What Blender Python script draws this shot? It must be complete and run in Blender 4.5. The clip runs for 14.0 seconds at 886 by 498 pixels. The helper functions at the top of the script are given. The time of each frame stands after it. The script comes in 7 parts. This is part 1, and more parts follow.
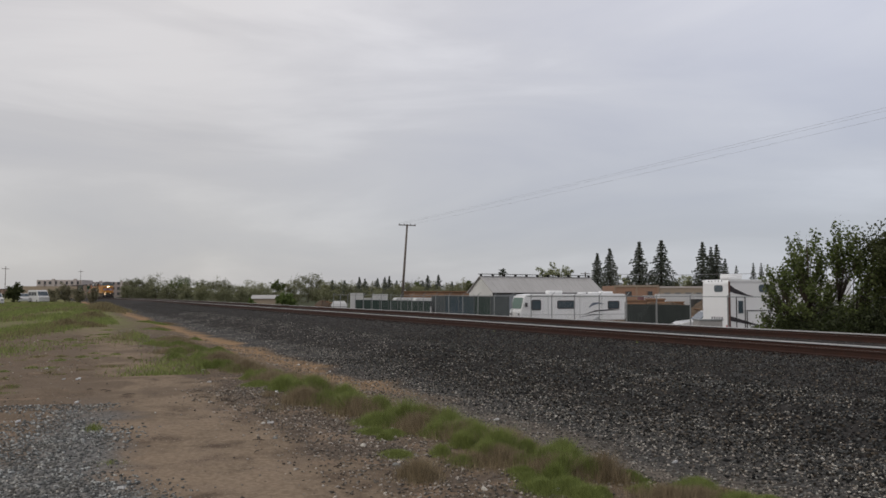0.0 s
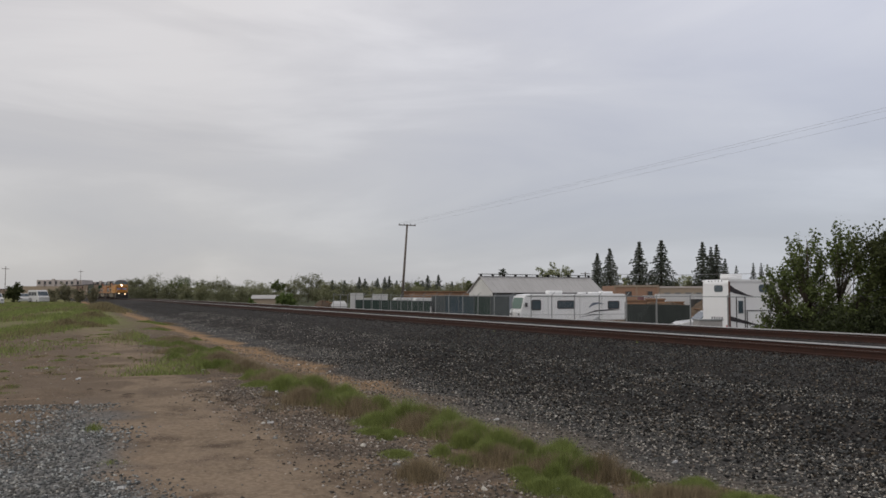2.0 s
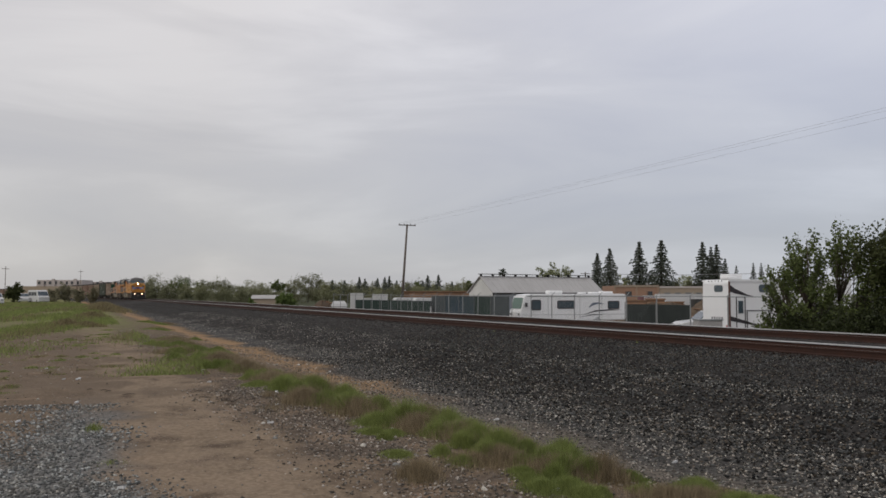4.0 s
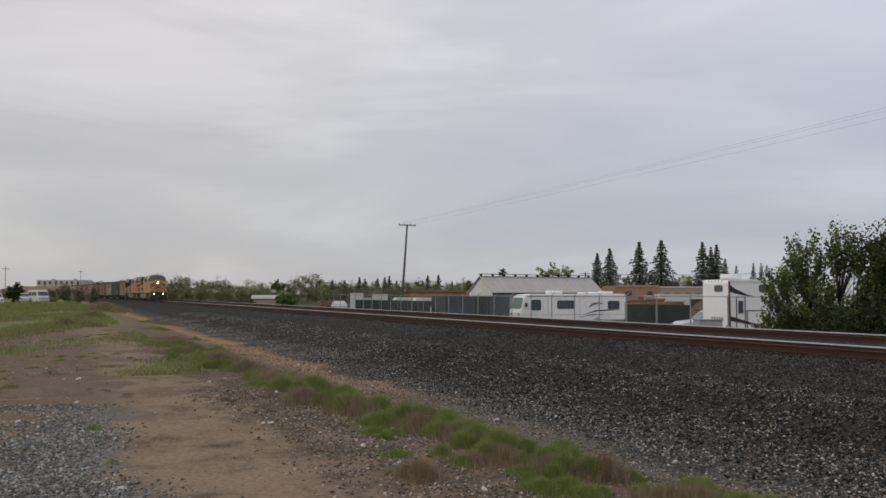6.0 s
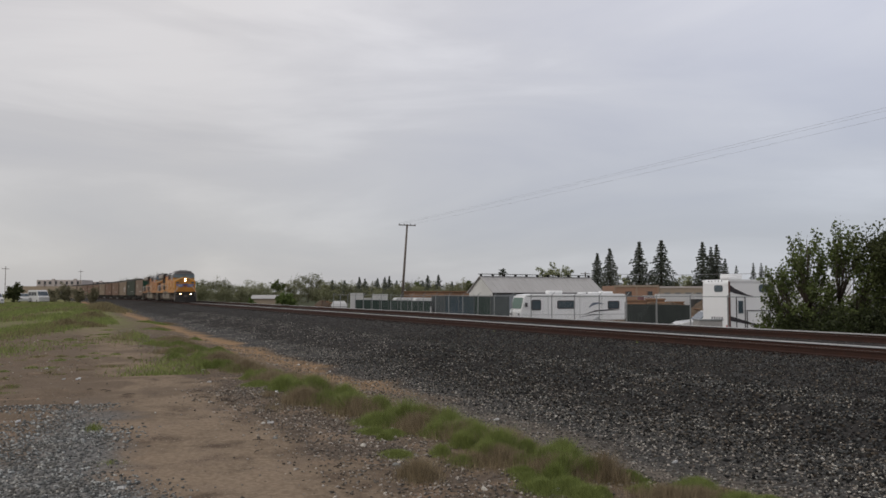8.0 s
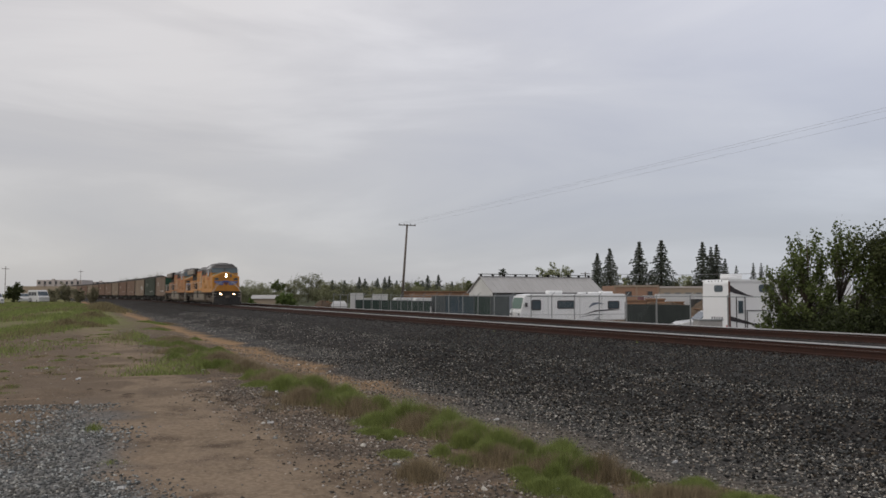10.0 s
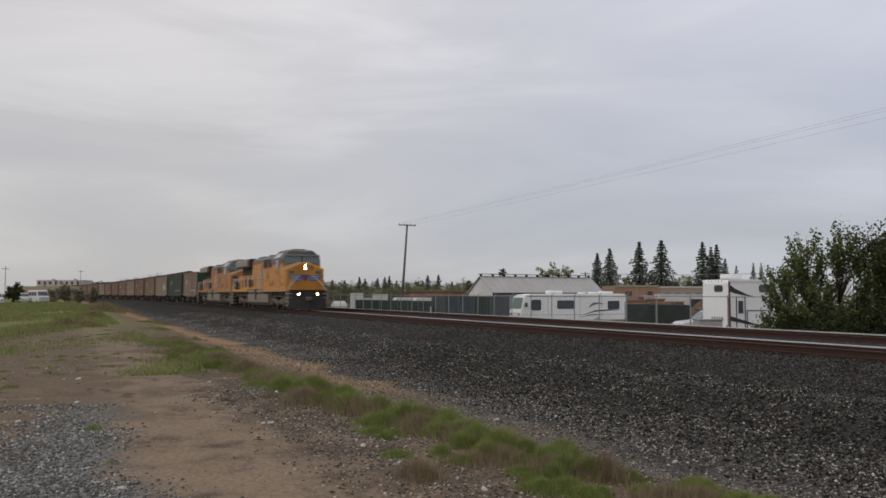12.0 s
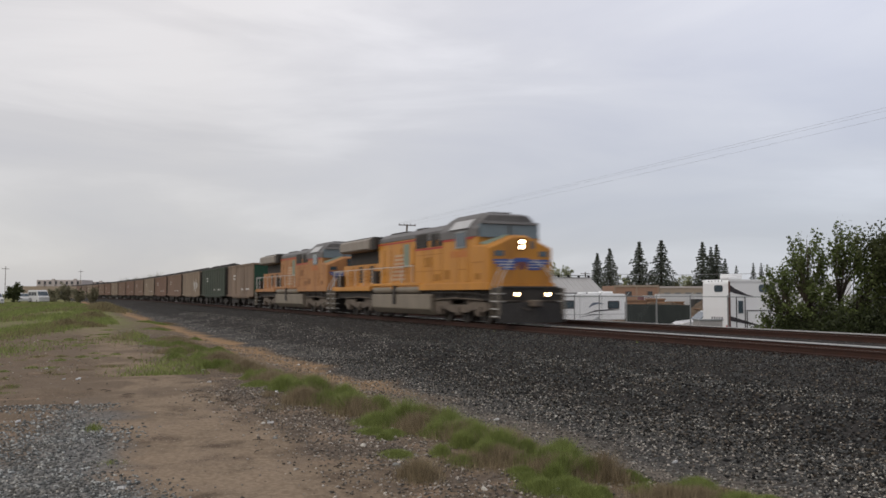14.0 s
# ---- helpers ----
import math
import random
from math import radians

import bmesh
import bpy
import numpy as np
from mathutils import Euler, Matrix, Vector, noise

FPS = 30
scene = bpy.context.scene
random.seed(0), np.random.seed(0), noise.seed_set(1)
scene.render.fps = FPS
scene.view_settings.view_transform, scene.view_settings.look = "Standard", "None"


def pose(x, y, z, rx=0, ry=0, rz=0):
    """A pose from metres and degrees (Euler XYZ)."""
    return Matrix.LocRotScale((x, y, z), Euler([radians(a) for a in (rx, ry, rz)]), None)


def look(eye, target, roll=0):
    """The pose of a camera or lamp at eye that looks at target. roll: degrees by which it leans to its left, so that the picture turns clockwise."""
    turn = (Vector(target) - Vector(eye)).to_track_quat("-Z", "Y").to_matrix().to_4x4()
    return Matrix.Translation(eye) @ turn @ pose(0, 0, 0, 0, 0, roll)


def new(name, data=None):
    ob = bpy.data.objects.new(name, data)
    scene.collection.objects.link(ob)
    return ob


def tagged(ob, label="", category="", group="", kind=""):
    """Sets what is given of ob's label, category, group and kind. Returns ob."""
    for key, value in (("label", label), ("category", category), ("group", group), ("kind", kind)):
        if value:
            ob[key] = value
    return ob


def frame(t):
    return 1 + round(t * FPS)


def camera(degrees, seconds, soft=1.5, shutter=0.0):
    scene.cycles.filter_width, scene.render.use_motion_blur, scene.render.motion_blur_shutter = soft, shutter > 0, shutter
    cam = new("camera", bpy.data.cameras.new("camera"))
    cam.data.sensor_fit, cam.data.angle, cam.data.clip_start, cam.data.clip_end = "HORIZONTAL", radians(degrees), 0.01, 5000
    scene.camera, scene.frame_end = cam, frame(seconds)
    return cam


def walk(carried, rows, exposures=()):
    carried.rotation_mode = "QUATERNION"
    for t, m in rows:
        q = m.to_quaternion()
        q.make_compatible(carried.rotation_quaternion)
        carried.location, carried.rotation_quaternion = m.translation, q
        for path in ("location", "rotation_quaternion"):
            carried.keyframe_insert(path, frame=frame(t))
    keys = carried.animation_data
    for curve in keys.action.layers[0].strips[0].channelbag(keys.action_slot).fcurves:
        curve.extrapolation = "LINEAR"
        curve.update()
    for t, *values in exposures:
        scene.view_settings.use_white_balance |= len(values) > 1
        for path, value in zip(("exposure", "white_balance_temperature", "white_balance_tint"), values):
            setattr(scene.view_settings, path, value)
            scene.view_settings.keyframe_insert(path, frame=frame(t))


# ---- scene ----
# The camera stands still beside the line, on a low lot; x runs along the track, y away from the camera, z = 0 on the lot.
cam = camera(56.77, 14.0, soft=1.62, shutter=0.9)
EYE = (0.0, 0.0, 1.9)
AIM = (-90.32, 42.577, 1.9 + 5.436)
walk(cam, [(0.0, look(EYE, AIM)), (14.0, look(EYE, AIM))], exposures=[(0.0, 0.0), (13.0, 0.0), (14.0, 0.19)])

# ---- world and sun ----
SUN_EL, SUN_AZ = radians(38), radians(168)


def build_world():
    world = bpy.data.worlds.new("overcast_sky")
    world.use_nodes = True
    scene.world = world
    nt = world.node_tree
    nt.nodes.clear()
    N = nt.nodes.new
    out, bg, add = N("ShaderNodeOutputWorld"), N("ShaderNodeBackground"), N("ShaderNodeAddShader")
    sky, skybg = N("ShaderNodeTexSky"), N("ShaderNodeBackground")
    sky.sky_type, sky.sun_disc = "NISHITA", False
    sky.sun_elevation, sky.sun_rotation = SUN_EL, SUN_AZ
    skybg.inputs["Strength"].default_value = 0.012
    tc, mp = N("ShaderNodeTexCoord"), N("ShaderNodeMapping")
    mp.inputs["Rotation"].default_value = (0.0, 0.12, 0.5)
    mp.inputs["Scale"].default_value = (1.0, 1.0, 4.2)
    n1, n2 = N("ShaderNodeTexNoise"), N("ShaderNodeTexNoise")
    n1.inputs["Scale"].default_value, n1.inputs["Detail"].default_value, n1.inputs["Roughness"].default_value = 2.1, 6.0, 0.52
    n2.inputs["Scale"].default_value, n2.inputs["Detail"].default_value = 0.9, 2.0
    n1.inputs["Distortion"].default_value = 0.5
    mix = N("ShaderNodeMath")
    mix.operation = "MULTIPLY_ADD"
    mix.inputs[1].default_value = 0.65
    half = N("ShaderNodeMath")
    half.operation = "MULTIPLY"
    half.inputs[1].default_value = 0.35
    ramp = N("ShaderNodeValToRGB")
    e = ramp.color_ramp.elements
    e[0].position, e[0].color = 0.38, (0.495, 0.495, 0.525, 1)
    e[1].position, e[1].color = 0.63, (0.68, 0.672, 0.68, 1)
    mid = e.new(0.5)
    mid.color = (0.55, 0.545, 0.56, 1)
    # the overcast is thinner and bluer on one side of the sky, and greyer low down
    sep = N("ShaderNodeSeparateXYZ")
    side = N("ShaderNodeMapRange")
    side.inputs["From Min"].default_value, side.inputs["From Max"].default_value = 0.15, 0.75
    tint = N("ShaderNodeMix")
    tint.data_type = "RGBA"
    tint.inputs["A"].default_value, tint.inputs["B"].default_value = (0.925, 0.9, 0.888, 1), (1.09, 1.11, 1.185, 1)
    low = N("ShaderNodeMapRange")
    low.inputs["From Min"].default_value, low.inputs["From Max"].default_value = -0.02, 0.33
    lowmix = N("ShaderNodeMix")
    lowmix.data_type = "RGBA"
    lowmix.inputs["B"].default_value = (1, 1, 1, 1)
    # a heavier bank of cloud hangs low on the bluer side
    bank = N("ShaderNodeMix")
    bank.data_type = "RGBA"
    bank.inputs["A"].default_value, bank.inputs["B"].default_value = (0.86, 0.87, 0.86, 1), (0.49, 0.51, 0.53, 1)
    mul, mul2 = N("ShaderNodeMix"), N("ShaderNodeMix")
    for m in (mul, mul2):
        m.data_type, m.blend_type = "RGBA", "MULTIPLY"
        m.inputs["Factor"].default_value = 1.0
    L = nt.links.new
    L(tc.outputs["Generated"], mp.inputs["Vector"])
    L(mp.outputs["Vector"], n1.inputs["Vector"])
    L(mp.outputs["Vector"], n2.inputs["Vector"])
    L(n2.outputs["Fac"], half.inputs[0])
    L(n1.outputs["Fac"], mix.inputs[0])
    L(half.outputs[0], mix.inputs[2])
    L(mix.outputs[0], ramp.inputs["Fac"])
    L(tc.outputs["Generated"], sep.inputs[0])
    L(sep.outputs["Y"], side.inputs["Value"])
    L(side.outputs["Result"], tint.inputs["Factor"])
    L(sep.outputs["Z"], low.inputs["Value"])
    L(low.outputs["Result"], lowmix.inputs["Factor"])
    L(side.outputs["Result"], bank.inputs["Factor"])
    L(bank.outputs["Result"], lowmix.inputs["A"])
    L(ramp.outputs["Color"], mul.inputs["A"])
    L(tint.outputs["Result"], mul.inputs["B"])
    L(mul.outputs["Result"], mul2.inputs["A"])
    L(lowmix.outputs["Result"], mul2.inputs["B"])
    L(mul2.outputs["Result"], bg.inputs["Color"])
    bg.inputs["Strength"].default_value = 1.08
    L(sky.outputs["Color"], skybg.inputs["Color"])
    L(bg.outputs[0], add.inputs[0])
    L(skybg.outputs[0], add.inputs[1])
    L(add.outputs[0], out.inputs["Surface"])
    sun = new("sun", bpy.data.lights.new("sun", "SUN"))
    sun.data.energy, sun.data.angle, sun.data.color = 0.95, radians(25), (1.0, 0.95, 0.88)
    d = Vector((math.sin(SUN_AZ) * math.cos(SUN_EL), math.cos(SUN_AZ) * math.cos(SUN_EL), math.sin(SUN_EL)))
    sun.matrix_world = look(d * 100, (0, 0, 0))


build_world()


# ---- materials ----
def mat(name, base, alt=None, scale=3.0, rough=0.7, metal=0.0, bump=0.0, bump_scale=40.0, amount=0.5, spec=0.4, island=0.0, obj=0.0, streak=1.0, spread=1.0):
    """A surface of two colours mixed by noise at two scales, with fine relief; island, obj: how much each piece's brightness differs."""
    m = bpy.data.materials.new(name)
    m.use_nodes = True
    nt = m.node_tree
    N, L = nt.nodes.new, nt.links.new
    b = nt.nodes["Principled BSDF"]
    b.inputs["Roughness"].default_value, b.inputs["Metallic"].default_value = rough, metal
    b.inputs["Specular IOR Level"].default_value = spec
    tc = N("ShaderNodeTexCoord")
    mp = N("ShaderNodeMapping")
    mp.inputs["Scale"].default_value = (1.0, 1.0, 1.0 / streak)
    L(tc.outputs["Object"], mp.inputs["Vector"])
    alt = alt or tuple(c * 0.75 for c in base)
    n1, n2 = N("ShaderNodeTexNoise"), N("ShaderNodeTexNoise")
    n1.inputs["Scale"].default_value, n1.inputs["Detail"].default_value = scale, 6.0
    n1.inputs["Roughness"].default_value = 0.65
    n2.inputs["Scale"].default_value, n2.inputs["Detail"].default_value = bump_scale, 4.0
    L(mp.outputs["Vector"], n1.inputs["Vector"])
    L(tc.outputs["Object"], n2.inputs["Vector"])
    r = N("ShaderNodeMapRange")
    r.inputs["From Min"].default_value, r.inputs["From Max"].default_value = 0.5 - 0.25, 0.5 + 0.25
    r.inputs["To Max"].default_value = min(1.0, amount * 2)
    L(n1.outputs["Fac"], r.inputs["Value"])
    mx = N("ShaderNodeMix")
    mx.data_type = "RGBA"
    mx.inputs["A"].default_value, mx.inputs["B"].default_value = (*base, 1), (*alt, 1)
    L(r.outputs["Result"], mx.inputs["Factor"])
    col = mx.outputs["Result"]
    for k, sock in ((island, "geo"), (obj, "ob")):
        if k:
            src = N("ShaderNodeNewGeometry").outputs["Random Per Island"] if sock == "geo" else N("ShaderNodeObjectInfo").outputs["Random"]
            rr = N("ShaderNodeMapRange")
            rr.inputs["To Min"].default_value, rr.inputs["To Max"].default_value = 1 - k, 1 + k
            if spread != 1.0:
                pw = N("ShaderNodeMath")
                pw.operation = "POWER"
                pw.inputs[1].default_value = spread
                L(src, pw.inputs[0])
                src = pw.outputs[0]
                rr.inputs["To Max"].default_value = 1 + 3.2 * k
            L(src, rr.inputs["Value"])
            vm = N("ShaderNodeVectorMath")
            vm.operation = "SCALE"
            L(col, vm.inputs[0])
            L(rr.outputs["Result"], vm.inputs["Scale"])
            col = vm.outputs["Vector"]
    L(col, b.inputs["Base Color"])
    if bump:
        bp = N("ShaderNodeBump")
        bp.inputs["Strength"].default_value, bp.inputs["Distance"].default_value = bump, 0.02
        L(n2.outputs["Fac"], bp.inputs["Height"])
        L(bp.outputs["Normal"], b.inputs["Normal"])
    return m


def leaf_mat(name, base, alt, k=0.45, ob=0.0):
    m = mat(name, base, alt, scale=0.6, rough=0.55, island=k, spec=0.25, obj=ob)
    b = m.node_tree.nodes["Principled BSDF"]
    nt = m.node_tree
    col = b.inputs["Base Color"].links[0].from_socket
    tr, mx = nt.nodes.new("ShaderNodeBsdfTranslucent"), nt.nodes.new("ShaderNodeMixShader")
    mx.inputs[0].default_value = 0.35
    nt.links.new(col, tr.inputs["Color"])
    nt.links.new(b.outputs[0], mx.inputs[1])
    nt.links.new(tr.outputs[0], mx.inputs[2])
    nt.links.new(mx.outputs[0], nt.nodes["Material Output"].inputs["Surface"])
    return m


def glow(name, colour, strength):
    m = bpy.data.materials.new(name)
    m.use_nodes = True
    b = m.node_tree.nodes["Principled BSDF"]
    b.inputs["Base Color"].default_value = (*colour, 1)
    b.inputs["Emission Color"].default_value = (*colour, 1)
    b.inputs["Emission Strength"].default_value = strength
    return m


M_YELLOW = mat("loco_yellow", (0.6, 0.262, 0.026), (0.32, 0.135, 0.028), scale=1.2, rough=0.42, amount=0.5, bump=0.05, streak=5)
M_YELLOW2 = mat("loco_yellow_faded", (0.46, 0.22, 0.078), (0.23, 0.105, 0.045), scale=1.8, rough=0.6, amount=0.5, bump=0.05, streak=5)
M_LGREY = mat("loco_grey", (0.155, 0.148, 0.143), (0.085, 0.08, 0.078), scale=1.5, rough=0.55)
M_VISOR = mat("visor_grey", (0.5, 0.5, 0.5), scale=2, rough=0.5)
M_WING = mat("radiator_grey", (0.32, 0.28, 0.24), (0.17, 0.145, 0.12), scale=2.0, rough=0.6, streak=4)
M_RED = mat("stripe_red", (0.42, 0.05, 0.03), rough=0.5)
M_DULLRED = mat("dull_red", (0.17, 0.06, 0.065), (0.12, 0.05, 0.055), rough=0.6)
M_BLUE = mat("emblem_blue", (0.035, 0.075, 0.26), (0.05, 0.1, 0.3), rough=0.45)
M_WHITE = mat("lettering_white", (0.55, 0.53, 0.5), rough=0.6, amount=0.3)
M_EMBLEM = mat("emblem_faded", (0.5, 0.37, 0.25), (0.42, 0.27, 0.15), scale=3, rough=0.6)
M_TEAL = mat("emblem_teal", (0.22, 0.26, 0.2), rough=0.6)
M_BLACK = mat("underframe_black", (0.022, 0.02, 0.019), (0.05, 0.042, 0.035), scale=2.5, rough=0.75, bump=0.2)
M_TRUCK = mat("truck_dusty", (0.19, 0.153, 0.12), (0.055, 0.044, 0.035), scale=3, rough=0.8, bump=0.2)
M_TANK = mat("tank_grey", (0.25, 0.215, 0.168), (0.155, 0.13, 0.1), scale=1.5, rough=0.6, streak=3)
# glass base colours lightened and blued to hold some of the reflected sky
M_GLASS = mat("dark_glass", (0.06, 0.085, 0.105), (0.04, 0.058, 0.072), rough=0.08, spec=0.7)
M_WINDSCREEN = mat("windscreen_sky_tint", (0.11, 0.15, 0.165), (0.085, 0.115, 0.13), rough=0.07, spec=0.8)
M_STEEL = mat("wheel_steel", (0.085, 0.075, 0.066), (0.04, 0.034, 0.03), scale=6, rough=0.55, metal=0.3)
M_RAILHEAD = mat("rail_polished", (0.86, 0.85, 0.84), (0.75, 0.74, 0.72), rough=0.42, metal=1.0)
M_RAILDULL = mat("rail_dull", (0.12, 0.08, 0.062), (0.07, 0.045, 0.034), scale=5, rough=0.6, metal=0.35)
M_RAIL = mat("rail_rust", (0.05, 0.02, 0.012), (0.028, 0.013, 0.009), scale=4, rough=0.85, bump=0.3)
M_RUSTSTONE = mat("rust_stained_stone", (0.034, 0.021, 0.016), (0.026, 0.018, 0.015), scale=2, rough=0.95, island=0.6, spec=0.1)
M_TIE = mat("tie_rusty", (0.042, 0.026, 0.019), (0.028, 0.02, 0.016), scale=3, rough=0.9, bump=0.4, obj=0.2)
M_HEAD = glow("headlight_glow", (1.0, 0.74, 0.44), 40.0)
M_DITCH = glow("ditch_light_glow", (1.0, 0.66, 0.35), 22.0)
M_BALLAST = mat("ballast_bed", (0.06, 0.056, 0.052), (0.026, 0.024, 0.023), scale=14, rough=1.0, bump=0.9, bump_scale=22, spec=0.08)
M_STONE = mat("ballast_stone", (0.06, 0.061, 0.059), (0.031, 0.032, 0.032), scale=0.8, rough=0.95, island=0.72, spec=0.15, spread=2.6)
M_STONEBROWN = mat("ballast_stone_brown", (0.084, 0.069, 0.053), (0.047, 0.041, 0.034), scale=0.8, rough=0.95, island=0.65, spec=0.12, spread=2.4)
M_SHELF = mat("shelf_stone", (0.15, 0.148, 0.135), (0.085, 0.082, 0.074), scale=1.2, rough=0.95, island=0.6, spec=0.12, spread=2.4)
M_PALE = mat("pale_stone", (0.55, 0.53, 0.48), (0.27, 0.235, 0.19), scale=2, rough=0.85, island=0.5)
M_GRAVEL = mat("lot_gravel", (0.2, 0.212, 0.212), (0.155, 0.145, 0.125), scale=2, rough=0.95, island=0.5, spec=0.15, spread=2.4)
M_GRASS = leaf_mat("grass_green", (0.265, 0.3, 0.1), (0.155, 0.195, 0.055))
M_DRY = leaf_mat("grass_dry", (0.32, 0.26, 0.165), (0.2, 0.155, 0.095))
M_WEED = leaf_mat("weed_olive", (0.25, 0.22, 0.115), (0.2, 0.16, 0.09))
M_BARK = mat("bark", (0.09, 0.07, 0.055), (0.05, 0.04, 0.03), scale=6, rough=0.95, bump=0.6)
M_LEAF = leaf_mat("leaf_broad", (0.15, 0.185, 0.06), (0.06, 0.08, 0.026))
M_LEAFDARK = leaf_mat("leaf_dark", (0.075, 0.085, 0.03), (0.045, 0.056, 0.02))
# leaf colour darkened to hold the shade at the foot of the trees
M_BUSHSHADE = leaf_mat("leaf_shade", (0.045, 0.055, 0.02), (0.028, 0.038, 0.014))
M_LEAFPALE = leaf_mat("leaf_spring", (0.33, 0.34, 0.19), (0.26, 0.28, 0.15), k=0.25)
# needles and far leaves lightened: distance haze is put into their colours
M_NEEDLE = leaf_mat("needles", (0.125, 0.135, 0.105), (0.085, 0.1, 0.078), k=0.35)
M_FARLEAF = leaf_mat("leaf_far_haze", (0.185, 0.195, 0.1), (0.23, 0.23, 0.14), k=0.25, ob=0.25)
M_OLIVE = leaf_mat("leaf_olive", (0.25, 0.235, 0.15), (0.2, 0.185, 0.12), k=0.25)
M_BUSHGREEN = leaf_mat("leaf_fresh", (0.15, 0.2, 0.06), (0.1, 0.14, 0.045), k=0.3)
# pole wood lightened to carry the haze of distance
M_POLE = mat("pole_wood", (0.17, 0.145, 0.125), (0.11, 0.095, 0.08), scale=4, rough=0.95, bump=0.4)
M_WIRE = mat("cable", (0.3, 0.3, 0.31), rough=0.7)
M_RVWHITE = mat("gelcoat_white", (0.8, 0.81, 0.82), (0.75, 0.75, 0.74), scale=0.8, rough=0.35, amount=0.4)
M_RVGREY = mat("decal_grey", (0.16, 0.19, 0.25), rough=0.4)
M_RVDARK = mat("decal_dark", (0.035, 0.03, 0.035), rough=0.4)
M_RUBBER = mat("rubber", (0.02, 0.02, 0.02), rough=0.85)
M_PLOUGH = mat("plough_grey", (0.034, 0.031, 0.03), (0.018, 0.016, 0.015), scale=3, rough=0.7)
M_WALLW = mat("wall_white_metal", (0.62, 0.62, 0.6), (0.5, 0.5, 0.48), scale=0.7, rough=0.55, streak=4)
M_ROOFM = mat("roof_metal", (0.43, 0.42, 0.41), (0.36, 0.35, 0.34), scale=0.5, rough=0.6, streak=3)
M_DARKTRIM = mat("dark_trim", (0.04, 0.038, 0.035), rough=0.7)
M_BRICK = mat("brick_wall", (0.33, 0.19, 0.125), (0.27, 0.18, 0.135), scale=0.5, rough=0.9)
M_TANWALL = mat("tan_wall", (0.34, 0.27, 0.2), (0.29, 0.24, 0.19), scale=0.4, rough=0.9)
M_EARTH = mat("heaped_earth", (0.15, 0.115, 0.085), (0.095, 0.072, 0.055), scale=1.4, rough=1.0, bump=0.6, bump_scale=6, spec=0.1)
M_BRICKPIER = mat("brick_pier", (0.33, 0.22, 0.155), (0.29, 0.21, 0.155), scale=0.5, rough=0.9)
M_SCREENDARK = mat("privacy_screen_dark", (0.042, 0.048, 0.046), (0.028, 0.033, 0.032), scale=1.2, rough=0.9, streak=3, spec=0.1)
M_GALVDULL = mat("galvanised_dull", (0.17, 0.175, 0.175), (0.12, 0.125, 0.125), rough=0.6, metal=0.2)
M_SCREENG = mat("privacy_screen_grey", (0.075, 0.085, 0.09), (0.05, 0.06, 0.062), scale=0.8, rough=0.9, streak=3, spec=0.1)
M_LUMBER = mat("lumber", (0.3, 0.18, 0.11), (0.2, 0.115, 0.07), scale=2, rough=0.85, obj=0.25)
M_SCREEN = mat("privacy_screen", (0.036, 0.055, 0.047), (0.024, 0.034, 0.032), scale=1.2, rough=0.9, streak=3, spec=0.1)
M_SCREENB = mat("privacy_screen_blue", (0.04, 0.06, 0.085), (0.045, 0.06, 0.06), scale=0.8, rough=0.9, streak=3, spec=0.1)
M_GALV = mat("galvanised", (0.3, 0.31, 0.31), (0.2, 0.21, 0.21), rough=0.5, metal=0.3)
# apartment wall colour lightened to stand for distance haze
M_APART = mat("apartment_wall", (0.5, 0.45, 0.42), (0.42, 0.37, 0.35), scale=0.08, rough=0.9)
M_FARWIN = mat("far_window", (0.08, 0.085, 0.09), rough=0.25)
M_WHITEBOX = mat("white_sheet", (0.6, 0.6, 0.6), (0.5, 0.5, 0.5), scale=0.6, rough=0.6)
M_CARPAINT = mat("car_paint_white", (0.62, 0.62, 0.62), rough=0.3)


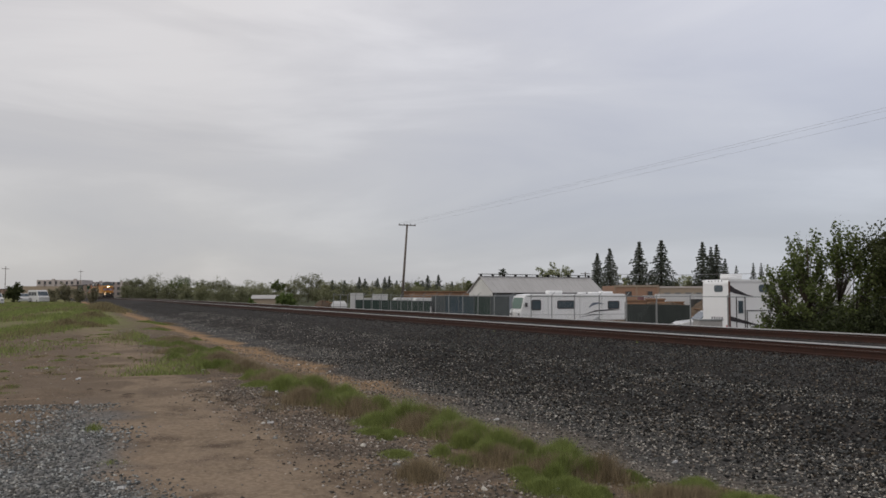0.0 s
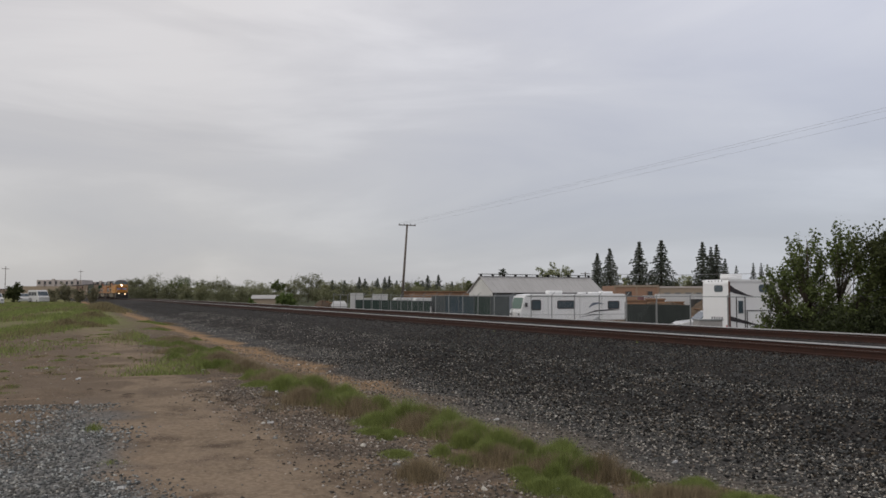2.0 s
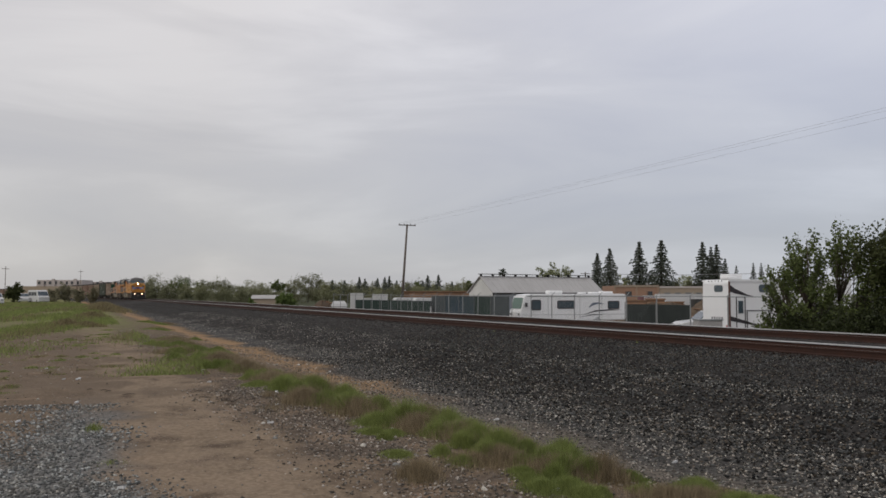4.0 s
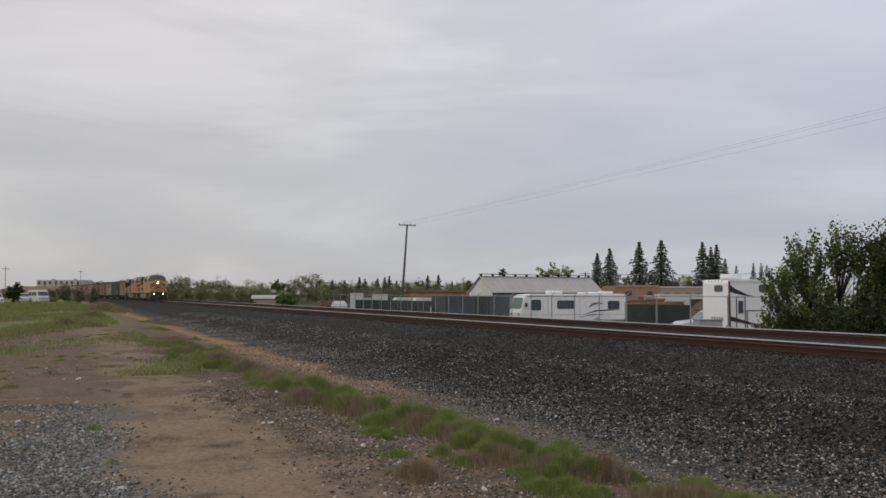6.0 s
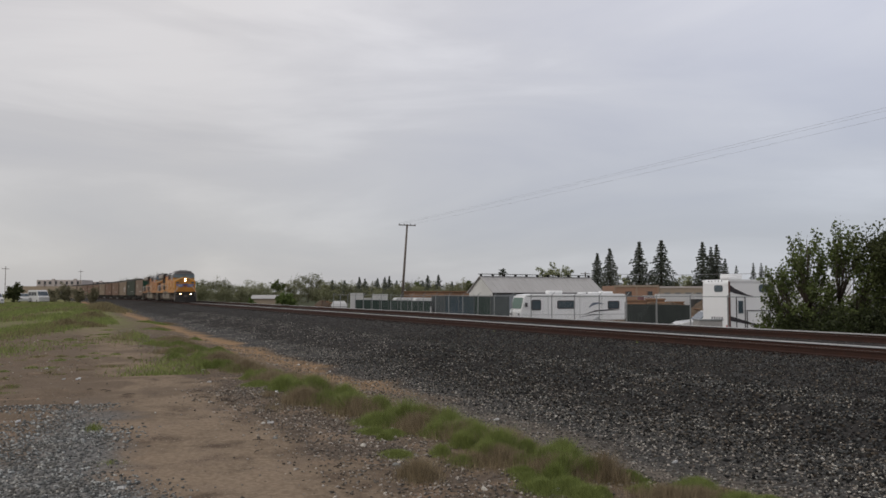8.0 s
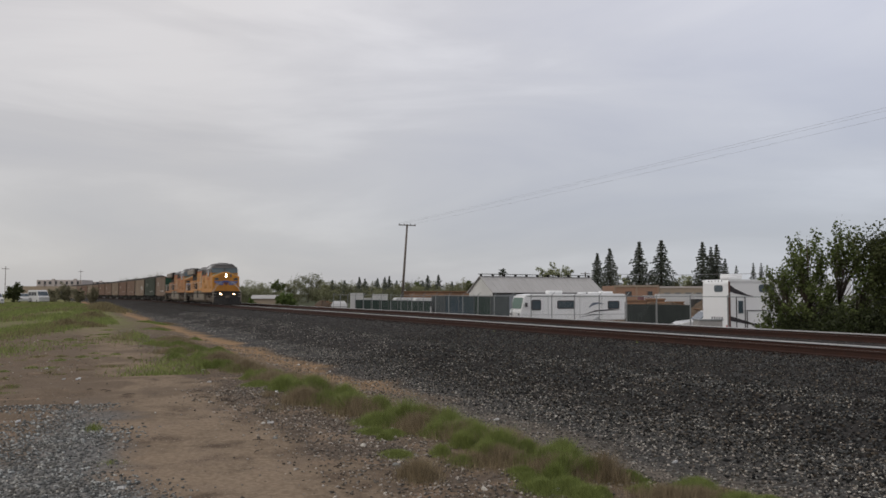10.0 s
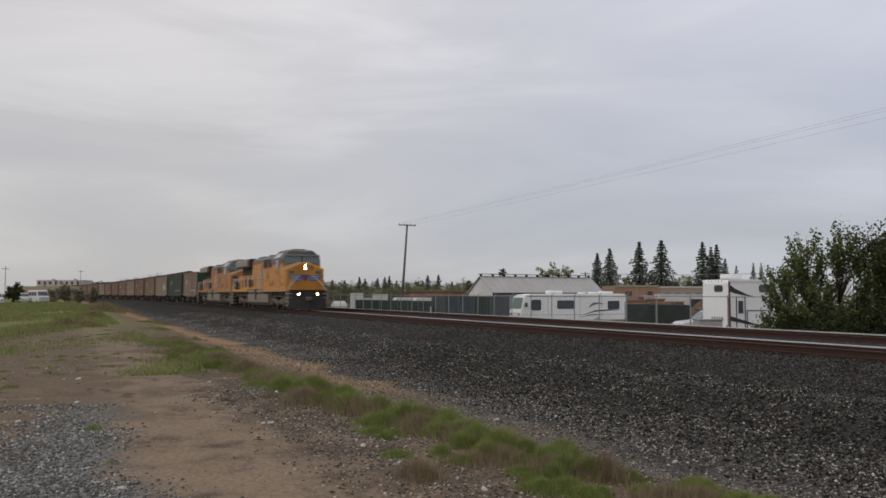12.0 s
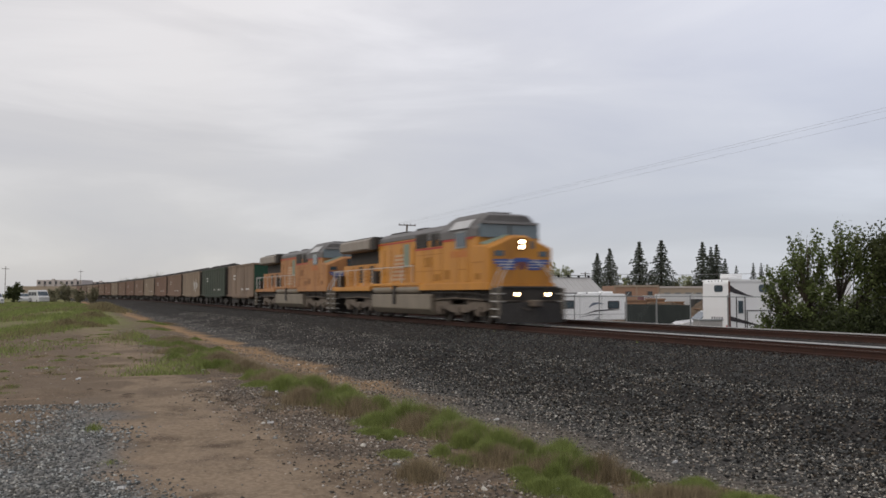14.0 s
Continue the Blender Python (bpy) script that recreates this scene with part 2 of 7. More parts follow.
# ---- shapes ----
class Shape:
    """Collects boxes, prisms, tubes and leaves, then makes one mesh."""

    def __init__(self):
        self.v, self.f = [], []

    def add(self, vs, fs):
        k = len(self.v)
        self.v.extend(vs)
        self.f.extend([tuple(i + k for i in f) for f in fs])
        return self

    def box(self, x0, x1, y0, y1, z0, z1):
        vs = [(x, y, z) for x in (x0, x1) for y in (y0, y1) for z in (z0, z1)]
        return self.add(vs, [(0, 1, 3, 2), (4, 6, 7, 5), (0, 4, 5, 1), (2, 3, 7, 6), (0, 2, 6, 4), (1, 5, 7, 3)])

    def prism(self, profile, a, b, axis="x"):
        """A profile pushed from a to b: (y, z) along x, (x, z) along y, (x, y) along z."""
        put = {"x": lambda p, q: (q, p[0], p[1]), "y": lambda p, q: (p[0], q, p[1]), "z": lambda p, q: (p[0], p[1], q)}[axis]
        n = len(profile)
        vs = [put(p, a) for p in profile] + [put(p, b) for p in profile]
        fs = [tuple(range(n))[::-1], tuple(range(n, 2 * n))] + [(i, (i + 1) % n, n + (i + 1) % n, n + i) for i in range(n)]
        return self.add(vs, fs)

    def loft(self, rings):
        """Joins rings of equal count and closes both ends."""
        n = len(rings[0])
        vs = [p for r in rings for p in r]
        fs = [tuple(range(n))[::-1], tuple(range((len(rings) - 1) * n, len(rings) * n))]
        for k in range(len(rings) - 1):
            fs += [(k * n + i, k * n + (i + 1) % n, (k + 1) * n + (i + 1) % n, (k + 1) * n + i) for i in range(n)]
        return self.add(vs, fs)

    def tube(self, path, radii, n=8):
        rings = []
        path = [Vector(p) for p in path]
        if not hasattr(radii, "__len__"):
            radii = [radii] * len(path)
        for i, p in enumerate(path):
            d = (path[min(i + 1, len(path) - 1)] - path[max(i - 1, 0)]).normalized()
            u = d.cross(Vector((0, 0, 1)) if abs(d.z) < 0.9 else Vector((1, 0, 0))).normalized()
            w = d.cross(u)
            rings.append([tuple(p + (u * math.cos(a) + w * math.sin(a)) * radii[i]) for a in [2 * math.pi * k / n for k in range(n)]])
        return self.loft(rings)

    def cyl(self, p, q, r, n=16):
        return self.tube([p, q], r, n)

    def mesh(self, name, bevel=0.0, smooth=False, seg=1):
        me = bpy.data.meshes.new(name)
        me.from_pydata(self.v, [], self.f)
        bm = bmesh.new()
        bm.from_mesh(me)
        if len(self.f) < 40000:
            bmesh.ops.recalc_face_normals(bm, faces=bm.faces)
        if bevel:
            bmesh.ops.bevel(bm, geom=[e for e in bm.edges if e.is_manifold and e.calc_face_angle(0) > 0.3], offset=bevel, segments=seg, affect="EDGES", clamp_overlap=True)
        if smooth:
            for f in bm.faces:
                f.smooth = True
        bm.to_mesh(me)
        bm.free()
        return me


def part(name, shape, material, parent=None, label="", bevel=0.0, smooth=False, m=None):
    me = shape if isinstance(shape, bpy.types.Mesh) else shape.mesh(name, bevel, smooth)
    if not me.materials:
        me.materials.append(material)
    ob = new(name, me)
    if me.materials[0] != material:
        ob.material_slots[0].link = "OBJECT"
        ob.material_slots[0].material = material
    if parent is not None:
        ob.parent = parent
    if m is not None:
        ob.matrix_basis = m
    return tagged(ob, label)


def thing(name, m, label, category, group="", kind=""):
    ob = new(name)
    ob.empty_display_size = 0.3
    ob.matrix_basis = m
    return tagged(ob, label, category, group, kind)


def np_mesh(name, verts, faces):
    """A mesh from arrays: verts (n, 3), faces (m, k)."""
    me = bpy.data.meshes.new(name)
    k = faces.shape[1]
    me.vertices.add(len(verts))
    me.vertices.foreach_set("co", verts.astype(np.float32).ravel())
    me.loops.add(faces.size)
    me.loops.foreach_set("vertex_index", faces.astype(np.int32).ravel())
    me.polygons.add(len(faces))
    me.polygons.foreach_set("loop_start", np.arange(0, faces.size, k, dtype=np.int32))
    me.update(calc_edges=True)
    me.validate()
    return me


# ---- the line of the track ----
TRACK_Y, TRACK2_Y, RAIL_Z = 17.07, 22.47, 0.63
BEND_S, BEND_R = 114.0, 2583.0


def bend(s):
    """How far the line has swung towards the camera's side, s metres back along it."""
    d = np.clip(s - BEND_S, 0, None)
    e = np.clip(d, None, 620)
    return e * e / (2 * BEND_R) + (d - e) * 620 / BEND_R


def spot(s, y=TRACK_Y, z=RAIL_Z):
    """The pose on the rails s metres back along the line."""
    turn = math.degrees(math.atan(min(max(s - BEND_S, 0), 620) / BEND_R))
    return pose(-s, y - float(bend(s)), z, 0, 0, turn)


# ---- ground ----
PROFILE_Y = [-2000, -60, -8, 3.0, 4.6, 5.6, 6.6, 8.0, 10.5, 13.4, 15, 24, 26.5, 29, 60, 4000]
PROFILE_Z = [0.0, 0.0, 0.05, 0.0, 0.02, -0.06, -0.2, -0.24, -0.18, -0.1, -0.1, -0.1, -0.3, -1.1, -1.1, -1.1]


def ground_z(x, y):
    x, y = np.asarray(x, float), np.asarray(y, float)
    z = np.interp(y + bend(-x), PROFILE_Y, PROFILE_Z)
    near = np.clip(1 - np.abs(y) / 60, 0, 1)
    z = z + near * (0.025 * np.sin(x * 0.9 + 1.3 * np.sin(y * 0.7)) * np.sin(y * 1.1 + 0.4) + 0.012 * np.sin(x * 2.7 + y * 1.9))
    # a low grassy rise beside the line, far down the lot
    z = z + 0.55 * np.exp(-(((x + 105) / 38) ** 2 + ((y + 1.5) / 6.0) ** 2))
    return z


def ground_material():
    m = mat("lot_ground", (0.178, 0.132, 0.09), (0.105, 0.078, 0.055), scale=0.45, rough=1.0, bump=0.8, bump_scale=11, spec=0.08)
    nt = m.node_tree
    N, L = nt.nodes.new, nt.links.new
    b = nt.nodes["Principled BSDF"]
    dirt = b.inputs["Base Color"].links[0].from_socket
    geo = N("ShaderNodeNewGeometry")
    sep = N("ShaderNodeSeparateXYZ")
    L(geo.outputs["Position"], sep.inputs[0])
    wob = N("ShaderNodeTexNoise")
    wob.inputs["Scale"].default_value, wob.inputs["Detail"].default_value = 0.5, 6.0
    L(geo.outputs["Position"], wob.inputs["Vector"])
    speck = N("ShaderNodeTexNoise")
    speck.inputs["Scale"].default_value, speck.inputs["Detail"].default_value = 16.0, 3.0
    L(geo.outputs["Position"], speck.inputs["Vector"])

    def math_node(op, a, c):
        n = N("ShaderNodeMath")
        n.operation = op
        for i, q in enumerate((a, c)):
            if isinstance(q, (int, float)):
                n.inputs[i].default_value = q
            else:
                L(q, n.inputs[i])
        return n.outputs[0]

    def step(value, lo, hi):
        n = N("ShaderNodeMapRange")
        n.interpolation_type = "SMOOTHSTEP"
        n.inputs["From Min"].default_value, n.inputs["From Max"].default_value = lo, hi
        L(value, n.inputs["Value"])
        return n.outputs["Result"]

    def over(under, colour, mask):
        n = N("ShaderNodeMix")
        n.data_type = "RGBA"
        L(mask, n.inputs["Factor"])
        L(under, n.inputs["A"])
        if isinstance(colour, tuple):
            n.inputs["B"].default_value = (*colour, 1)
        else:
            L(colour, n.inputs["B"])
        return n.outputs["Result"]

    def blend2(c1, c2, lo, hi):
        n = N("ShaderNodeMix")
        n.data_type = "RGBA"
        L(step(speck.outputs["Fac"], lo, hi), n.inputs["Factor"])
        n.inputs["A"].default_value, n.inputs["B"].default_value = (*c1, 1), (*c2, 1)
        return n.outputs["Result"]

    wy = math_node("ADD", sep.outputs["Y"], math_node("MULTIPLY", math_node("SUBTRACT", wob.outputs["Fac"], 0.5), 3.0))
    # grit, then pale trodden dirt and damp brown patches
    grit = N("ShaderNodeTexNoise")
    grit.inputs["Scale"].default_value, grit.inputs["Detail"].default_value = 38.0, 4.0
    L(geo.outputs["Position"], grit.inputs["Vector"])
    blot = N("ShaderNodeTexNoise")
    blot.inputs["Scale"].default_value, blot.inputs["Detail"].default_value, blot.inputs["Roughness"].default_value = 1.3, 8.0, 0.7
    L(geo.outputs["Position"], blot.inputs["Vector"])
    pale = step(wob.outputs["Fac"], 0.47, 0.62)
    col = over(dirt, (0.232, 0.175, 0.126), pale)
    col = over(col, (0.09, 0.063, 0.045), step(blot.outputs["Fac"], 0.56, 0.72))
    col = over(col, (0.215, 0.152, 0.104), step(blot.outputs["Fac"], 0.46, 0.36))
    col = over(col, (0.1, 0.078, 0.06), step(grit.outputs["Fac"], 0.54, 0.66))
    col = over(col, (0.33, 0.28, 0.22), step(grit.outputs["Fac"], 0.42, 0.3))
    # a pale trodden way, and darker rubble beside the grass
    way = math_node("MULTIPLY", step(wy, 0.6, 1.4), step(math_node("MULTIPLY", wy, -1.0), -3.0, -2.3))
    way = math_node("MULTIPLY", way, step(blot.outputs["Fac"], 0.62, 0.46))
    col = over(col, blend2((0.275, 0.212, 0.15), (0.2, 0.15, 0.104), 0.35, 0.65), math_node("MULTIPLY", way, 0.85))
    rub = math_node("MULTIPLY", step(wy, 2.5, 3.1), step(math_node("MULTIPLY", wy, -1.0), -4.6, -4.0))
    rub = math_node("MULTIPLY", rub, step(blot.outputs["Fac"], 0.4, 0.55))
    col = over(col, blend2((0.072, 0.055, 0.041), (0.135, 0.107, 0.084), 0.35, 0.65), rub)
    damp = math_node("MULTIPLY", step(sep.outputs["X"], -13.0, -17.0), step(wob.outputs["Fac"], 0.5, 0.58))
    col = over(col, blend2((0.11, 0.082, 0.058), (0.155, 0.12, 0.088), 0.38, 0.62), math_node("MULTIPLY", damp, 0.8))
    # gravel on the corner of the lot
    gx = math_node("ADD", sep.outputs["X"], math_node("MULTIPLY", wy, 3.2))
    grav = step(gx, -14.5, -11.5)
    grav = math_node("MULTIPLY", grav, step(math_node("MULTIPLY", wy, -1.0), -1.2, -0.3))
    col = over(col, blend2((0.11, 0.108, 0.104), (0.2, 0.193, 0.18), 0.4, 0.6), grav)
    # the strip of tan dirt, then grey roadbed stone
    strip = math_node("MULTIPLY", step(wy, 5.2, 5.8), step(math_node("MULTIPLY", sep.outputs["X"], -1.0), 12.0, 17.0))
    col = over(col, blend2((0.31, 0.2, 0.108), (0.235, 0.155, 0.088), 0.4, 0.6), strip)
    near = math_node("MULTIPLY", step(wy, 5.3, 6.2), step(sep.outputs["X"], -19.0, -13.0))
    col = over(col, blend2((0.085, 0.074, 0.062), (0.175, 0.15, 0.122), 0.38, 0.62), near)
    col = over(col, blend2((0.045, 0.043, 0.04), (0.105, 0.1, 0.093), 0.42, 0.66), step(wy, 6.5, 7.5))
    # the yard past the line
    col = over(col, blend2((0.13, 0.12, 0.11), (0.2, 0.18, 0.16), 0.35, 0.65), step(sep.outputs["Y"], 27.0, 29.0))
    col = over(col, (0.07, 0.075, 0.045), step(sep.outputs["Y"], 56.0, 75.0))
    col = over(col, (0.07, 0.075, 0.045), math_node("MULTIPLY", step(sep.outputs["Y"], 26.0, 30.0), step(math_node("MULTIPLY", sep.outputs["X"], -1.0), 95.0, 130.0)))
    # far off, weeds and grass
    far = step(math_node("MULTIPLY", sep.outputs["X"], -1.0), 34.0, 66.0)
    far = math_node("MULTIPLY", far, step(math_node("MULTIPLY", wy, -1.0), -5.4, -3.6))
    col = over(col, over(blend2((0.15, 0.18, 0.055), (0.18, 0.165, 0.08), 0.4, 0.62), (0.2, 0.155, 0.105), step(blot.outputs["Fac"], 0.5, 0.6)), far)
    L(col, b.inputs["Base Color"])
    return m


def build_ground():
    xs = np.unique(np.concatenate([np.linspace(-4500, -400, 24), np.linspace(-400, -120, 40), np.linspace(-120, -40, 70), np.linspace(-40, 6, 150), np.linspace(6, 60, 20), np.linspace(60, 1500, 12)]))
    ys = np.unique(np.concatenate([np.linspace(-2500, -60, 20), np.linspace(-60, -8, 30), np.linspace(-8, 10, 120), np.linspace(10, 30, 20), np.linspace(30, 120, 20), np.linspace(120, 4500, 20)]))
    gx, ge = np.meshgrid(xs, ys, indexing="ij")
    gy = ge - bend(-gx)
    v = np.stack([gx, gy, ground_z(gx, gy)], -1).reshape(-1, 3)
    n, k = len(xs), len(ys)
    i, j = np.meshgrid(np.arange(n - 1), np.arange(k - 1), indexing="ij")
    a = (i * k + j).ravel()
    f = np.stack([a, a + k, a + k + 1, a + 1], -1)
    me = np_mesh("ground", v, f)
    me.polygons.foreach_set("use_smooth", np.ones(len(f), bool))
    part("ground", me, ground_material())
    tagged(bpy.data.objects["ground"], "bare brown dirt lot with grey gravel and weedy edges", "ground", kind="structure")


build_ground()

# ---- track ----
LINE_S = [-60, -20, 0, 20, 60, 114] + [114 + 20 * k for k in range(1, 33)] + [1200]


def along(profile, y0):
    """A profile of (y, z) drawn along the line."""
    rings = []
    for s in LINE_S:
        m = spot(s, y0, 0.0)
        rings.append([tuple(m @ Vector((0, p[0], p[1]))) for p in profile])
    return Shape().loft(rings)


BED = [(-8.5, -0.34), (-7.5, -0.16), (-6.5, 0.03), (-5.75, 0.1), (-4.7, 0.115), (-3.9, 0.165), (-2.7, 0.34), (-1.9, 0.42), (-1.3, 0.444), (1.3, 0.446), (2.7, 0.36), (4.1, 0.444), (6.7, 0.446), (7.2, 0.38), (8.8, -0.4), (10.4, -1.25)]


def bed_z(x, y):
    """The top of the ballast bank: a steep shoulder, a narrow shelf, a rough lower slope."""
    x, y = np.asarray(x, float), np.asarray(y, float)
    e = y + bend(-x)
    wav = 0.35 * np.sin(x * 0.31 + 0.5) + 0.22 * np.sin(x * 0.83 + 1.9) + 0.1 * np.sin(x * 2.1)
    low = np.clip((15.0 - e) / 2.0, 0, 1)
    z = np.interp(e + wav * low, [TRACK_Y + p[0] for p in BED], [p[1] for p in BED])
    return z + low * (0.03 * np.sin(x * 3.1 + e * 2.3) * np.sin(e * 4.1 - x * 1.3) + 0.018 * np.sin(x * 7.3 + 2 * np.sin(e * 5.0)))


def bed_mesh():
    xs = np.unique(np.concatenate([np.linspace(-1200, -240, 40), np.linspace(-240, -60, 90), np.linspace(-60, 0, 260), np.linspace(0, 60, 12)]))
    ys = np.unique(np.concatenate([np.linspace(8.3, 15.4, 56), TRACK_Y + np.array([p[0] for p in BED[7:]])]))
    gx, ge = np.meshgrid(xs, ys, indexing="ij")
    gy = ge - bend(-gx)
    v = np.stack([gx, gy, bed_z(gx, gy)], -1).reshape(-1, 3)
    n, k = len(xs), len(ys)
    i, j = np.meshgrid(np.arange(n - 1), np.arange(k - 1), indexing="ij")
    a = (i * k + j).ravel()
    return np_mesh("ballast_bed", v, np.stack([a, a + k, a + k + 1, a + 1], -1))


def build_track():
    bed = part("ballast_bed", bed_mesh(), M_BALLAST)
    tagged(bed, "raised bank of dark crushed-stone track ballast", "ballast", kind="structure")
    foot = [(-0.075, 0), (-0.075, 0.012), (-0.012, 0.035), (-0.012, 0.125), (-0.036, 0.135), (-0.036, 0.168), (0.036, 0.168), (0.036, 0.135), (0.012, 0.125), (0.012, 0.035), (0.075, 0.012), (0.075, 0)]
    for y0, label in ((TRACK_Y, "main railway track with rusty rails on dark ballast"), (TRACK2_Y, "second railway track with rusty rails on dark ballast")):
        track = thing("railway_track", Matrix(), label, "railway track", "parallel tracks", "structure")
        for side in (-1, 1):
            rail = part("rail", along([(side * 0.7525 + p[0], RAIL_Z - 0.17 + p[1]) for p in foot], y0), M_RAIL, track)
            g = -side
            head = [(0.020, 0.1685), (0.0, 0.1685), (0.0, 0.172), (0.034, 0.172), (0.0405, 0.166), (0.0405, 0.138), (0.0365, 0.138), (0.0365, 0.165)]
            part("rail_head", along([(side * 0.7525 + g * p[0], RAIL_Z - 0.17 + p[1]) for p in head], y0), M_RAILHEAD if side > 0 else M_RAILDULL, rail, "polished steel running surface")
        tie = Shape().box(-0.115, 0.115, -1.28, 1.28, 0.3, 0.452).mesh("tie", 0.012)
        for k in range(150):
            part("tie", tie, M_TIE, track, m=spot(2 + k * 0.56, y0, 0.0))


build_track()


# ---- train ----
M_NUMBER = mat("faded_red", (0.45, 0.13, 0.05), (0.4, 0.17, 0.05), rough=0.6)


def wheelset(parent, x, r=0.52, thin=False):
    w = Shape()
    n = 18 if thin else 24
    for s in (-1, 1):
        w.cyl((0, s * 0.69, 0), (0, s * 0.82, 0), r, n)
        w.cyl((0, s * 0.66, 0), (0, s * 0.69, 0), r + 0.026, n)
        w.cyl((0, s * 0.82, 0), (0, s * 0.84, 0), r * 0.45, 10)
        w.box(-0.05, 0.05, s * 0.83 - 0.02, s * 0.83 + 0.02, -r * 0.8, r * 0.8)
    w.cyl((0, -0.66, 0), (0, 0.66, 0), 0.09, 8)
    return part("wheelset", w, M_STEEL, parent, m=pose(x, 0, r))


def loco_truck(parent, xc):
    t = Shape()
    for s in (-1, 1):
        prof = [(xc - 2.75, 0.62), (xc - 2.55, 0.92), (xc - 1.3, 0.96), (xc - 0.8, 0.78), (xc + 0.8, 0.78), (xc + 1.3, 0.96), (xc + 2.55, 0.92), (xc + 2.75, 0.62), (xc + 2.2, 0.5), (xc + 1.5, 0.62), (xc + 0.7, 0.46), (xc - 0.7, 0.46), (xc - 1.5, 0.62), (xc - 2.2, 0.5)]
        y = s * 1.12
        t.prism(prof, y - 0.09, y + 0.09, "y")
        for dx in (-1.9, 0, 1.9):
            t.box(xc + dx - 0.2, xc + dx + 0.2, y + s * 0.02 - 0.13, y + s * 0.02 + 0.13, 0.34, 0.72)
            t.cyl((xc + dx, y + s * 0.1, 0.52), (xc + dx, y + s * 0.2, 0.52), 0.15, 10)
        for dx in (-0.95, 0.95):
            t.cyl((xc + dx, y, 0.5), (xc + dx, y, 1.1), 0.12, 10)
        t.tube([(xc - 2.4, s * 1.28, 1.0), (xc, s * 1.3, 1.08), (xc + 2.4, s * 1.28, 1.0)], 0.035, 6)
    t.box(xc - 2.5, xc + 2.5, -1.0, 1.0, 0.6, 0.8)
    tr = part("truck", t, M_TRUCK, parent, "dusty cast steel truck frame")
    return [wheelset(tr, xc + dx) for dx in (-1.9, 0, 1.9)]


def handrail(parent, pts, posts, r=0.022):
    h = Shape().tube(pts, r, 6)
    for p, q in posts:
        h.cyl(p, q, r, 6)
    return part("handrail", h, M_WHITE, parent, "pale grey steel handrail")


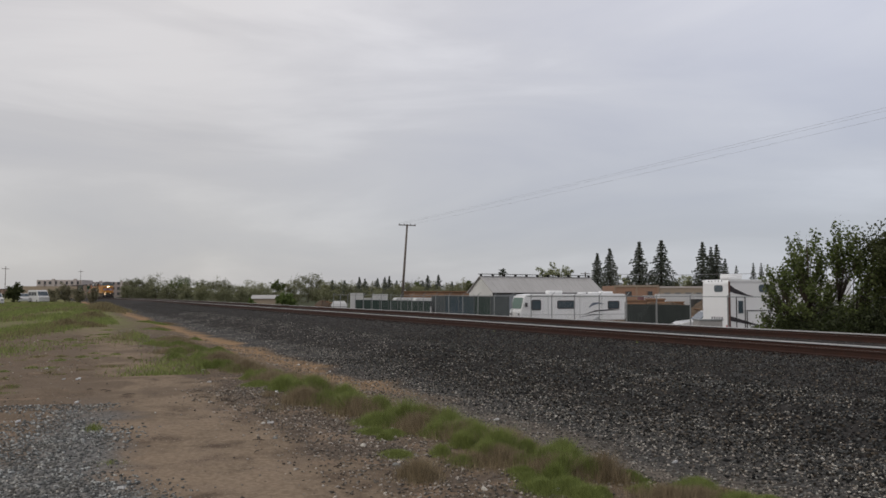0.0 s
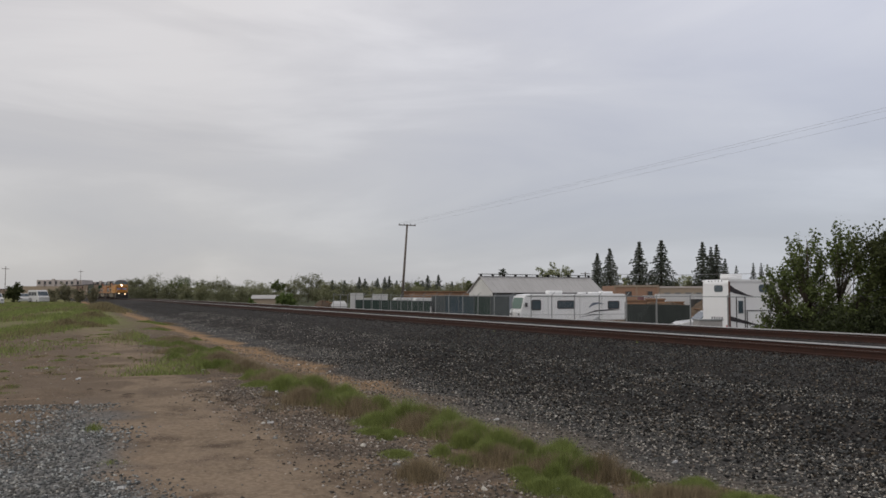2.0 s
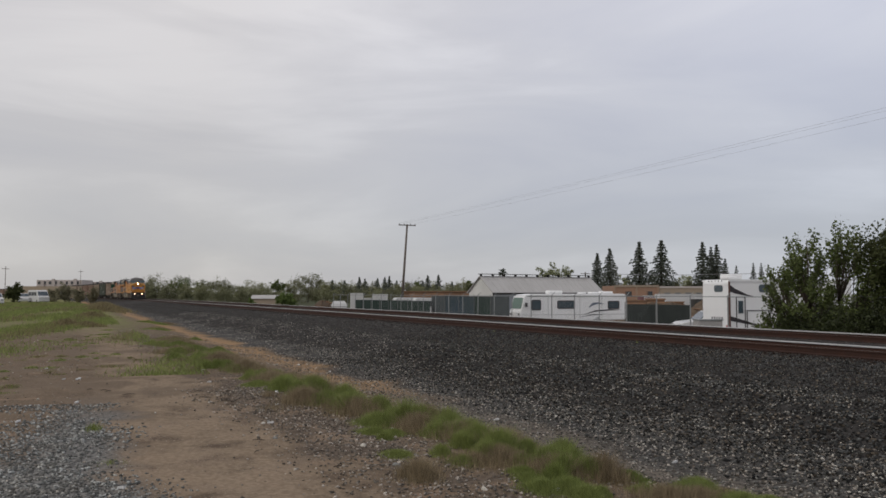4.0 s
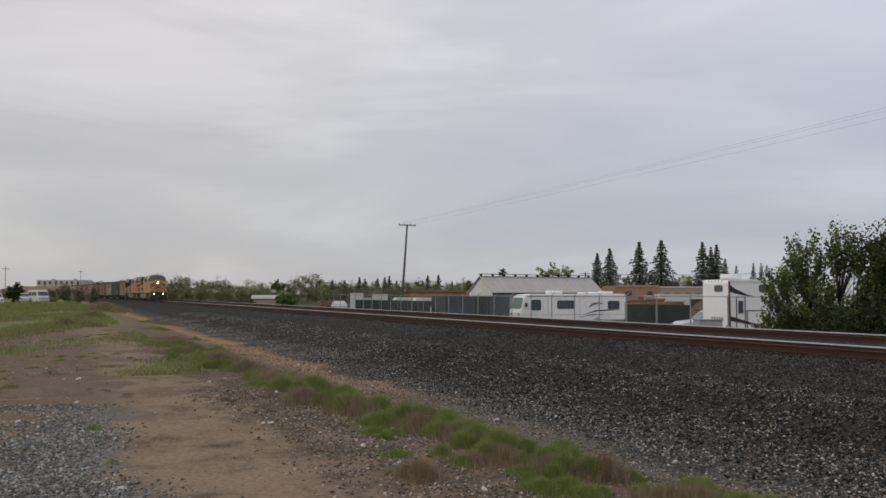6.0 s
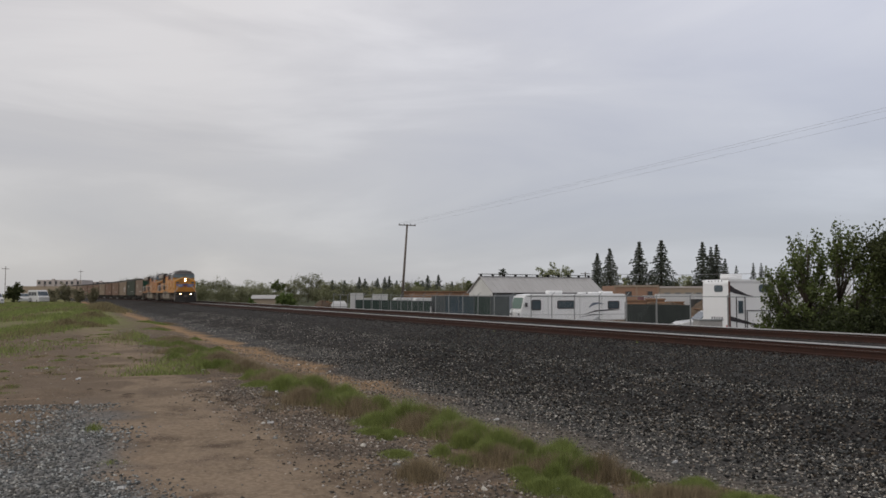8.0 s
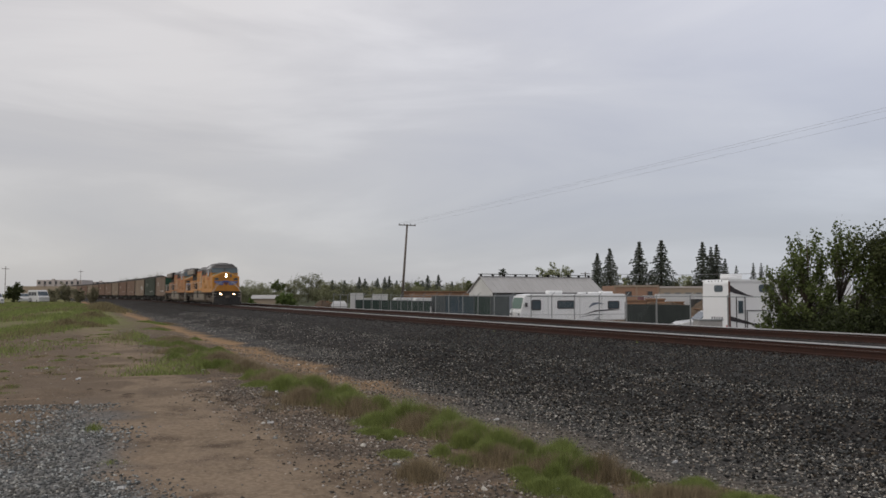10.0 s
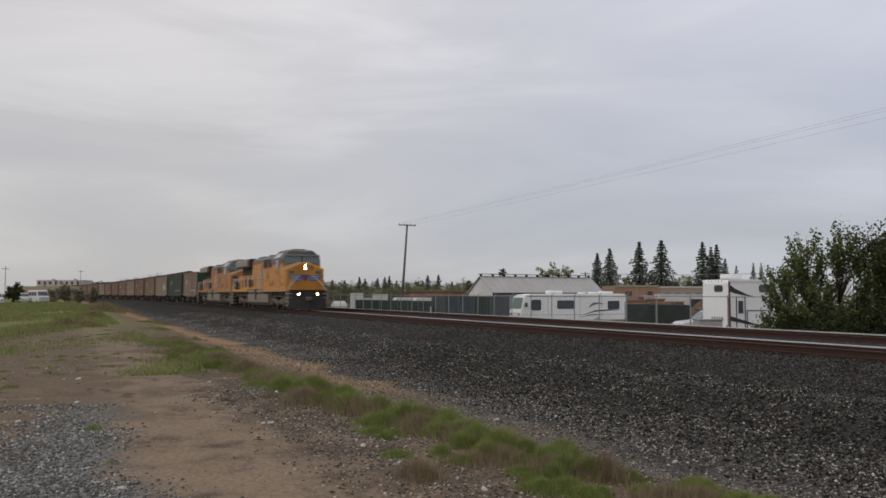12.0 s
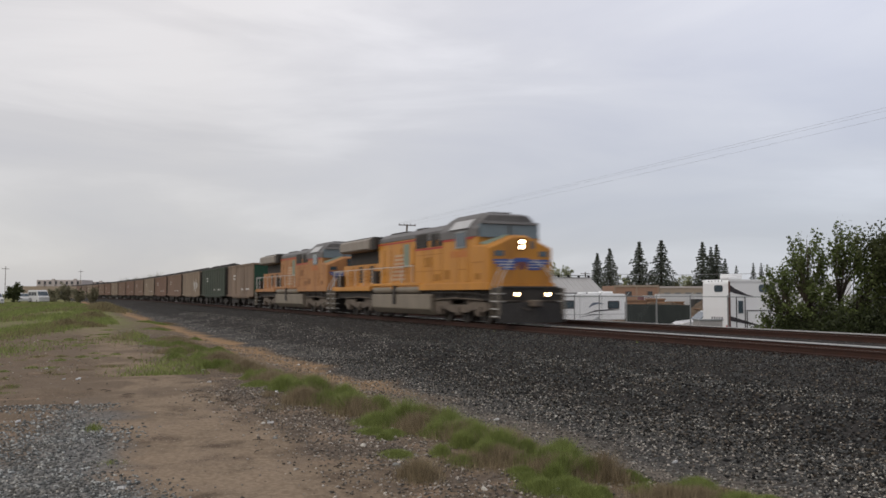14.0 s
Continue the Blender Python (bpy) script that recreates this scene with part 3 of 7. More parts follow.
def locomotive(paint, label, m, lit):
    NOSE = 10.3
    loco = thing("locomotive", m, label, "locomotive", "diesel locomotives of the train")
    X = lambda b: NOSE - b
    # frame, deck and side sills
    part("underframe", Shape().box(X(20.6), X(-0.75), -1.25, 1.25, 1.0, 1.5), M_BLACK, loco, "black underframe")
    for s in (-1, 1):
        y0, y1 = sorted((s * 1.46, s * 1.53))
        for b0, b1, z0, z1 in ((6.9, -0.1, 1.42, 1.72), (13.6, 6.9, 1.66, 1.80), (20.4, 13.6, 1.42, 1.66)):
            part("side_sill", Shape().box(X(b0), X(b1), y0, y1, z0, z1), paint, loco, bevel=0.015)
    part("deck", Shape().box(X(20.4), X(-0.1), -1.455, 1.455, 1.5, 1.64), paint, loco, bevel=0.015)
    # wide faceted nose
    def nose_ring(x, w, top, shoulder):
        return [(x, -w, 1.62), (x, -w, shoulder), (x, -w * 0.62, shoulder + (top - shoulder) * 0.48), (x, -0.3, top), (x, 0.3, top), (x, w * 0.62, shoulder + (top - shoulder) * 0.48), (x, w, shoulder), (x, w, 1.62)]
    nose = Shape().loft([nose_ring(X(1.7), 1.5, 3.72, 3.3), nose_ring(X(0.2), 1.5, 3.66, 3.18), nose_ring(X(0.0), 1.45, 3.58, 3.1)])
    part("nose", nose, paint, loco, bevel=0.03)
    # cab
    def cab_ring(x, z0, roof=0.0):
        return [(x, -1.52, z0), (x, -1.52, 3.98), (x, -1.2, 4.46 - roof), (x, -0.95, 4.66 - roof), (x, 0.95, 4.66 - roof), (x, 1.2, 4.46 - roof), (x, 1.52, 3.98), (x, 1.52, z0)]
    cab = part("cab", Shape().loft([[(x, max(-1.5, min(1.5, y)), z) for _, y, z in [(0, -1.52, 1.62), (0, -1.52, 3.62), (0, 1.52, 3.62), (0, 1.52, 1.62)]] for x in (X(4.3), X(1.71))]), paint, loco, bevel=0.02)
    part("cab_roof", Shape().loft([cab_ring(X(4.6), 3.62, 0.12), cab_ring(X(3.9), 3.62), cab_ring(X(1.55), 3.62), [(X(1.02), y * 0.97, 3.62 + (z - 3.62) * 0.9) for _, y, z in cab_ring(0, 3.62)]]), M_LGREY, loco, "dark grey cab roof", bevel=0.03)
    for y0, y1 in ((-1.4, -0.05), (0.05, 1.4)):
        part("windshield", Shape().prism([(X(1.1), 3.6), (X(0.9), 3.6), (X(0.95), 4.16), (X(1.1), 4.16)], y0, y1, "y"), M_WINDSCREEN, loco, "reflective windshield pane, sky reflection put into its grey-blue colour")
    part("cab_front", Shape().box(X(1.705), X(1.0), -1.485, 1.485, 2.95, 3.615), paint, loco, bevel=0.02)
    brow = Shape().prism([(X(1.1), 4.16), (X(0.84), 4.16), (X(0.9), 4.26), (X(1.1), 4.3)], -1.36, 1.36, "y")
    part("windshield_brow", brow, M_LGREY, loco, "dark grey brow")
    for sg in (-1, 1):
        top = Shape().add([(X(0.45), sg * 0.32, 3.675), (X(1.0), sg * 0.32, 3.705), (X(1.0), sg * 1.4, 3.33), (X(0.45), sg * 1.36, 3.235), (X(0.45), sg * 0.32, 3.69), (X(1.0), sg * 0.32, 3.72), (X(1.0), sg * 1.4, 3.36), (X(0.45), sg * 1.36, 3.265)], [(0, 1, 2, 3), (4, 5, 6, 7), (0, 1, 5, 4), (1, 2, 6, 5), (2, 3, 7, 6), (3, 0, 4, 7)])
        part("nose_top", top, M_TEAL, loco, "dull grey-green anti-glare panel")
    for s in (-1, 1):
        a, b2 = sorted((s * 1.52, s * 1.545))
        w = part("side_window", Shape().box(X(2.95), X(1.95), a, b2, 3.2, 3.92), M_GALV, loco, "grey framed cab side window")
        a, b2 = sorted((s * 1.546, s * 1.556))
        part("pane", Shape().box(X(2.88), X(2.02), a, b2, 3.27, 3.85), M_GLASS, w)
        y = s * 1.52
        part("visor", Shape().add([(X(3.5), y, 4.0), (X(1.7), y, 4.0), (X(1.7), y * 0.8, 4.36), (X(3.5), y * 0.8, 4.36), (X(3.5), y * 1.04, 4.02), (X(1.7), y * 1.04, 4.02), (X(1.7), y * 0.82, 4.40), (X(3.5), y * 0.82, 4.40)], [(0, 1, 2, 3), (4, 5, 6, 7), (0, 1, 5, 4), (2, 3, 7, 6), (1, 2, 6, 5), (0, 3, 7, 4)]), M_VISOR, loco, "pale sun-bleached cab eave")
    # equipment cabin behind the cab, hood, radiator cabin
    part("equipment_cabinet", Shape().box(X(7.6), X(4.3), -1.42, 1.42, 1.62, 3.72), paint, loco, bevel=0.02)
    part("cabinet_roof", Shape().prism([(-1.44, 3.72), (-1.44, 4.12), (-1.0, 4.4), (1.0, 4.4), (1.44, 4.12), (1.44, 3.72)], X(7.6), X(4.55)), M_LGREY, loco, "dark grey roof", bevel=0.02)
    for s in (-1, 1):
        a, b2 = sorted((s * 1.43, s * 1.455))
        for b0, b1, z1 in ((7.45, 6.1, 4.06), (5.7, 5.1, 4.0), (4.95, 4.5, 4.0)):
            gr = part("intake_grille", Shape().box(X(b0), X(b1), a, b2, 3.42, z1), M_BLACK, loco, "black air intake grille")
            for k in range(3):
                z = 3.5 + k * 0.17
                part("louvre", Shape().box(X(b0 - 0.05), X(b1 + 0.05), a - 0.012, b2 + 0.012, z, z + 0.05), M_DARKTRIM, gr)
    part("hood", Shape().box(X(13.3), X(7.6), -1.12, 1.12, 1.62, 3.98), paint, loco, bevel=0.03)
    part("hood_roof", Shape().prism([(-1.13, 3.98), (-1.1, 4.2), (-0.75, 4.42), (0.75, 4.42), (1.1, 4.2), (1.13, 3.98)], X(13.3), X(7.6)), M_LGREY, loco, "weathered grey hood roof", bevel=0.02)
    stack = Shape().box(X(9.6), X(8.4), -0.5, 0.5, 4.42, 4.56).box(X(12.6), X(10.4), -0.7, 0.7, 4.42, 4.5)
    part("exhaust_housing", stack, M_BLACK, loco, "sooty exhaust housing", bevel=0.03)
    part("radiator_cabin", Shape().box(X(19.5), X(13.3), -1.05, 1.05, 1.62, 2.93), paint, loco, bevel=0.02)
    part("radiator_recess", Shape().box(X(18.8), X(13.3), -0.85, 0.85, 2.93, 3.75), M_BLACK, loco, "dark open radiator intake")
    part("radiator_wing", Shape().prism([(-1.35, 3.66), (-1.5, 3.76), (-1.5, 4.24), (-1.3, 4.36), (1.3, 4.36), (1.5, 4.24), (1.5, 3.76), (1.35, 3.66)], X(19.0), X(13.9)), M_WING, loco, "weathered grey radiator wings", bevel=0.02)
    part("radiator_screen", Shape().box(X(13.9), X(13.3), -1.35, 1.35, 3.7, 4.34).box(X(18.8), X(14.2), -1.1, 1.1, 4.4, 4.44), M_BLACK, loco)
    # door lines and louvres on the hood
    lines = Shape()
    for s in (-1, 1):
        for b in (8.4, 9.2, 10.0, 12.4, 13.0):
            a, b2 = sorted((s * 1.12, s * 1.132))
            lines.box(X(b + 0.02), X(b - 0.02), a, b2, 1.8, 3.6)
        for b in (14.2, 15.1, 16.0, 16.9, 17.8):
            a, b2 = sorted((s * 1.05, s * 1.065))
            lines.box(X(b + 0.03), X(b - 0.03), a, b2, 1.75, 2.88)
            lv = part("radiator_door", Shape().box(X(b + 0.66), X(b + 0.12), a, b2 + 0.012, 1.9, 2.82), M_BLACK if b in (14.2, 16.0) else paint, loco, "dark louvred door" if b in (14.2, 16.0) else "")
            for k in range(4):
                part("slat", Shape().box(X(b + 0.62), X(b + 0.16), a - 0.014, b2 + 0.026, 2.0 + 0.2 * k, 2.05 + 0.2 * k), M_SEAMS[paint.name], lv)
        for b in (8.42, 10.0, 11.4, 12.42):
            dr = part("hood_door", Shape().box(X(b + 0.56), X(b + 0.06), *sorted((s * 1.115, s * 1.142)), 1.8, 3.55), paint, loco, bevel=0.006)
            part("latch", Shape().box(X(b + 0.14), X(b + 0.1), *sorted((s * 1.14, s * 1.16)), 2.55, 2.75), M_BLACK, dr)
        a, b2 = sorted((s * 1.42, s * 1.434))
        lines.box(X(7.5), X(4.4), a, b2, 3.06, 3.085).box(X(7.5), X(4.4), a, b2, 2.3, 2.325)
        lines.box(X(6.4), X(5.75), a, b2, 2.5, 2.95).box(X(5.4), X(4.75), a, b2, 1.85, 2.15)
        a, b2 = sorted((s * 1.5, s * 1.513))
        lines.box(X(1.6), X(0.5), a, b2, 2.55, 2.575).box(X(1.62), X(1.6), a, b2, 1.75, 2.55).box(X(1.2), X(0.75), a, b2, 1.85, 2.1)
        lines.box(X(4.2), X(3.6), a, b2, 1.9, 2.3)
        for b in (4.6, 5.6, 6.6):
            a, b2 = sorted((s * 1.42, s * 1.432))
            lines.box(X(b + 0.02), X(b - 0.02), a, b2, 1.8, 3.35)
        a, b2 = sorted((s * 1.5, s * 1.512))
        lines.box(X(2.75), X(2.72), a, b2, 1.75, 2.9).box(X(1.95), X(1.92), a, b2, 1.75, 2.9).box(X(2.75), X(1.92), a, b2, 2.28, 2.31)
    tagged(part("door_seams", lines, M_SEAMS[paint.name], loco, "door seams and louvres"), kind="stuff")
    stripe = Shape()
    for s in (-1, 1):
        for b0, b1, y, z in ((4.3, 1.32, 1.5, 3.6), (7.6, 4.3, 1.42, 3.36), (13.3, 7.6, 1.12, 3.9)):
            a, b2 = sorted((s * y, s * (y + 0.018)))
            stripe.box(X(b0), X(b1), a, b2, z - 0.05, z + 0.03)
    part("stripe", stripe, M_RED, loco, "red pinstripe along the roof edge")
    # side emblem: plain wing bars and a shield
    for s in (-1, 1):
        em, sh, rd = Shape(), Shape(), Shape()
        a, b2 = sorted((s * 1.13, s * 1.15))
        for k in range(7):
            em.box(X(11.3 - 0.07 * k), X(9.55 + 0.03 * k), a, b2, 1.95 + 0.2 * k, 2.06 + 0.2 * k)
        for k in range(6):
            rd.box(X(11.15 - 0.07 * k), X(9.75), a, b2, 2.075 + 0.2 * k, 2.13 + 0.2 * k)
        part("emblem_stripes", rd, M_NUMBER, loco, "thin dull red emblem bars")
        part("side_emblem", em, M_EMBLEM, loco, "faded white wing emblem bars")
        sh.box(X(9.7), X(9.0), a, b2, 2.6, 3.75)
        part("emblem_patch", sh, M_TEAL, loco, "pale teal emblem patch")
        a, b2 = sorted((s * 1.5, s * 1.514))
        for k in range(4):
            part("painted_bar", Shape().box(X(3.5 - k * 0.42), X(3.25 - k * 0.42), a, b2, 2.82, 3.1), M_NUMBER, loco, "small red painted bar")
    # nose fittings
    x = X(-0.012)
    lights = Shape()
    for z in (3.16, 3.38):
        lights.cyl((X(0.1), 0, z), (X(-0.05), 0, z), 0.15, 16)
    part("headlight_housing", lights, M_BLACK, loco, "twin headlight housing")
    for z in (3.16, 3.38):
        lens = Shape().cyl((X(-0.05), 0, z), (X(-0.065), 0, z), 0.066, 16)
        part("headlight", lens, M_HEAD if lit else M_GLASS, loco, "lit round headlight" if lit else "unlit round headlight")
    door = Shape().box(X(0.02), x, 0.42, 0.62, 3.1, 3.42)
    part("nose_vent", door, M_LGREY, loco)
    for s in (-1, 1):
        a, b2 = sorted((s * 0.82, s * 1.24))
        part("number_board", Shape().box(X(0.02), X(-0.02), a, b2, 2.78, 3.0), M_GLASS, loco, "dark blank number board")
    for s in (-1, 1):
        wings = Shape()
        for k, (w0, w1) in enumerate(((0.3, 1.32), (0.3, 1.25), (0.3, 1.1), (0.3, 0.9))):
            a, b2 = sorted((s * w0, s * w1))
            wings.box(X(0.02), X(-0.02), a, b2, 2.58 - 0.115 * k, 2.66 - 0.115 * k)
        part("nose_emblem", wings, M_BLUE, loco, "blue wing bars")
        gap = Shape()
        for k, w1 in enumerate((1.2, 1.0, 0.8)):
            a, b2 = sorted((s * 0.36, s * w1))
            gap.box(X(0.02), X(-0.016), a, b2, 2.545 - 0.115 * k, 2.58 - 0.115 * k)
        part("emblem_highlight", gap, M_WHITE, loco, "thin white bars")
    part("shield_field", Shape().prism([(-0.2, 2.56), (0.2, 2.56), (0.22, 2.45), (0.16, 2.3), (0, 2.2), (-0.16, 2.3), (-0.22, 2.45)], X(0.0), X(-0.04)), M_DULLRED, loco, "dull red lower field")
    part("emblem_shield", Shape().prism([(-0.3, 2.72), (0.3, 2.72), (0.34, 2.55), (0.26, 2.3), (0, 2.14), (-0.26, 2.3), (-0.34, 2.55)], X(0.02), X(-0.03)), M_BLUE, loco, "blue shield")
    part("nose_door", Shape().box(X(0.02), X(-0.035), -0.28, 0.28, 1.66, 2.5), paint, loco, bevel=0.01)
    # pilot, plough, steps, coupler
    plough = Shape()
    for s in (-1, 1):
        plough.add([(X(-0.85), s * 1.5, 0.12), (X(-1.1), 0, 0.12), (X(-1.0), 0, 0.95), (X(-0.75), s * 1.5, 0.85), (X(-0.7), s * 1.5, 0.12), (X(-0.95), 0, 0.12), (X(-0.85), 0, 0.95), (X(-0.6), s * 1.5, 0.85)], [(0, 1, 2, 3), (7, 6, 5, 4), (0, 3, 7, 4), (2, 3, 7, 6), (0, 1, 5, 4), (1, 2, 6, 5)])
    pl = part("plough", plough, M_PLOUGH, loco, "black snow plough")
    for k in range(-4, 5):
        y, q = k * 0.33, abs(k) * 0.33 / 1.5
        part("plough_rib", Shape().tube([(X(-1.11 + 0.25 * q), y, 0.13), (X(-1.01 + 0.25 * q), y, 0.93 - 0.1 * q)], 0.028, 5), M_BLACK, pl)
    part("pilot", Shape().box(X(-0.35), X(-0.72), -1.5, 1.5, 0.8, 1.5), M_BLACK, loco, "black pilot plate", bevel=0.03)
    part("rear_pilot", Shape().box(X(20.7), X(20.4), -1.45, 1.45, 0.5, 1.5), M_BLACK, loco, bevel=0.03)
    for x0, x1 in ((X(-0.7), X(-1.25)), (X(21.3), X(20.7))):
        part("coupler", Shape().box(min(x0, x1), max(x0, x1), -0.2, 0.2, 0.75, 1.02), M_TRUCK, loco, bevel=0.04)
    part("uncoupling_lever", Shape().tube([(X(-0.76), -1.42, 1.0), (X(-0.8), -0.5, 0.98), (X(-0.95), 0.0, 0.9), (X(-0.8), 0.5, 0.98), (X(-0.76), 1.42, 1.0)], 0.02, 6), M_TRUCK, loco, "dusty uncoupling lever")
    part("anticlimber", Shape().box(X(-0.3), X(-0.8), -1.3, 1.3, 1.46, 1.56), M_PLOUGH, loco, "ribbed dark ledge under the nose", bevel=0.015)
    for k in range(3):
        part("hose", Shape().tube([(X(-0.72), -0.5 + 0.12 * k, 0.95), (X(-0.95), -0.5 + 0.1 * k, 0.7), (X(-1.05), -0.3 + 0.05 * k, 0.6)], 0.03, 6), M_BLACK, loco)
    for s in (-1, 1):
        d = Shape().cyl((X(-0.7), s * 0.72, 1.24), (X(-0.86), s * 0.72, 1.24), 0.16, 16)
        d = part("ditch_light", d, M_BLACK, loco, "round ditch light")
        part("lens", Shape().cyl((X(-0.86), s * 0.72, 1.24), (X(-0.875), s * 0.72, 1.24), 0.068, 16), M_DITCH if lit else M_GLASS, d, "lit lamp lens" if lit else "")
        for b in (-0.55, 20.2):
            a, b2 = sorted((s * 1.2, s * 1.55))
            for k in range(4):
                part("step_tread", Shape().box(X(b + 0.27), X(b - 0.22), a, b2, 0.35 + 0.3 * k, 0.39 + 0.3 * k), M_WHITE, loco, "worn white-edged boarding step")
            a, b2 = sorted((s * 1.44, s * 1.55))
            part("step_side", Shape().box(X(b + 0.31), X(b + 0.27), a, b2, 0.3, 1.5), M_TANK, loco)
            part("step_side", Shape().box(X(b - 0.22), X(b - 0.26), a, b2, 0.3, 1.5), M_TANK, loco)
        y = s * 1.48
        part("stanchion", Shape().tube([(X(-0.78), y, 0.45), (X(-0.78), y, 1.5), (X(-0.6), y * 0.82, 1.95), (X(-0.12), y * 0.36, 2.66)], 0.021, 6), M_WHITE, loco, "pale curved grab rail")
        part("stanchion", Shape().tube([(X(-0.25), y, 1.0), (X(-0.25), y, 1.6), (X(-0.15), y * 0.8, 2.1), (X(-0.05), y * 0.6, 2.5)], 0.017, 6), M_WHITE, loco, "pale curved grab rail")
        posts = [((X(b), y, 1.7), (X(b), y, 2.62)) for b in (7.8, 9.2, 10.6, 12.0, 13.4, 14.8, 16.2, 17.6, 19.0, 20.2)]
        handrail(loco, [(X(7.7), y, 2.62), (X(20.2), y, 2.62)], posts)
    handrail(loco, [(X(20.35), -1.4, 2.6), (X(20.35), 1.4, 2.6)], [((X(20.35), y, 1.6), (X(20.35), y, 2.6)) for y in (-1.4, -0.7, 0.7, 1.4)])
    for s in (-1, 1):
        for b0, b1, z1 in ((19.9, 19.3, 2.35), (13.55, 13.1, 2.5)):
            part("walkway_box", Shape().box(X(b0), X(b1), *sorted((s * 1.06, s * 1.38)), 1.64, z1), M_BLACK, loco, "dark equipment box on the walkway", bevel=0.02)
        part("air_pipe", Shape().tube([(X(5.6), s * 1.42, 1.32), (X(2.0), s * 1.42, 1.3), (X(0.4), s * 1.38, 1.2)], 0.03, 6), M_BLACK, loco)
        for b in (1.2, 2.9, 4.6):
            part("hanger", Shape().box(X(b + 0.06), X(b - 0.06), *sorted((s * 1.34, s * 1.44)), 1.1, 1.45), M_BLACK, loco)
        part("tank_strap", Shape().box(X(10.2), X(9.9), *sorted((s * 1.3, s * 1.56)), 0.75, 1.66), M_BLACK, loco, "dark bracket between the reservoirs")
    # fuel tank and air reservoirs
    part("fuel_tank", Shape().prism([(-1.2, 0.28), (-1.48, 0.55), (-1.5, 1.24), (1.5, 1.24), (1.48, 0.55), (1.2, 0.28)], X(13.4), X(5.7)), M_TANK, loco, "dusty grey fuel tank", bevel=0.03)
    for s in (-1, 1):
        for b0, b1 in ((13.3, 10.6), (10.1, 7.0)):
            part("air_reservoir", Shape().tube([(X(b0), s * 1.33, 1.46), (X(b0 - 0.12), s * 1.33, 1.46), (X(b1 + 0.12), s * 1.33, 1.46), (X(b1), s * 1.33, 1.46)], [0.1, 0.19, 0.19, 0.1], 14), M_TANK, loco, "grey air reservoir", smooth=True)
    part("roof_antenna", Shape().box(X(2.6), X(1.7), -0.5, 0.5, 4.64, 4.74), M_LGREY, loco, bevel=0.02)
    part("horn", Shape().cyl((X(5.6), 0.3, 4.4), (X(5.6), 0.3, 4.62), 0.1, 10), M_LGREY, loco)
    wheels = loco_truck(loco, X(3.3)) + loco_truck(loco, X(16.1))
    return loco, wheels


M_SEAMS = {M_YELLOW.name: mat("seam_shadow", (0.36, 0.155, 0.024), rough=0.7), M_YELLOW2.name: mat("seam_grime", (0.27, 0.13, 0.06), rough=0.8)}
# freight wheels darkened: shade beneath the cars is put into their colour
M_DARKWHEEL = mat("wheel_under_shade", (0.05, 0.042, 0.036), (0.03, 0.026, 0.023), scale=5, rough=0.7)
HOPPER_MESH = {}


def hopper_part(key, make, bevel=0.0):
    if key not in HOPPER_MESH:
        HOPPER_MESH[key] = make().mesh(key[0], bevel)
    return HOPPER_MESH[key]


def freight_truck(parent, xc):
    def make():
        t = Shape()
        for s in (-1, 1):
            y = s * 1.0
            t.prism([(-1.15, 0.45), (-1.1, 0.66), (-0.4, 0.82), (0.4, 0.82), (1.1, 0.66), (1.15, 0.45), (0.5, 0.34), (0.35, 0.22), (-0.35, 0.22), (-0.5, 0.34)], y - 0.09, y + 0.09, "y")
        t.box(-0.25, 0.25, -1.0, 1.0, 0.5, 0.75)
        return t
    # black truck, like its wheels, carries the shade under the car
    tr = part("truck", hopper_part(("truck",), make), M_BLACK, parent, m=pose(xc, 0, 0))
    ws = []
    for dx in (-0.9, 0.9):
        me = bpy.data.meshes.get("freight_wheelset")
        if me is None:
            w = Shape()
            for s in (-1, 1):
                w.cyl((0, s * 0.69, 0), (0, s * 0.82, 0), 0.46, 16)
                w.cyl((0, s * 0.66, 0), (0, s * 0.69, 0), 0.485, 16)
                w.box(-0.04, 0.04, s * 0.81 - 0.02, s * 0.81 + 0.02, -0.36, 0.36)
            w.cyl((0, -0.66, 0), (0, 0.66, 0), 0.08, 8)
            me = w.mesh("freight_wheelset")
        ws.append(part("wheelset", me, M_DARKWHEEL, tr, m=pose(dx, 0, 0.46)))
    return ws


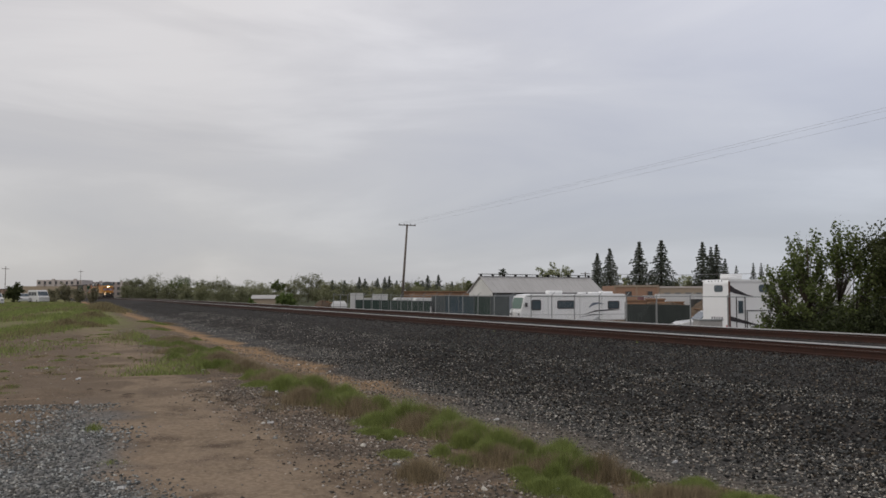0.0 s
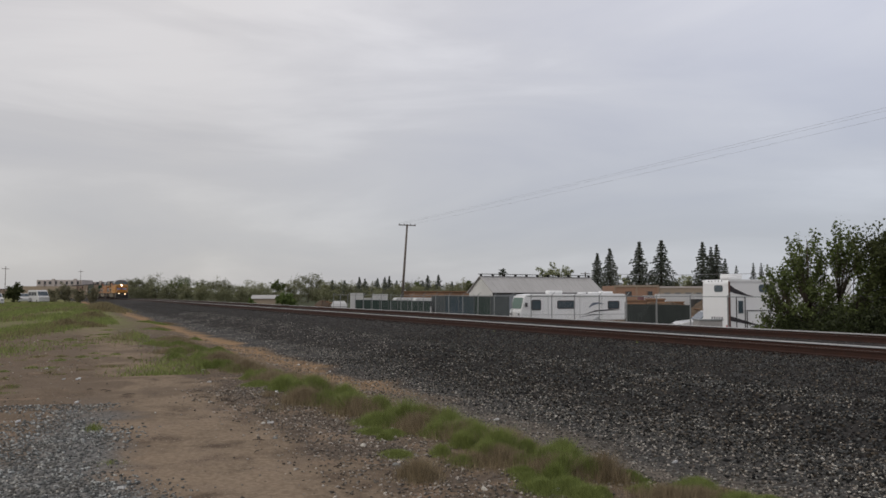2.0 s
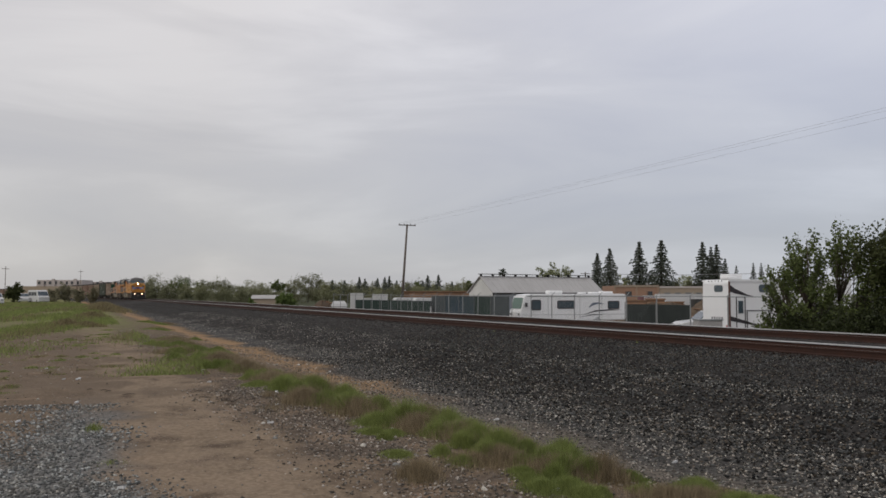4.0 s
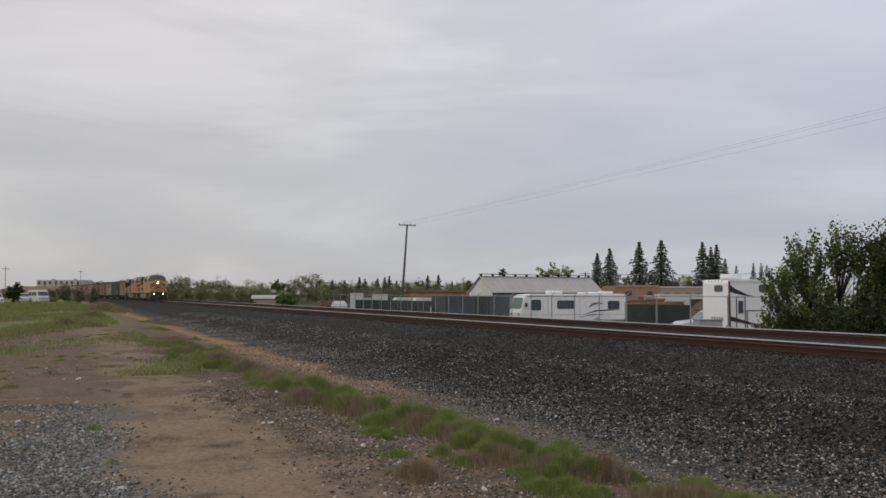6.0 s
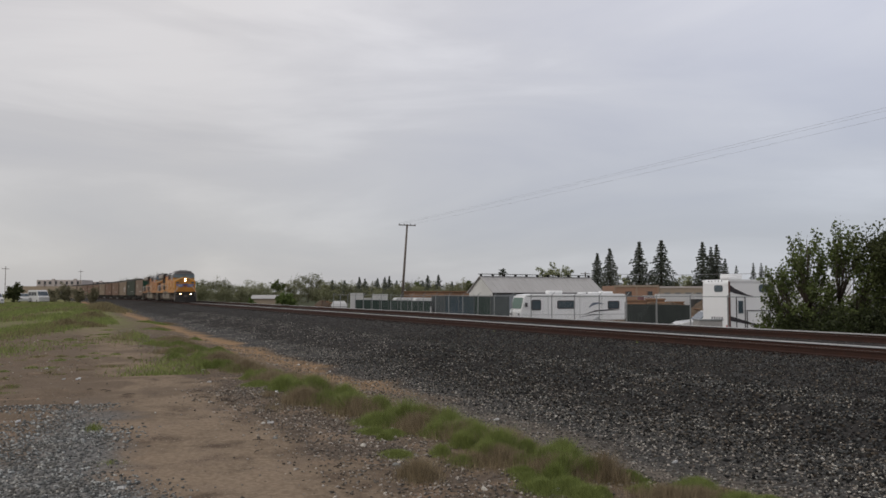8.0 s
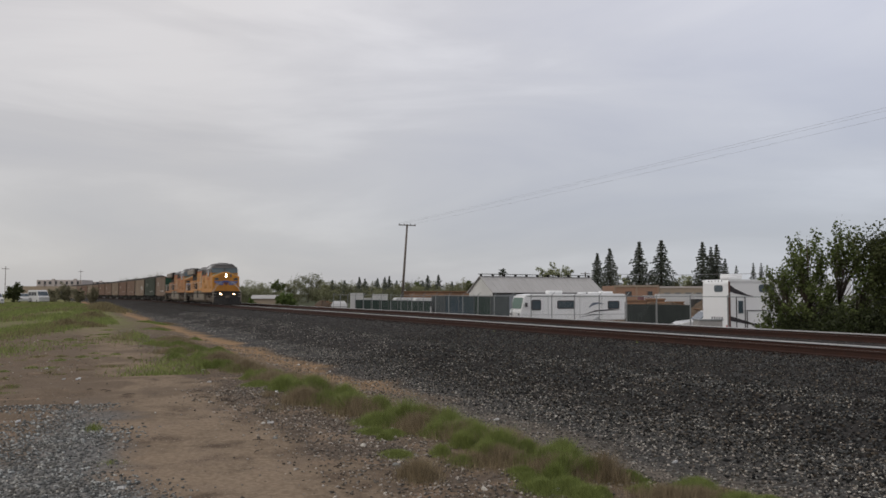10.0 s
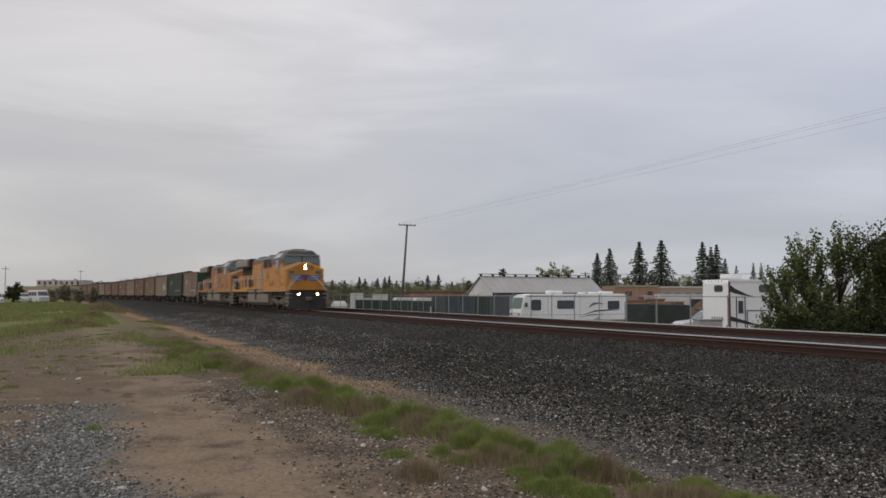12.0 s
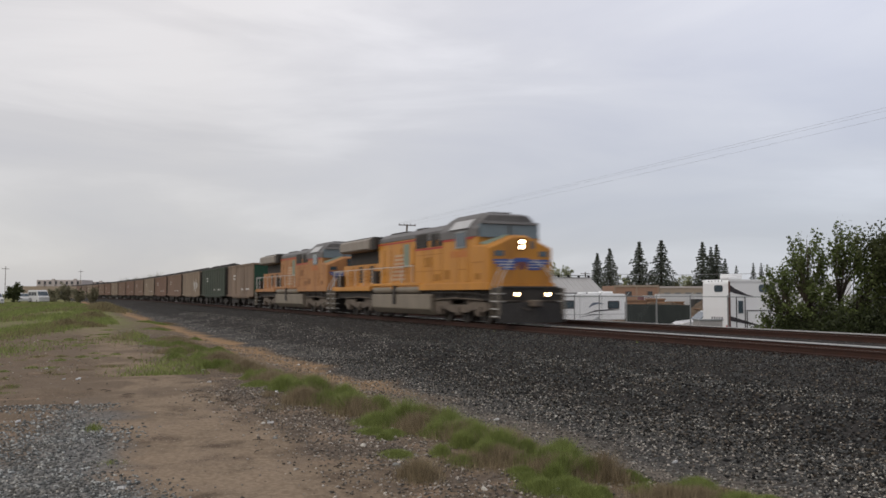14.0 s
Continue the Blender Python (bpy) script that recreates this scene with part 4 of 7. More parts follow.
def hopper_car(length, paint, end_paint, label, m, ribs, heap, mark):
    car = thing("hopper_car", m, label, "freight car", "freight cars of the train")
    h = length / 2 - 0.95

    def body():
        s = Shape()
        s.prism([(-h, 1.15), (-h, 3.86), (h, 3.86), (h, 1.15), (h - 1.2, 1.05), (h - 2.0, 0.85), (2 - h, 0.85), (1.2 - h, 1.05)], -1.42, 1.42, "y")
        return s
    part("body", hopper_part(("body", length), body, 0.02), paint, car)
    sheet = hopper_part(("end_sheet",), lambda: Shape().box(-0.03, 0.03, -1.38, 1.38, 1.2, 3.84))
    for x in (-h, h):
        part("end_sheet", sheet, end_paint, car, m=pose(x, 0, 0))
    rail = hopper_part(("top_chord", length), lambda: Shape().box(-h - 0.08, h + 0.08, -1.47, -1.38, 3.82, 3.98).box(-h - 0.08, h + 0.08, 1.38, 1.47, 3.82, 3.98).box(h - 0.02, h + 0.1, -1.4, 1.4, 3.82, 3.97).box(-h - 0.1, 0.02 - h, -1.4, 1.4, 3.82, 3.97))
    part("top_chord", rail, paint, car)
    rib = hopper_part(("side_post",), lambda: Shape().box(-0.06, 0.06, -0.04, 0.0, 1.0, 3.82))
    for k in range(ribs):
        for y in (-1.42, 1.46):
            part("side_post", rib, paint, car, m=pose(-h + 0.1 + (2 * h - 0.2) * k / (ribs - 1), y, 0))
    part("side_sill", hopper_part(("side_sill", length), lambda: Shape().box(-h - 0.1, h + 0.1, -1.5, -1.38, 1.0, 1.2).box(-h - 0.1, h + 0.1, 1.38, 1.5, 1.0, 1.2)), paint, car)
    part("centre_sill", hopper_part(("centre_sill", length), lambda: Shape().box(-h - 0.93, h + 0.93, -0.3, 0.3, 0.75, 1.1).box(h - 0.3, h + 0.35, -1.3, 1.3, 1.0, 1.12).box(-h - 0.35, 0.3 - h, -1.3, 1.3, 1.0, 1.12)), M_BLACK, car)

    def chutes():
        s = Shape()
        for c in (-0.3, 0.0, 0.3):
            xc = c * 2 * h * 0.8
            s.prism([(xc - 1.3, 0.95), (xc + 1.3, 0.95), (xc + 0.5, 0.4), (xc - 0.5, 0.4)], -1.1, 1.1, "y")
        return s
    part("discharge_chutes", hopper_part(("discharge_chutes", length), chutes), M_BLACK, car)

    def ladder():
        s = Shape()
        for x0 in (h - 0.5, 0.1 - h):
            for y in (-1.56, 1.56):
                for k in range(7):
                    s.cyl((x0, y, 1.1 + 0.4 * k), (x0 + 0.42, y, 1.1 + 0.4 * k), 0.018, 5)
        return s
    part("ladder", hopper_part(("ladder", length), ladder), paint, car)
    if heap:
        def load():
            rings, n = [], 12
            for k in range(n + 1):
                x = -h + 0.15 + (2 * h - 0.3) * k / n
                top = 3.9 + 0.62 * (0.35 + 0.65 * abs(math.sin(k * 0.78))) * (0.15 if k in (0, n) else 1)
                rings.append([(x, -1.36, 3.7), (x, -1.3, 3.87), (x, -0.6, 3.87 + (top - 3.87) * 0.8), (x, 0, top), (x, 0.6, 3.87 + (top - 3.87) * 0.75), (x, 1.3, 3.87), (x, 1.36, 3.7)])
            return Shape().loft(rings)
        part("load", hopper_part(("load", length), load), M_BALLAST, car, "heaped dark bulk load")
    if mark:
        g = Shape()
        rnd = random.Random(3)
        for k in range(9):
            x0, z0 = 2.2 + rnd.random() * 2.6, 1.3 + rnd.random() * 1.2
            g.prism([(x0, z0), (x0 + 0.5, z0 + 0.25), (x0 + 0.65, z0 + 0.8), (x0 + 0.15, z0 + 0.55)], -1.437, -1.421, "y")
        part("painted_marks", g, M_WHITE, car, "white spray-painted shapes")
    else:
        g = Shape()
        for x0, w, z0 in ((-h * 0.55, 1.3, 2.9), (-h * 0.55, 1.0, 2.6), (h * 0.45, 1.5, 1.6), (h * 0.1, 0.9, 1.6)):
            for k in range(4):
                g.box(x0 + k * w / 4, x0 + k * w / 4 + w / 6, -1.436, -1.421, z0, z0 + 0.16)
        part("stencil_bars", g, M_WHITE, car, "small faded white stencil bars")
    wheels = freight_truck(car, h - 1.25) + freight_truck(car, 1.25 - h)
    return car, wheels


CAR_PAINTS = [mat("hopper_taupe", (0.27, 0.195, 0.14), (0.108, 0.079, 0.060), scale=0.9, amount=0.6, rough=0.85, streak=5),
              mat("hopper_green", (0.04, 0.055, 0.04), (0.06, 0.065, 0.048), scale=0.7, rough=0.85, streak=5),
              mat("hopper_brown", (0.25, 0.165, 0.118), (0.130, 0.085, 0.061), scale=0.9, amount=0.6, rough=0.85, streak=5),
              mat("hopper_tan", (0.31, 0.24, 0.175), (0.158, 0.119, 0.086), scale=0.9, amount=0.6, rough=0.85, streak=5),
              mat("hopper_rust", (0.24, 0.148, 0.105), (0.122, 0.076, 0.054), scale=0.9, amount=0.6, rough=0.85, streak=5)]
# end sheets darkened: the shade in the gaps between cars is put into colour
M_ENDSHADE = mat("end_gap_shade", (0.045, 0.036, 0.03), (0.025, 0.021, 0.018), rough=0.9)
M_ENDGREEN = mat("end_green", (0.02, 0.085, 0.05), (0.02, 0.05, 0.035), rough=0.8)
CAR_WORDS = ["taupe", "dark green", "brown", "tan", "rust-brown"]

SPEED, HEAD_S = 16.0, 28.75          # metres a second; where the leading headlight is at the clip's end
TRAIN = []                            # (thing, distance of its middle behind the headlight, wheelsets, wheel radius)


def build_train():
    a, w = locomotive(M_YELLOW, "yellow six-axle diesel locomotive with lit headlights and a grey roof", spot(300), True)
    TRAIN.append((a, 10.3, w, 0.52))
    a, w = locomotive(M_YELLOW2, "faded orange-yellow six-axle diesel locomotive coupled behind the first", spot(322), False)
    TRAIN.append((a, 10.3 + 21.7, w, 0.52))
    back = 42.4
    order = [0, 1, 3, 2, 4, 3, 2, 4, 2, 3, 4, 2, 2, 3, 0, 4, 3, 2, 4, 2, 3, 0, 2, 4, 3, 2]
    for k, c in enumerate(order):
        length = 13.6 if k == 0 else 16.3
        label = CAR_WORDS[c] + " ribbed steel open hopper car" + (" with a heaped dark load" if k else " with a green end")
        car, w = hopper_car(length, CAR_PAINTS[c], M_ENDGREEN if k == 0 else M_ENDSHADE, label, spot(340 + back), 4 if k == 0 else 11, k > 0, k == 2)
        TRAIN.append((car, back + length / 2, w if k < 4 else [], 0.46))
        back += length


build_train()


# ---- yard past the line ----
YARD = -1.1
CONIFERS = [(-139.95, 101.33, 11.4, 1.76), (-134.72, 100.59, 12.0, 2.05), (-144.14, 115.54, 14.4, 2.61), (-142.07, 119.91, 14.6, 2.98), (-142.06, 131.67, 14.6, 2.42), (-145.12, 137.03, 13.8, 1.7), (-140.73, 134.56, 14.1, 1.91), (-143.86, 140.05, 11.1, 1.57), (-172.88, 172.45, 10.9, 1.11), (-163.4, 169.05, 11.2, 1.21), (-162.49, 170.97, 11.2, 1.21)]
SMALL_CONIFERS = [(-286.87, 95.46, 7.8, 1.24), (-284.52, 100.29, 9.0, 1.03), (-293.12, 105.58, 8.6, 1.07), (-281.71, 106.29, 8.6, 1.03), (-280.55, 108.71, 9.0, 1.03), (-289.15, 113.87, 9.6, 1.07), (-278.76, 112.66, 7.8, 1.03), (-273.82, 122.91, 9.6, 1.24), (-263.06, 122.24, 9.6, 1.2), (-317.68, 100.47, 8.4, 1.36), (-293.02, 129.35, 8.1, 1.1), (-279.14, 135.37, 7.5, 1.07)]
BROAD = [(-351.75, 28.03, 9.8, 4.09), (-349.27, 33.4, 8.9, 3.64), (-314.98, 35.56, 9.8, 5.38), (-312.17, 41.55, 9.6, 4.14), (-330.28, 50.36, 7.6, 3.09), (-328.15, 54.73, 8.7, 3.53), (-325.52, 60.31, 8.7, 3.53), (-333.04, 67.99, 7.5, 3.64), (-320.13, 71.91, 7.4, 3.53), (-297.43, 73.01, 8.2, 2.27), (-314.42, 83.85, 8.7, 3.97), (-311.26, 90.16, 11.8, 3.75), (-318.92, 97.79, 8.9, 3.64), (-316.55, 102.96, 7.8, 3.18), (-323.65, 111.38, 7.7, 3.75), (-311.21, 114.27, 7.8, 3.64), (-307.35, 122.51, 7.5, 4.09), (-304.69, 128.04, 8.2, 3.64), (-293.57, 128.15, 8.3, 2.87), (-300.56, 136.91, 7.5, 3.64), (-297.65, 143.08, 7.5, 3.64), (-286.06, 144.11, 8.1, 3.09), (-284.82, 146.7, 8.3, 2.21)]
PALE = [(-161.98, 101.84, 9.3, 1.57), (-160.95, 103.96, 9.8, 1.83), (-163.77, 109.74, 9.7, 1.88), (-162.09, 125.33, 7.4, 1.65), (-163.52, 145.73, 7.8, 2.03)]
SHRUBS = [(-278.1, 20.36, 5.9, 2.87), (-265.58, 23.48, 5.4, 2.76), (-263.74, 27.37, 5.6, 2.41), (-251.45, 30.03, 5.0, 2.98), (-249.32, 34.51, 5.3, 2.98), (-236.78, 37.67, 4.9, 2.85), (-224.37, 40.57, 4.4, 3.03), (-232.54, 46.71, 4.6, 2.85), (-240.52, 53.22, 5.0, 2.98), (-228.5, 55.32, 4.3, 2.54), (-128.37, 32.98, 3.4, 1.25), (-253.68, 72.24, 5.2, 3.58), (-251.01, 77.91, 5.2, 3.58), (-247.95, 84.4, 5.2, 3.58), (-244.9, 90.88, 5.2, 3.94), (-241.84, 97.36, 5.2, 3.58), (-238.78, 103.85, 5.2, 3.58), (-235.73, 110.33, 5.2, 3.94), (-233.05, 116.0, 5.2, 3.58), (-151.46, 124.38, 7.4, 3.4), (-149.16, 117.67, 6.3, 2.29), (-149.27, 129.14, 6.5, 2.1), (-147.03, 133.88, 6.7, 2.1), (-151.0, 32.4, 2.1, 0.75)]
LOT_BUSHES = [(-157.91, -6.42, 3.9, 1.45), (-165.28, 1.46, 3.6, 1.86), (-177.41, -0.73, 3.2, 1.1), (-175.15, 4.06, 3.2, 1.1), (-206.59, 7.78, 3.6, 1.31)]


def leaf_mesh(name, centres, sizes, rng, droop=0.0):
    """Small four-cornered leaves at random turns."""
    n = len(centres)
    a = rng.normal(size=(n, 3))
    a[:, 2] -= droop
    a /= np.linalg.norm(a, axis=1)[:, None]
    b = rng.normal(size=(n, 3))
    b = np.cross(a, b)
    b /= np.linalg.norm(b, axis=1)[:, None]
    s = sizes[:, None]
    w = b * s * 0.42
    v = np.stack([centres - a * s * 0.6, centres + w - a * s * 0.05, centres + a * s * 0.6, centres - w - a * s * 0.05], 1).reshape(-1, 3)
    f = np.arange(4 * n).reshape(n, 4)
    return np_mesh(name, v, f)


def broad_tree(label, m, height, radius, seed, leaves, size, material, boughs=1, low=0.25, category="tree", name="broadleaf_tree", group="", clumps=26, flat=1.0):
    rng, rnd = np.random.default_rng(seed), random.Random(seed)
    t = thing(name, m, label, category, group)
    trunk = Shape()
    r0 = max(0.05, height * 0.022)
    top = height * 0.62
    trunk.tube([(0, 0, -0.1), (0.04 * height * rnd.uniform(-1, 1), 0.03 * height, top * 0.45), (0.05 * height * rnd.uniform(-1, 1), 0, top)], [r0, r0 * 0.75, r0 * 0.35], 8)
    ends = []
    half = height * (1 - low) / 2
    for k in range(clumps):
        d = Vector(rng.normal(size=3)).normalized()
        reach = rnd.random() ** (1 / 2.4) * rnd.uniform(0.72, 1.0)
        ends.append(Vector((d.x * radius * reach, d.y * radius * reach * flat, height * low + half + d.z * half * reach * 0.98)))
    for e in ends[::2] if clumps > 12 else ends:
        z0 = min(e.z * 0.6, top * 0.95)
        trunk.tube([(0, 0, z0), (e.x * 0.5, e.y * 0.5, z0 + (e.z - z0) * 0.6), tuple(e)], [r0 * 0.4, r0 * 0.22, r0 * 0.06], 5)
    part("trunk", trunk, M_BARK, t, smooth=True)
    made = []
    per = leaves // clumps
    groups = [[] for _ in range(boughs)]
    for k, e in enumerate(ends):
        groups[int((math.atan2(e.y, e.x) + math.pi) / (2 * math.pi + 1e-6) * boughs)].append(e)
    for g in groups:
        if not g:
            continue
        pts = []
        for e in g:
            cr = radius * (rnd.uniform(0.17, 0.34) if clumps < 100 else rnd.uniform(0.1, 0.24))
            sub = rng.normal(size=(7, 3)) * cr * 0.55
            idx = rng.integers(0, 7, per)
            p = sub[idx] + rng.normal(size=(per, 3)) * cr * 0.3 + np.array(e)
            p[:, 2] = np.maximum(p[:, 2], 0.1)
            pts.append(p)
        pts = np.concatenate(pts)
        made.append(part("crown" if boughs == 1 else "bough", leaf_mesh("crown", pts, rng.uniform(0.6, 1.3, len(pts)) * size, rng), material, t))
    return t, made


# lobes of the open tree's crown: middle x, y, z, reach sideways, reach up, sprays of leaves
LOBES = [(-0.3, 0.0, 4.7, 1.1, 1.5, 66), (1.75, 0.2, 5.0, 0.85, 1.35, 46), (-2.0, 0.0, 3.4, 0.95, 1.2, 46), (2.75, 0.3, 3.9, 0.85, 1.35, 40), (0.4, 0.0, 2.8, 1.6, 1.1, 66), (-1.9, -0.1, 1.6, 1.2, 0.9, 44), (1.9, 0.1, 1.9, 1.2, 1.0, 62)]


def open_tree(label, m, seed):
    """Several stems that fork towards lobes of the crown; each fork ends in a spray of leaves, with gaps between."""
    rng = np.random.default_rng(seed)
    t = thing("broadleaf_tree", m, label, "tree")
    boughs = []
    stems = Shape()
    for x, y, z, w, h, n in LOBES:
        c = np.array([x, y, z])
        foot = np.array([0.25 * x, 0.1 * y, -0.1])
        fork = foot * 0.4 + c * 0.6 + np.array([0, 0, -0.35 * h])
        stems.tube([tuple(foot), tuple(foot * 0.55 + fork * 0.45 + rng.normal(size=3) * 0.08), tuple(fork), tuple(c + np.array([0, 0, 0.5 * h]))], [0.085, 0.065, 0.045, 0.015], 7)
        pts = []
        for k in range(n):
            d = rng.normal(size=3)
            d /= np.linalg.norm(d)
            e = c + d * np.array([w, w, h]) * rng.uniform(0.35, 1.0) ** 0.6
            e[2] = max(e[2], 0.25)
            q = fork + (e - fork) * 0.5 + rng.normal(size=3) * 0.1
            stems.tube([tuple(fork), tuple(q), tuple(e)], [0.022, 0.014, 0.005], 4)
            along_it = rng.uniform(0.7, 1.06, 40)[:, None]
            r = rng.uniform(0.055, 0.115)
            pts.append(fork + (e - fork) * along_it + rng.normal(size=(40, 3)) * r)
        pts = np.concatenate(pts)
        boughs.append(part("bough", leaf_mesh("bough", pts, rng.uniform(0.6, 1.3, len(pts)) * 0.118, rng), M_LEAF, t))
    part("trunk", stems, M_BARK, t, smooth=True)
    return t, boughs


def conifer(label, m, height, radius, seed, leaves, material, needle=0.0185):
    rng, rnd = np.random.default_rng(seed), random.Random(seed)
    t = thing("conifer", m, label, "tree", "dark conifers behind the yard")
    part("trunk", Shape().tube([(0, 0, -0.1), (0, 0, height * 0.5), (0, 0, height * 0.99)], [height * 0.02, height * 0.012, 0.02], 7), M_BARK, t)
    pts = []
    tiers = 22
    for k in range(tiers):
        q = k / (tiers - 1)
        z = height * (0.1 + 0.88 * q)
        rr = 2.05 * radius * (1.02 - q) ** 0.85 * rnd.uniform(0.72, 1.08)
        nb = max(4, int(11 * (1 - q)) + 3)
        for j in range(nb):
            ang = 2 * math.pi * (j + rnd.random() * 0.7) / nb
            ln = rr * rnd.uniform(0.7, 1.08)
            n = int(leaves / tiers / nb * (1.35 - q))
            u = rng.uniform(0.05, 1, n)
            p = np.stack([u * ln * math.cos(ang), u * ln * math.sin(ang), z - u * u * ln * 0.2 + 0.06 * ln], -1)
            pts.append(p + rng.normal(size=(n, 3)) * radius * 0.045)
    pts = np.concatenate(pts)
    part("crown", leaf_mesh("crown", pts, rng.uniform(0.6, 1.4, len(pts)) * height * needle, rng, 0.6), material, t)
    return t


def build_plants():
    for k, (x, y, h, r) in enumerate(CONIFERS):
        conifer("tall dark green conifer behind the yard buildings", pose(x, y, YARD), h, r, 30 + k, 10500 if h > 11.3 else 7000, M_NEEDLE)
    for k, (x, y, h, r) in enumerate(SMALL_CONIFERS):
        conifer("small dark conifer in the far tree line", pose(x, y, YARD), h, r * 1.7, 60 + k, 2400, M_NEEDLE, 0.034)
    words = ["hazy green broadleaf tree in the far tree line", "rounded dull green tree in the far tree line"]
    for k, (x, y, h, r) in enumerate(BROAD):
        broad_tree(words[k % 2], pose(x, y, YARD), h, r * 1.35, 100 + k, 4300, 0.31, M_LEAF if k in (3, 9, 18, 22) else M_FARLEAF, low=0.04, group="far tree line", clumps=30)
    for k, (x, y, h, r) in enumerate(PALE):
        broad_tree("pale spring-green tree behind the metal building", pose(x, y, YARD), h * 1.1, r * 1.2, 150 + k, 2200, 0.24, M_LEAFPALE, low=0.3, group="pale trees", clumps=20)
    for k, (x, y, h, r) in enumerate(SHRUBS):
        broad_tree("low olive-green bush along the far edge of the yard", pose(x, y, YARD), h, r * 1.3, 180 + k, 3200, 0.275, M_BUSHGREEN if k in (10, 23) else M_FARLEAF, low=0.02, category="bush", name="bush", group="bushes past the line", clumps=16)
    for k, (x, y, h, r) in enumerate(LOT_BUSHES):
        broad_tree("dusty green bush at the far end of the lot", pose(x, y, float(ground_z(x, y))), h, r, 220 + k, 3800, 0.2, M_LEAFDARK if k == 0 else M_OLIVE, low=0.0, category="bush", name="bush", group="bushes on the lot", clumps=34)
    # the two trees beside the line, whose boughs stir in the wind
    t, b = open_tree("leafy green tree with an open ragged crown beside the fence", pose(-26.2, 30.7, YARD), 7)
    SWAY.extend(b)
    t, b = broad_tree("dense dark green tree beside the line", pose(-22.45, 31.6, YARD), 7.0, 1.75, 9, 24000, 0.1, M_LEAFDARK, boughs=4, low=0.04, clumps=80)
    SWAY.extend(b)
    # added bushes fill the trees' dark foot; their leaf colour carries the shade
    t, b = broad_tree("low dense bush between the trees and the line, leaves darkened for shade", pose(-23.6, 30.0, YARD), 2.5, 2.4, 12, 11000, 0.11, M_BUSHSHADE, low=0.0, category="bush", name="bush", clumps=60)
    t, b = broad_tree("dense bush at the foot of the tree, leaves darkened for shade", pose(-27.1, 31.0, YARD), 2.5, 2.0, 13, 9000, 0.11, M_BUSHSHADE, low=0.0, category="bush", name="bush", clumps=60)
    # a palm
    p = thing("palm_tree", pose(-174.69, 98.35, YARD), "small far-off palm with a round dark crown", "tree")
    part("trunk", Shape().tube([(0, 0, 0), (0.1, 0, 4), (0, 0, 8.0)], [0.25, 0.2, 0.18], 7), M_BARK, p)
    fr = Shape()
    rnd = random.Random(5)
    for k in range(34):
        a, e, ln = rnd.uniform(0, 6.28), rnd.uniform(-0.5, 1.3), rnd.uniform(1.2, 1.8)
        d = Vector((math.cos(a) * math.cos(e), math.sin(a) * math.cos(e), math.sin(e)))
        s = Vector((-math.sin(a), math.cos(a), 0)) * 0.22
        c = Vector((0, 0, 8.1))
        fr.add([tuple(c), tuple(c + d * ln * 0.6 + s), tuple(c + d * ln - Vector((0, 0, 0.35))), tuple(c + d * ln * 0.6 - s)], [(0, 1, 2, 3)])
    part("fronds", fr, M_NEEDLE, p)


SWAY = []
build_plants()


def wheel_part(parent, x, y, r, w=0.24):
    tyre = part("wheel", Shape().tube([(0, -w / 2, 0), (0, -w / 2 + 0.03, 0), (0, w / 2 - 0.03, 0), (0, w / 2, 0)], [r * 0.86, r, r, r * 0.86], 20), M_RUBBER, parent, "black tyre", m=pose(x, y, r))
    part("rim", Shape().cyl((0, -w / 2 - 0.01, 0), (0, w / 2 + 0.01, 0), r * 0.58, 16), M_GALV, tyre)
    return tyre


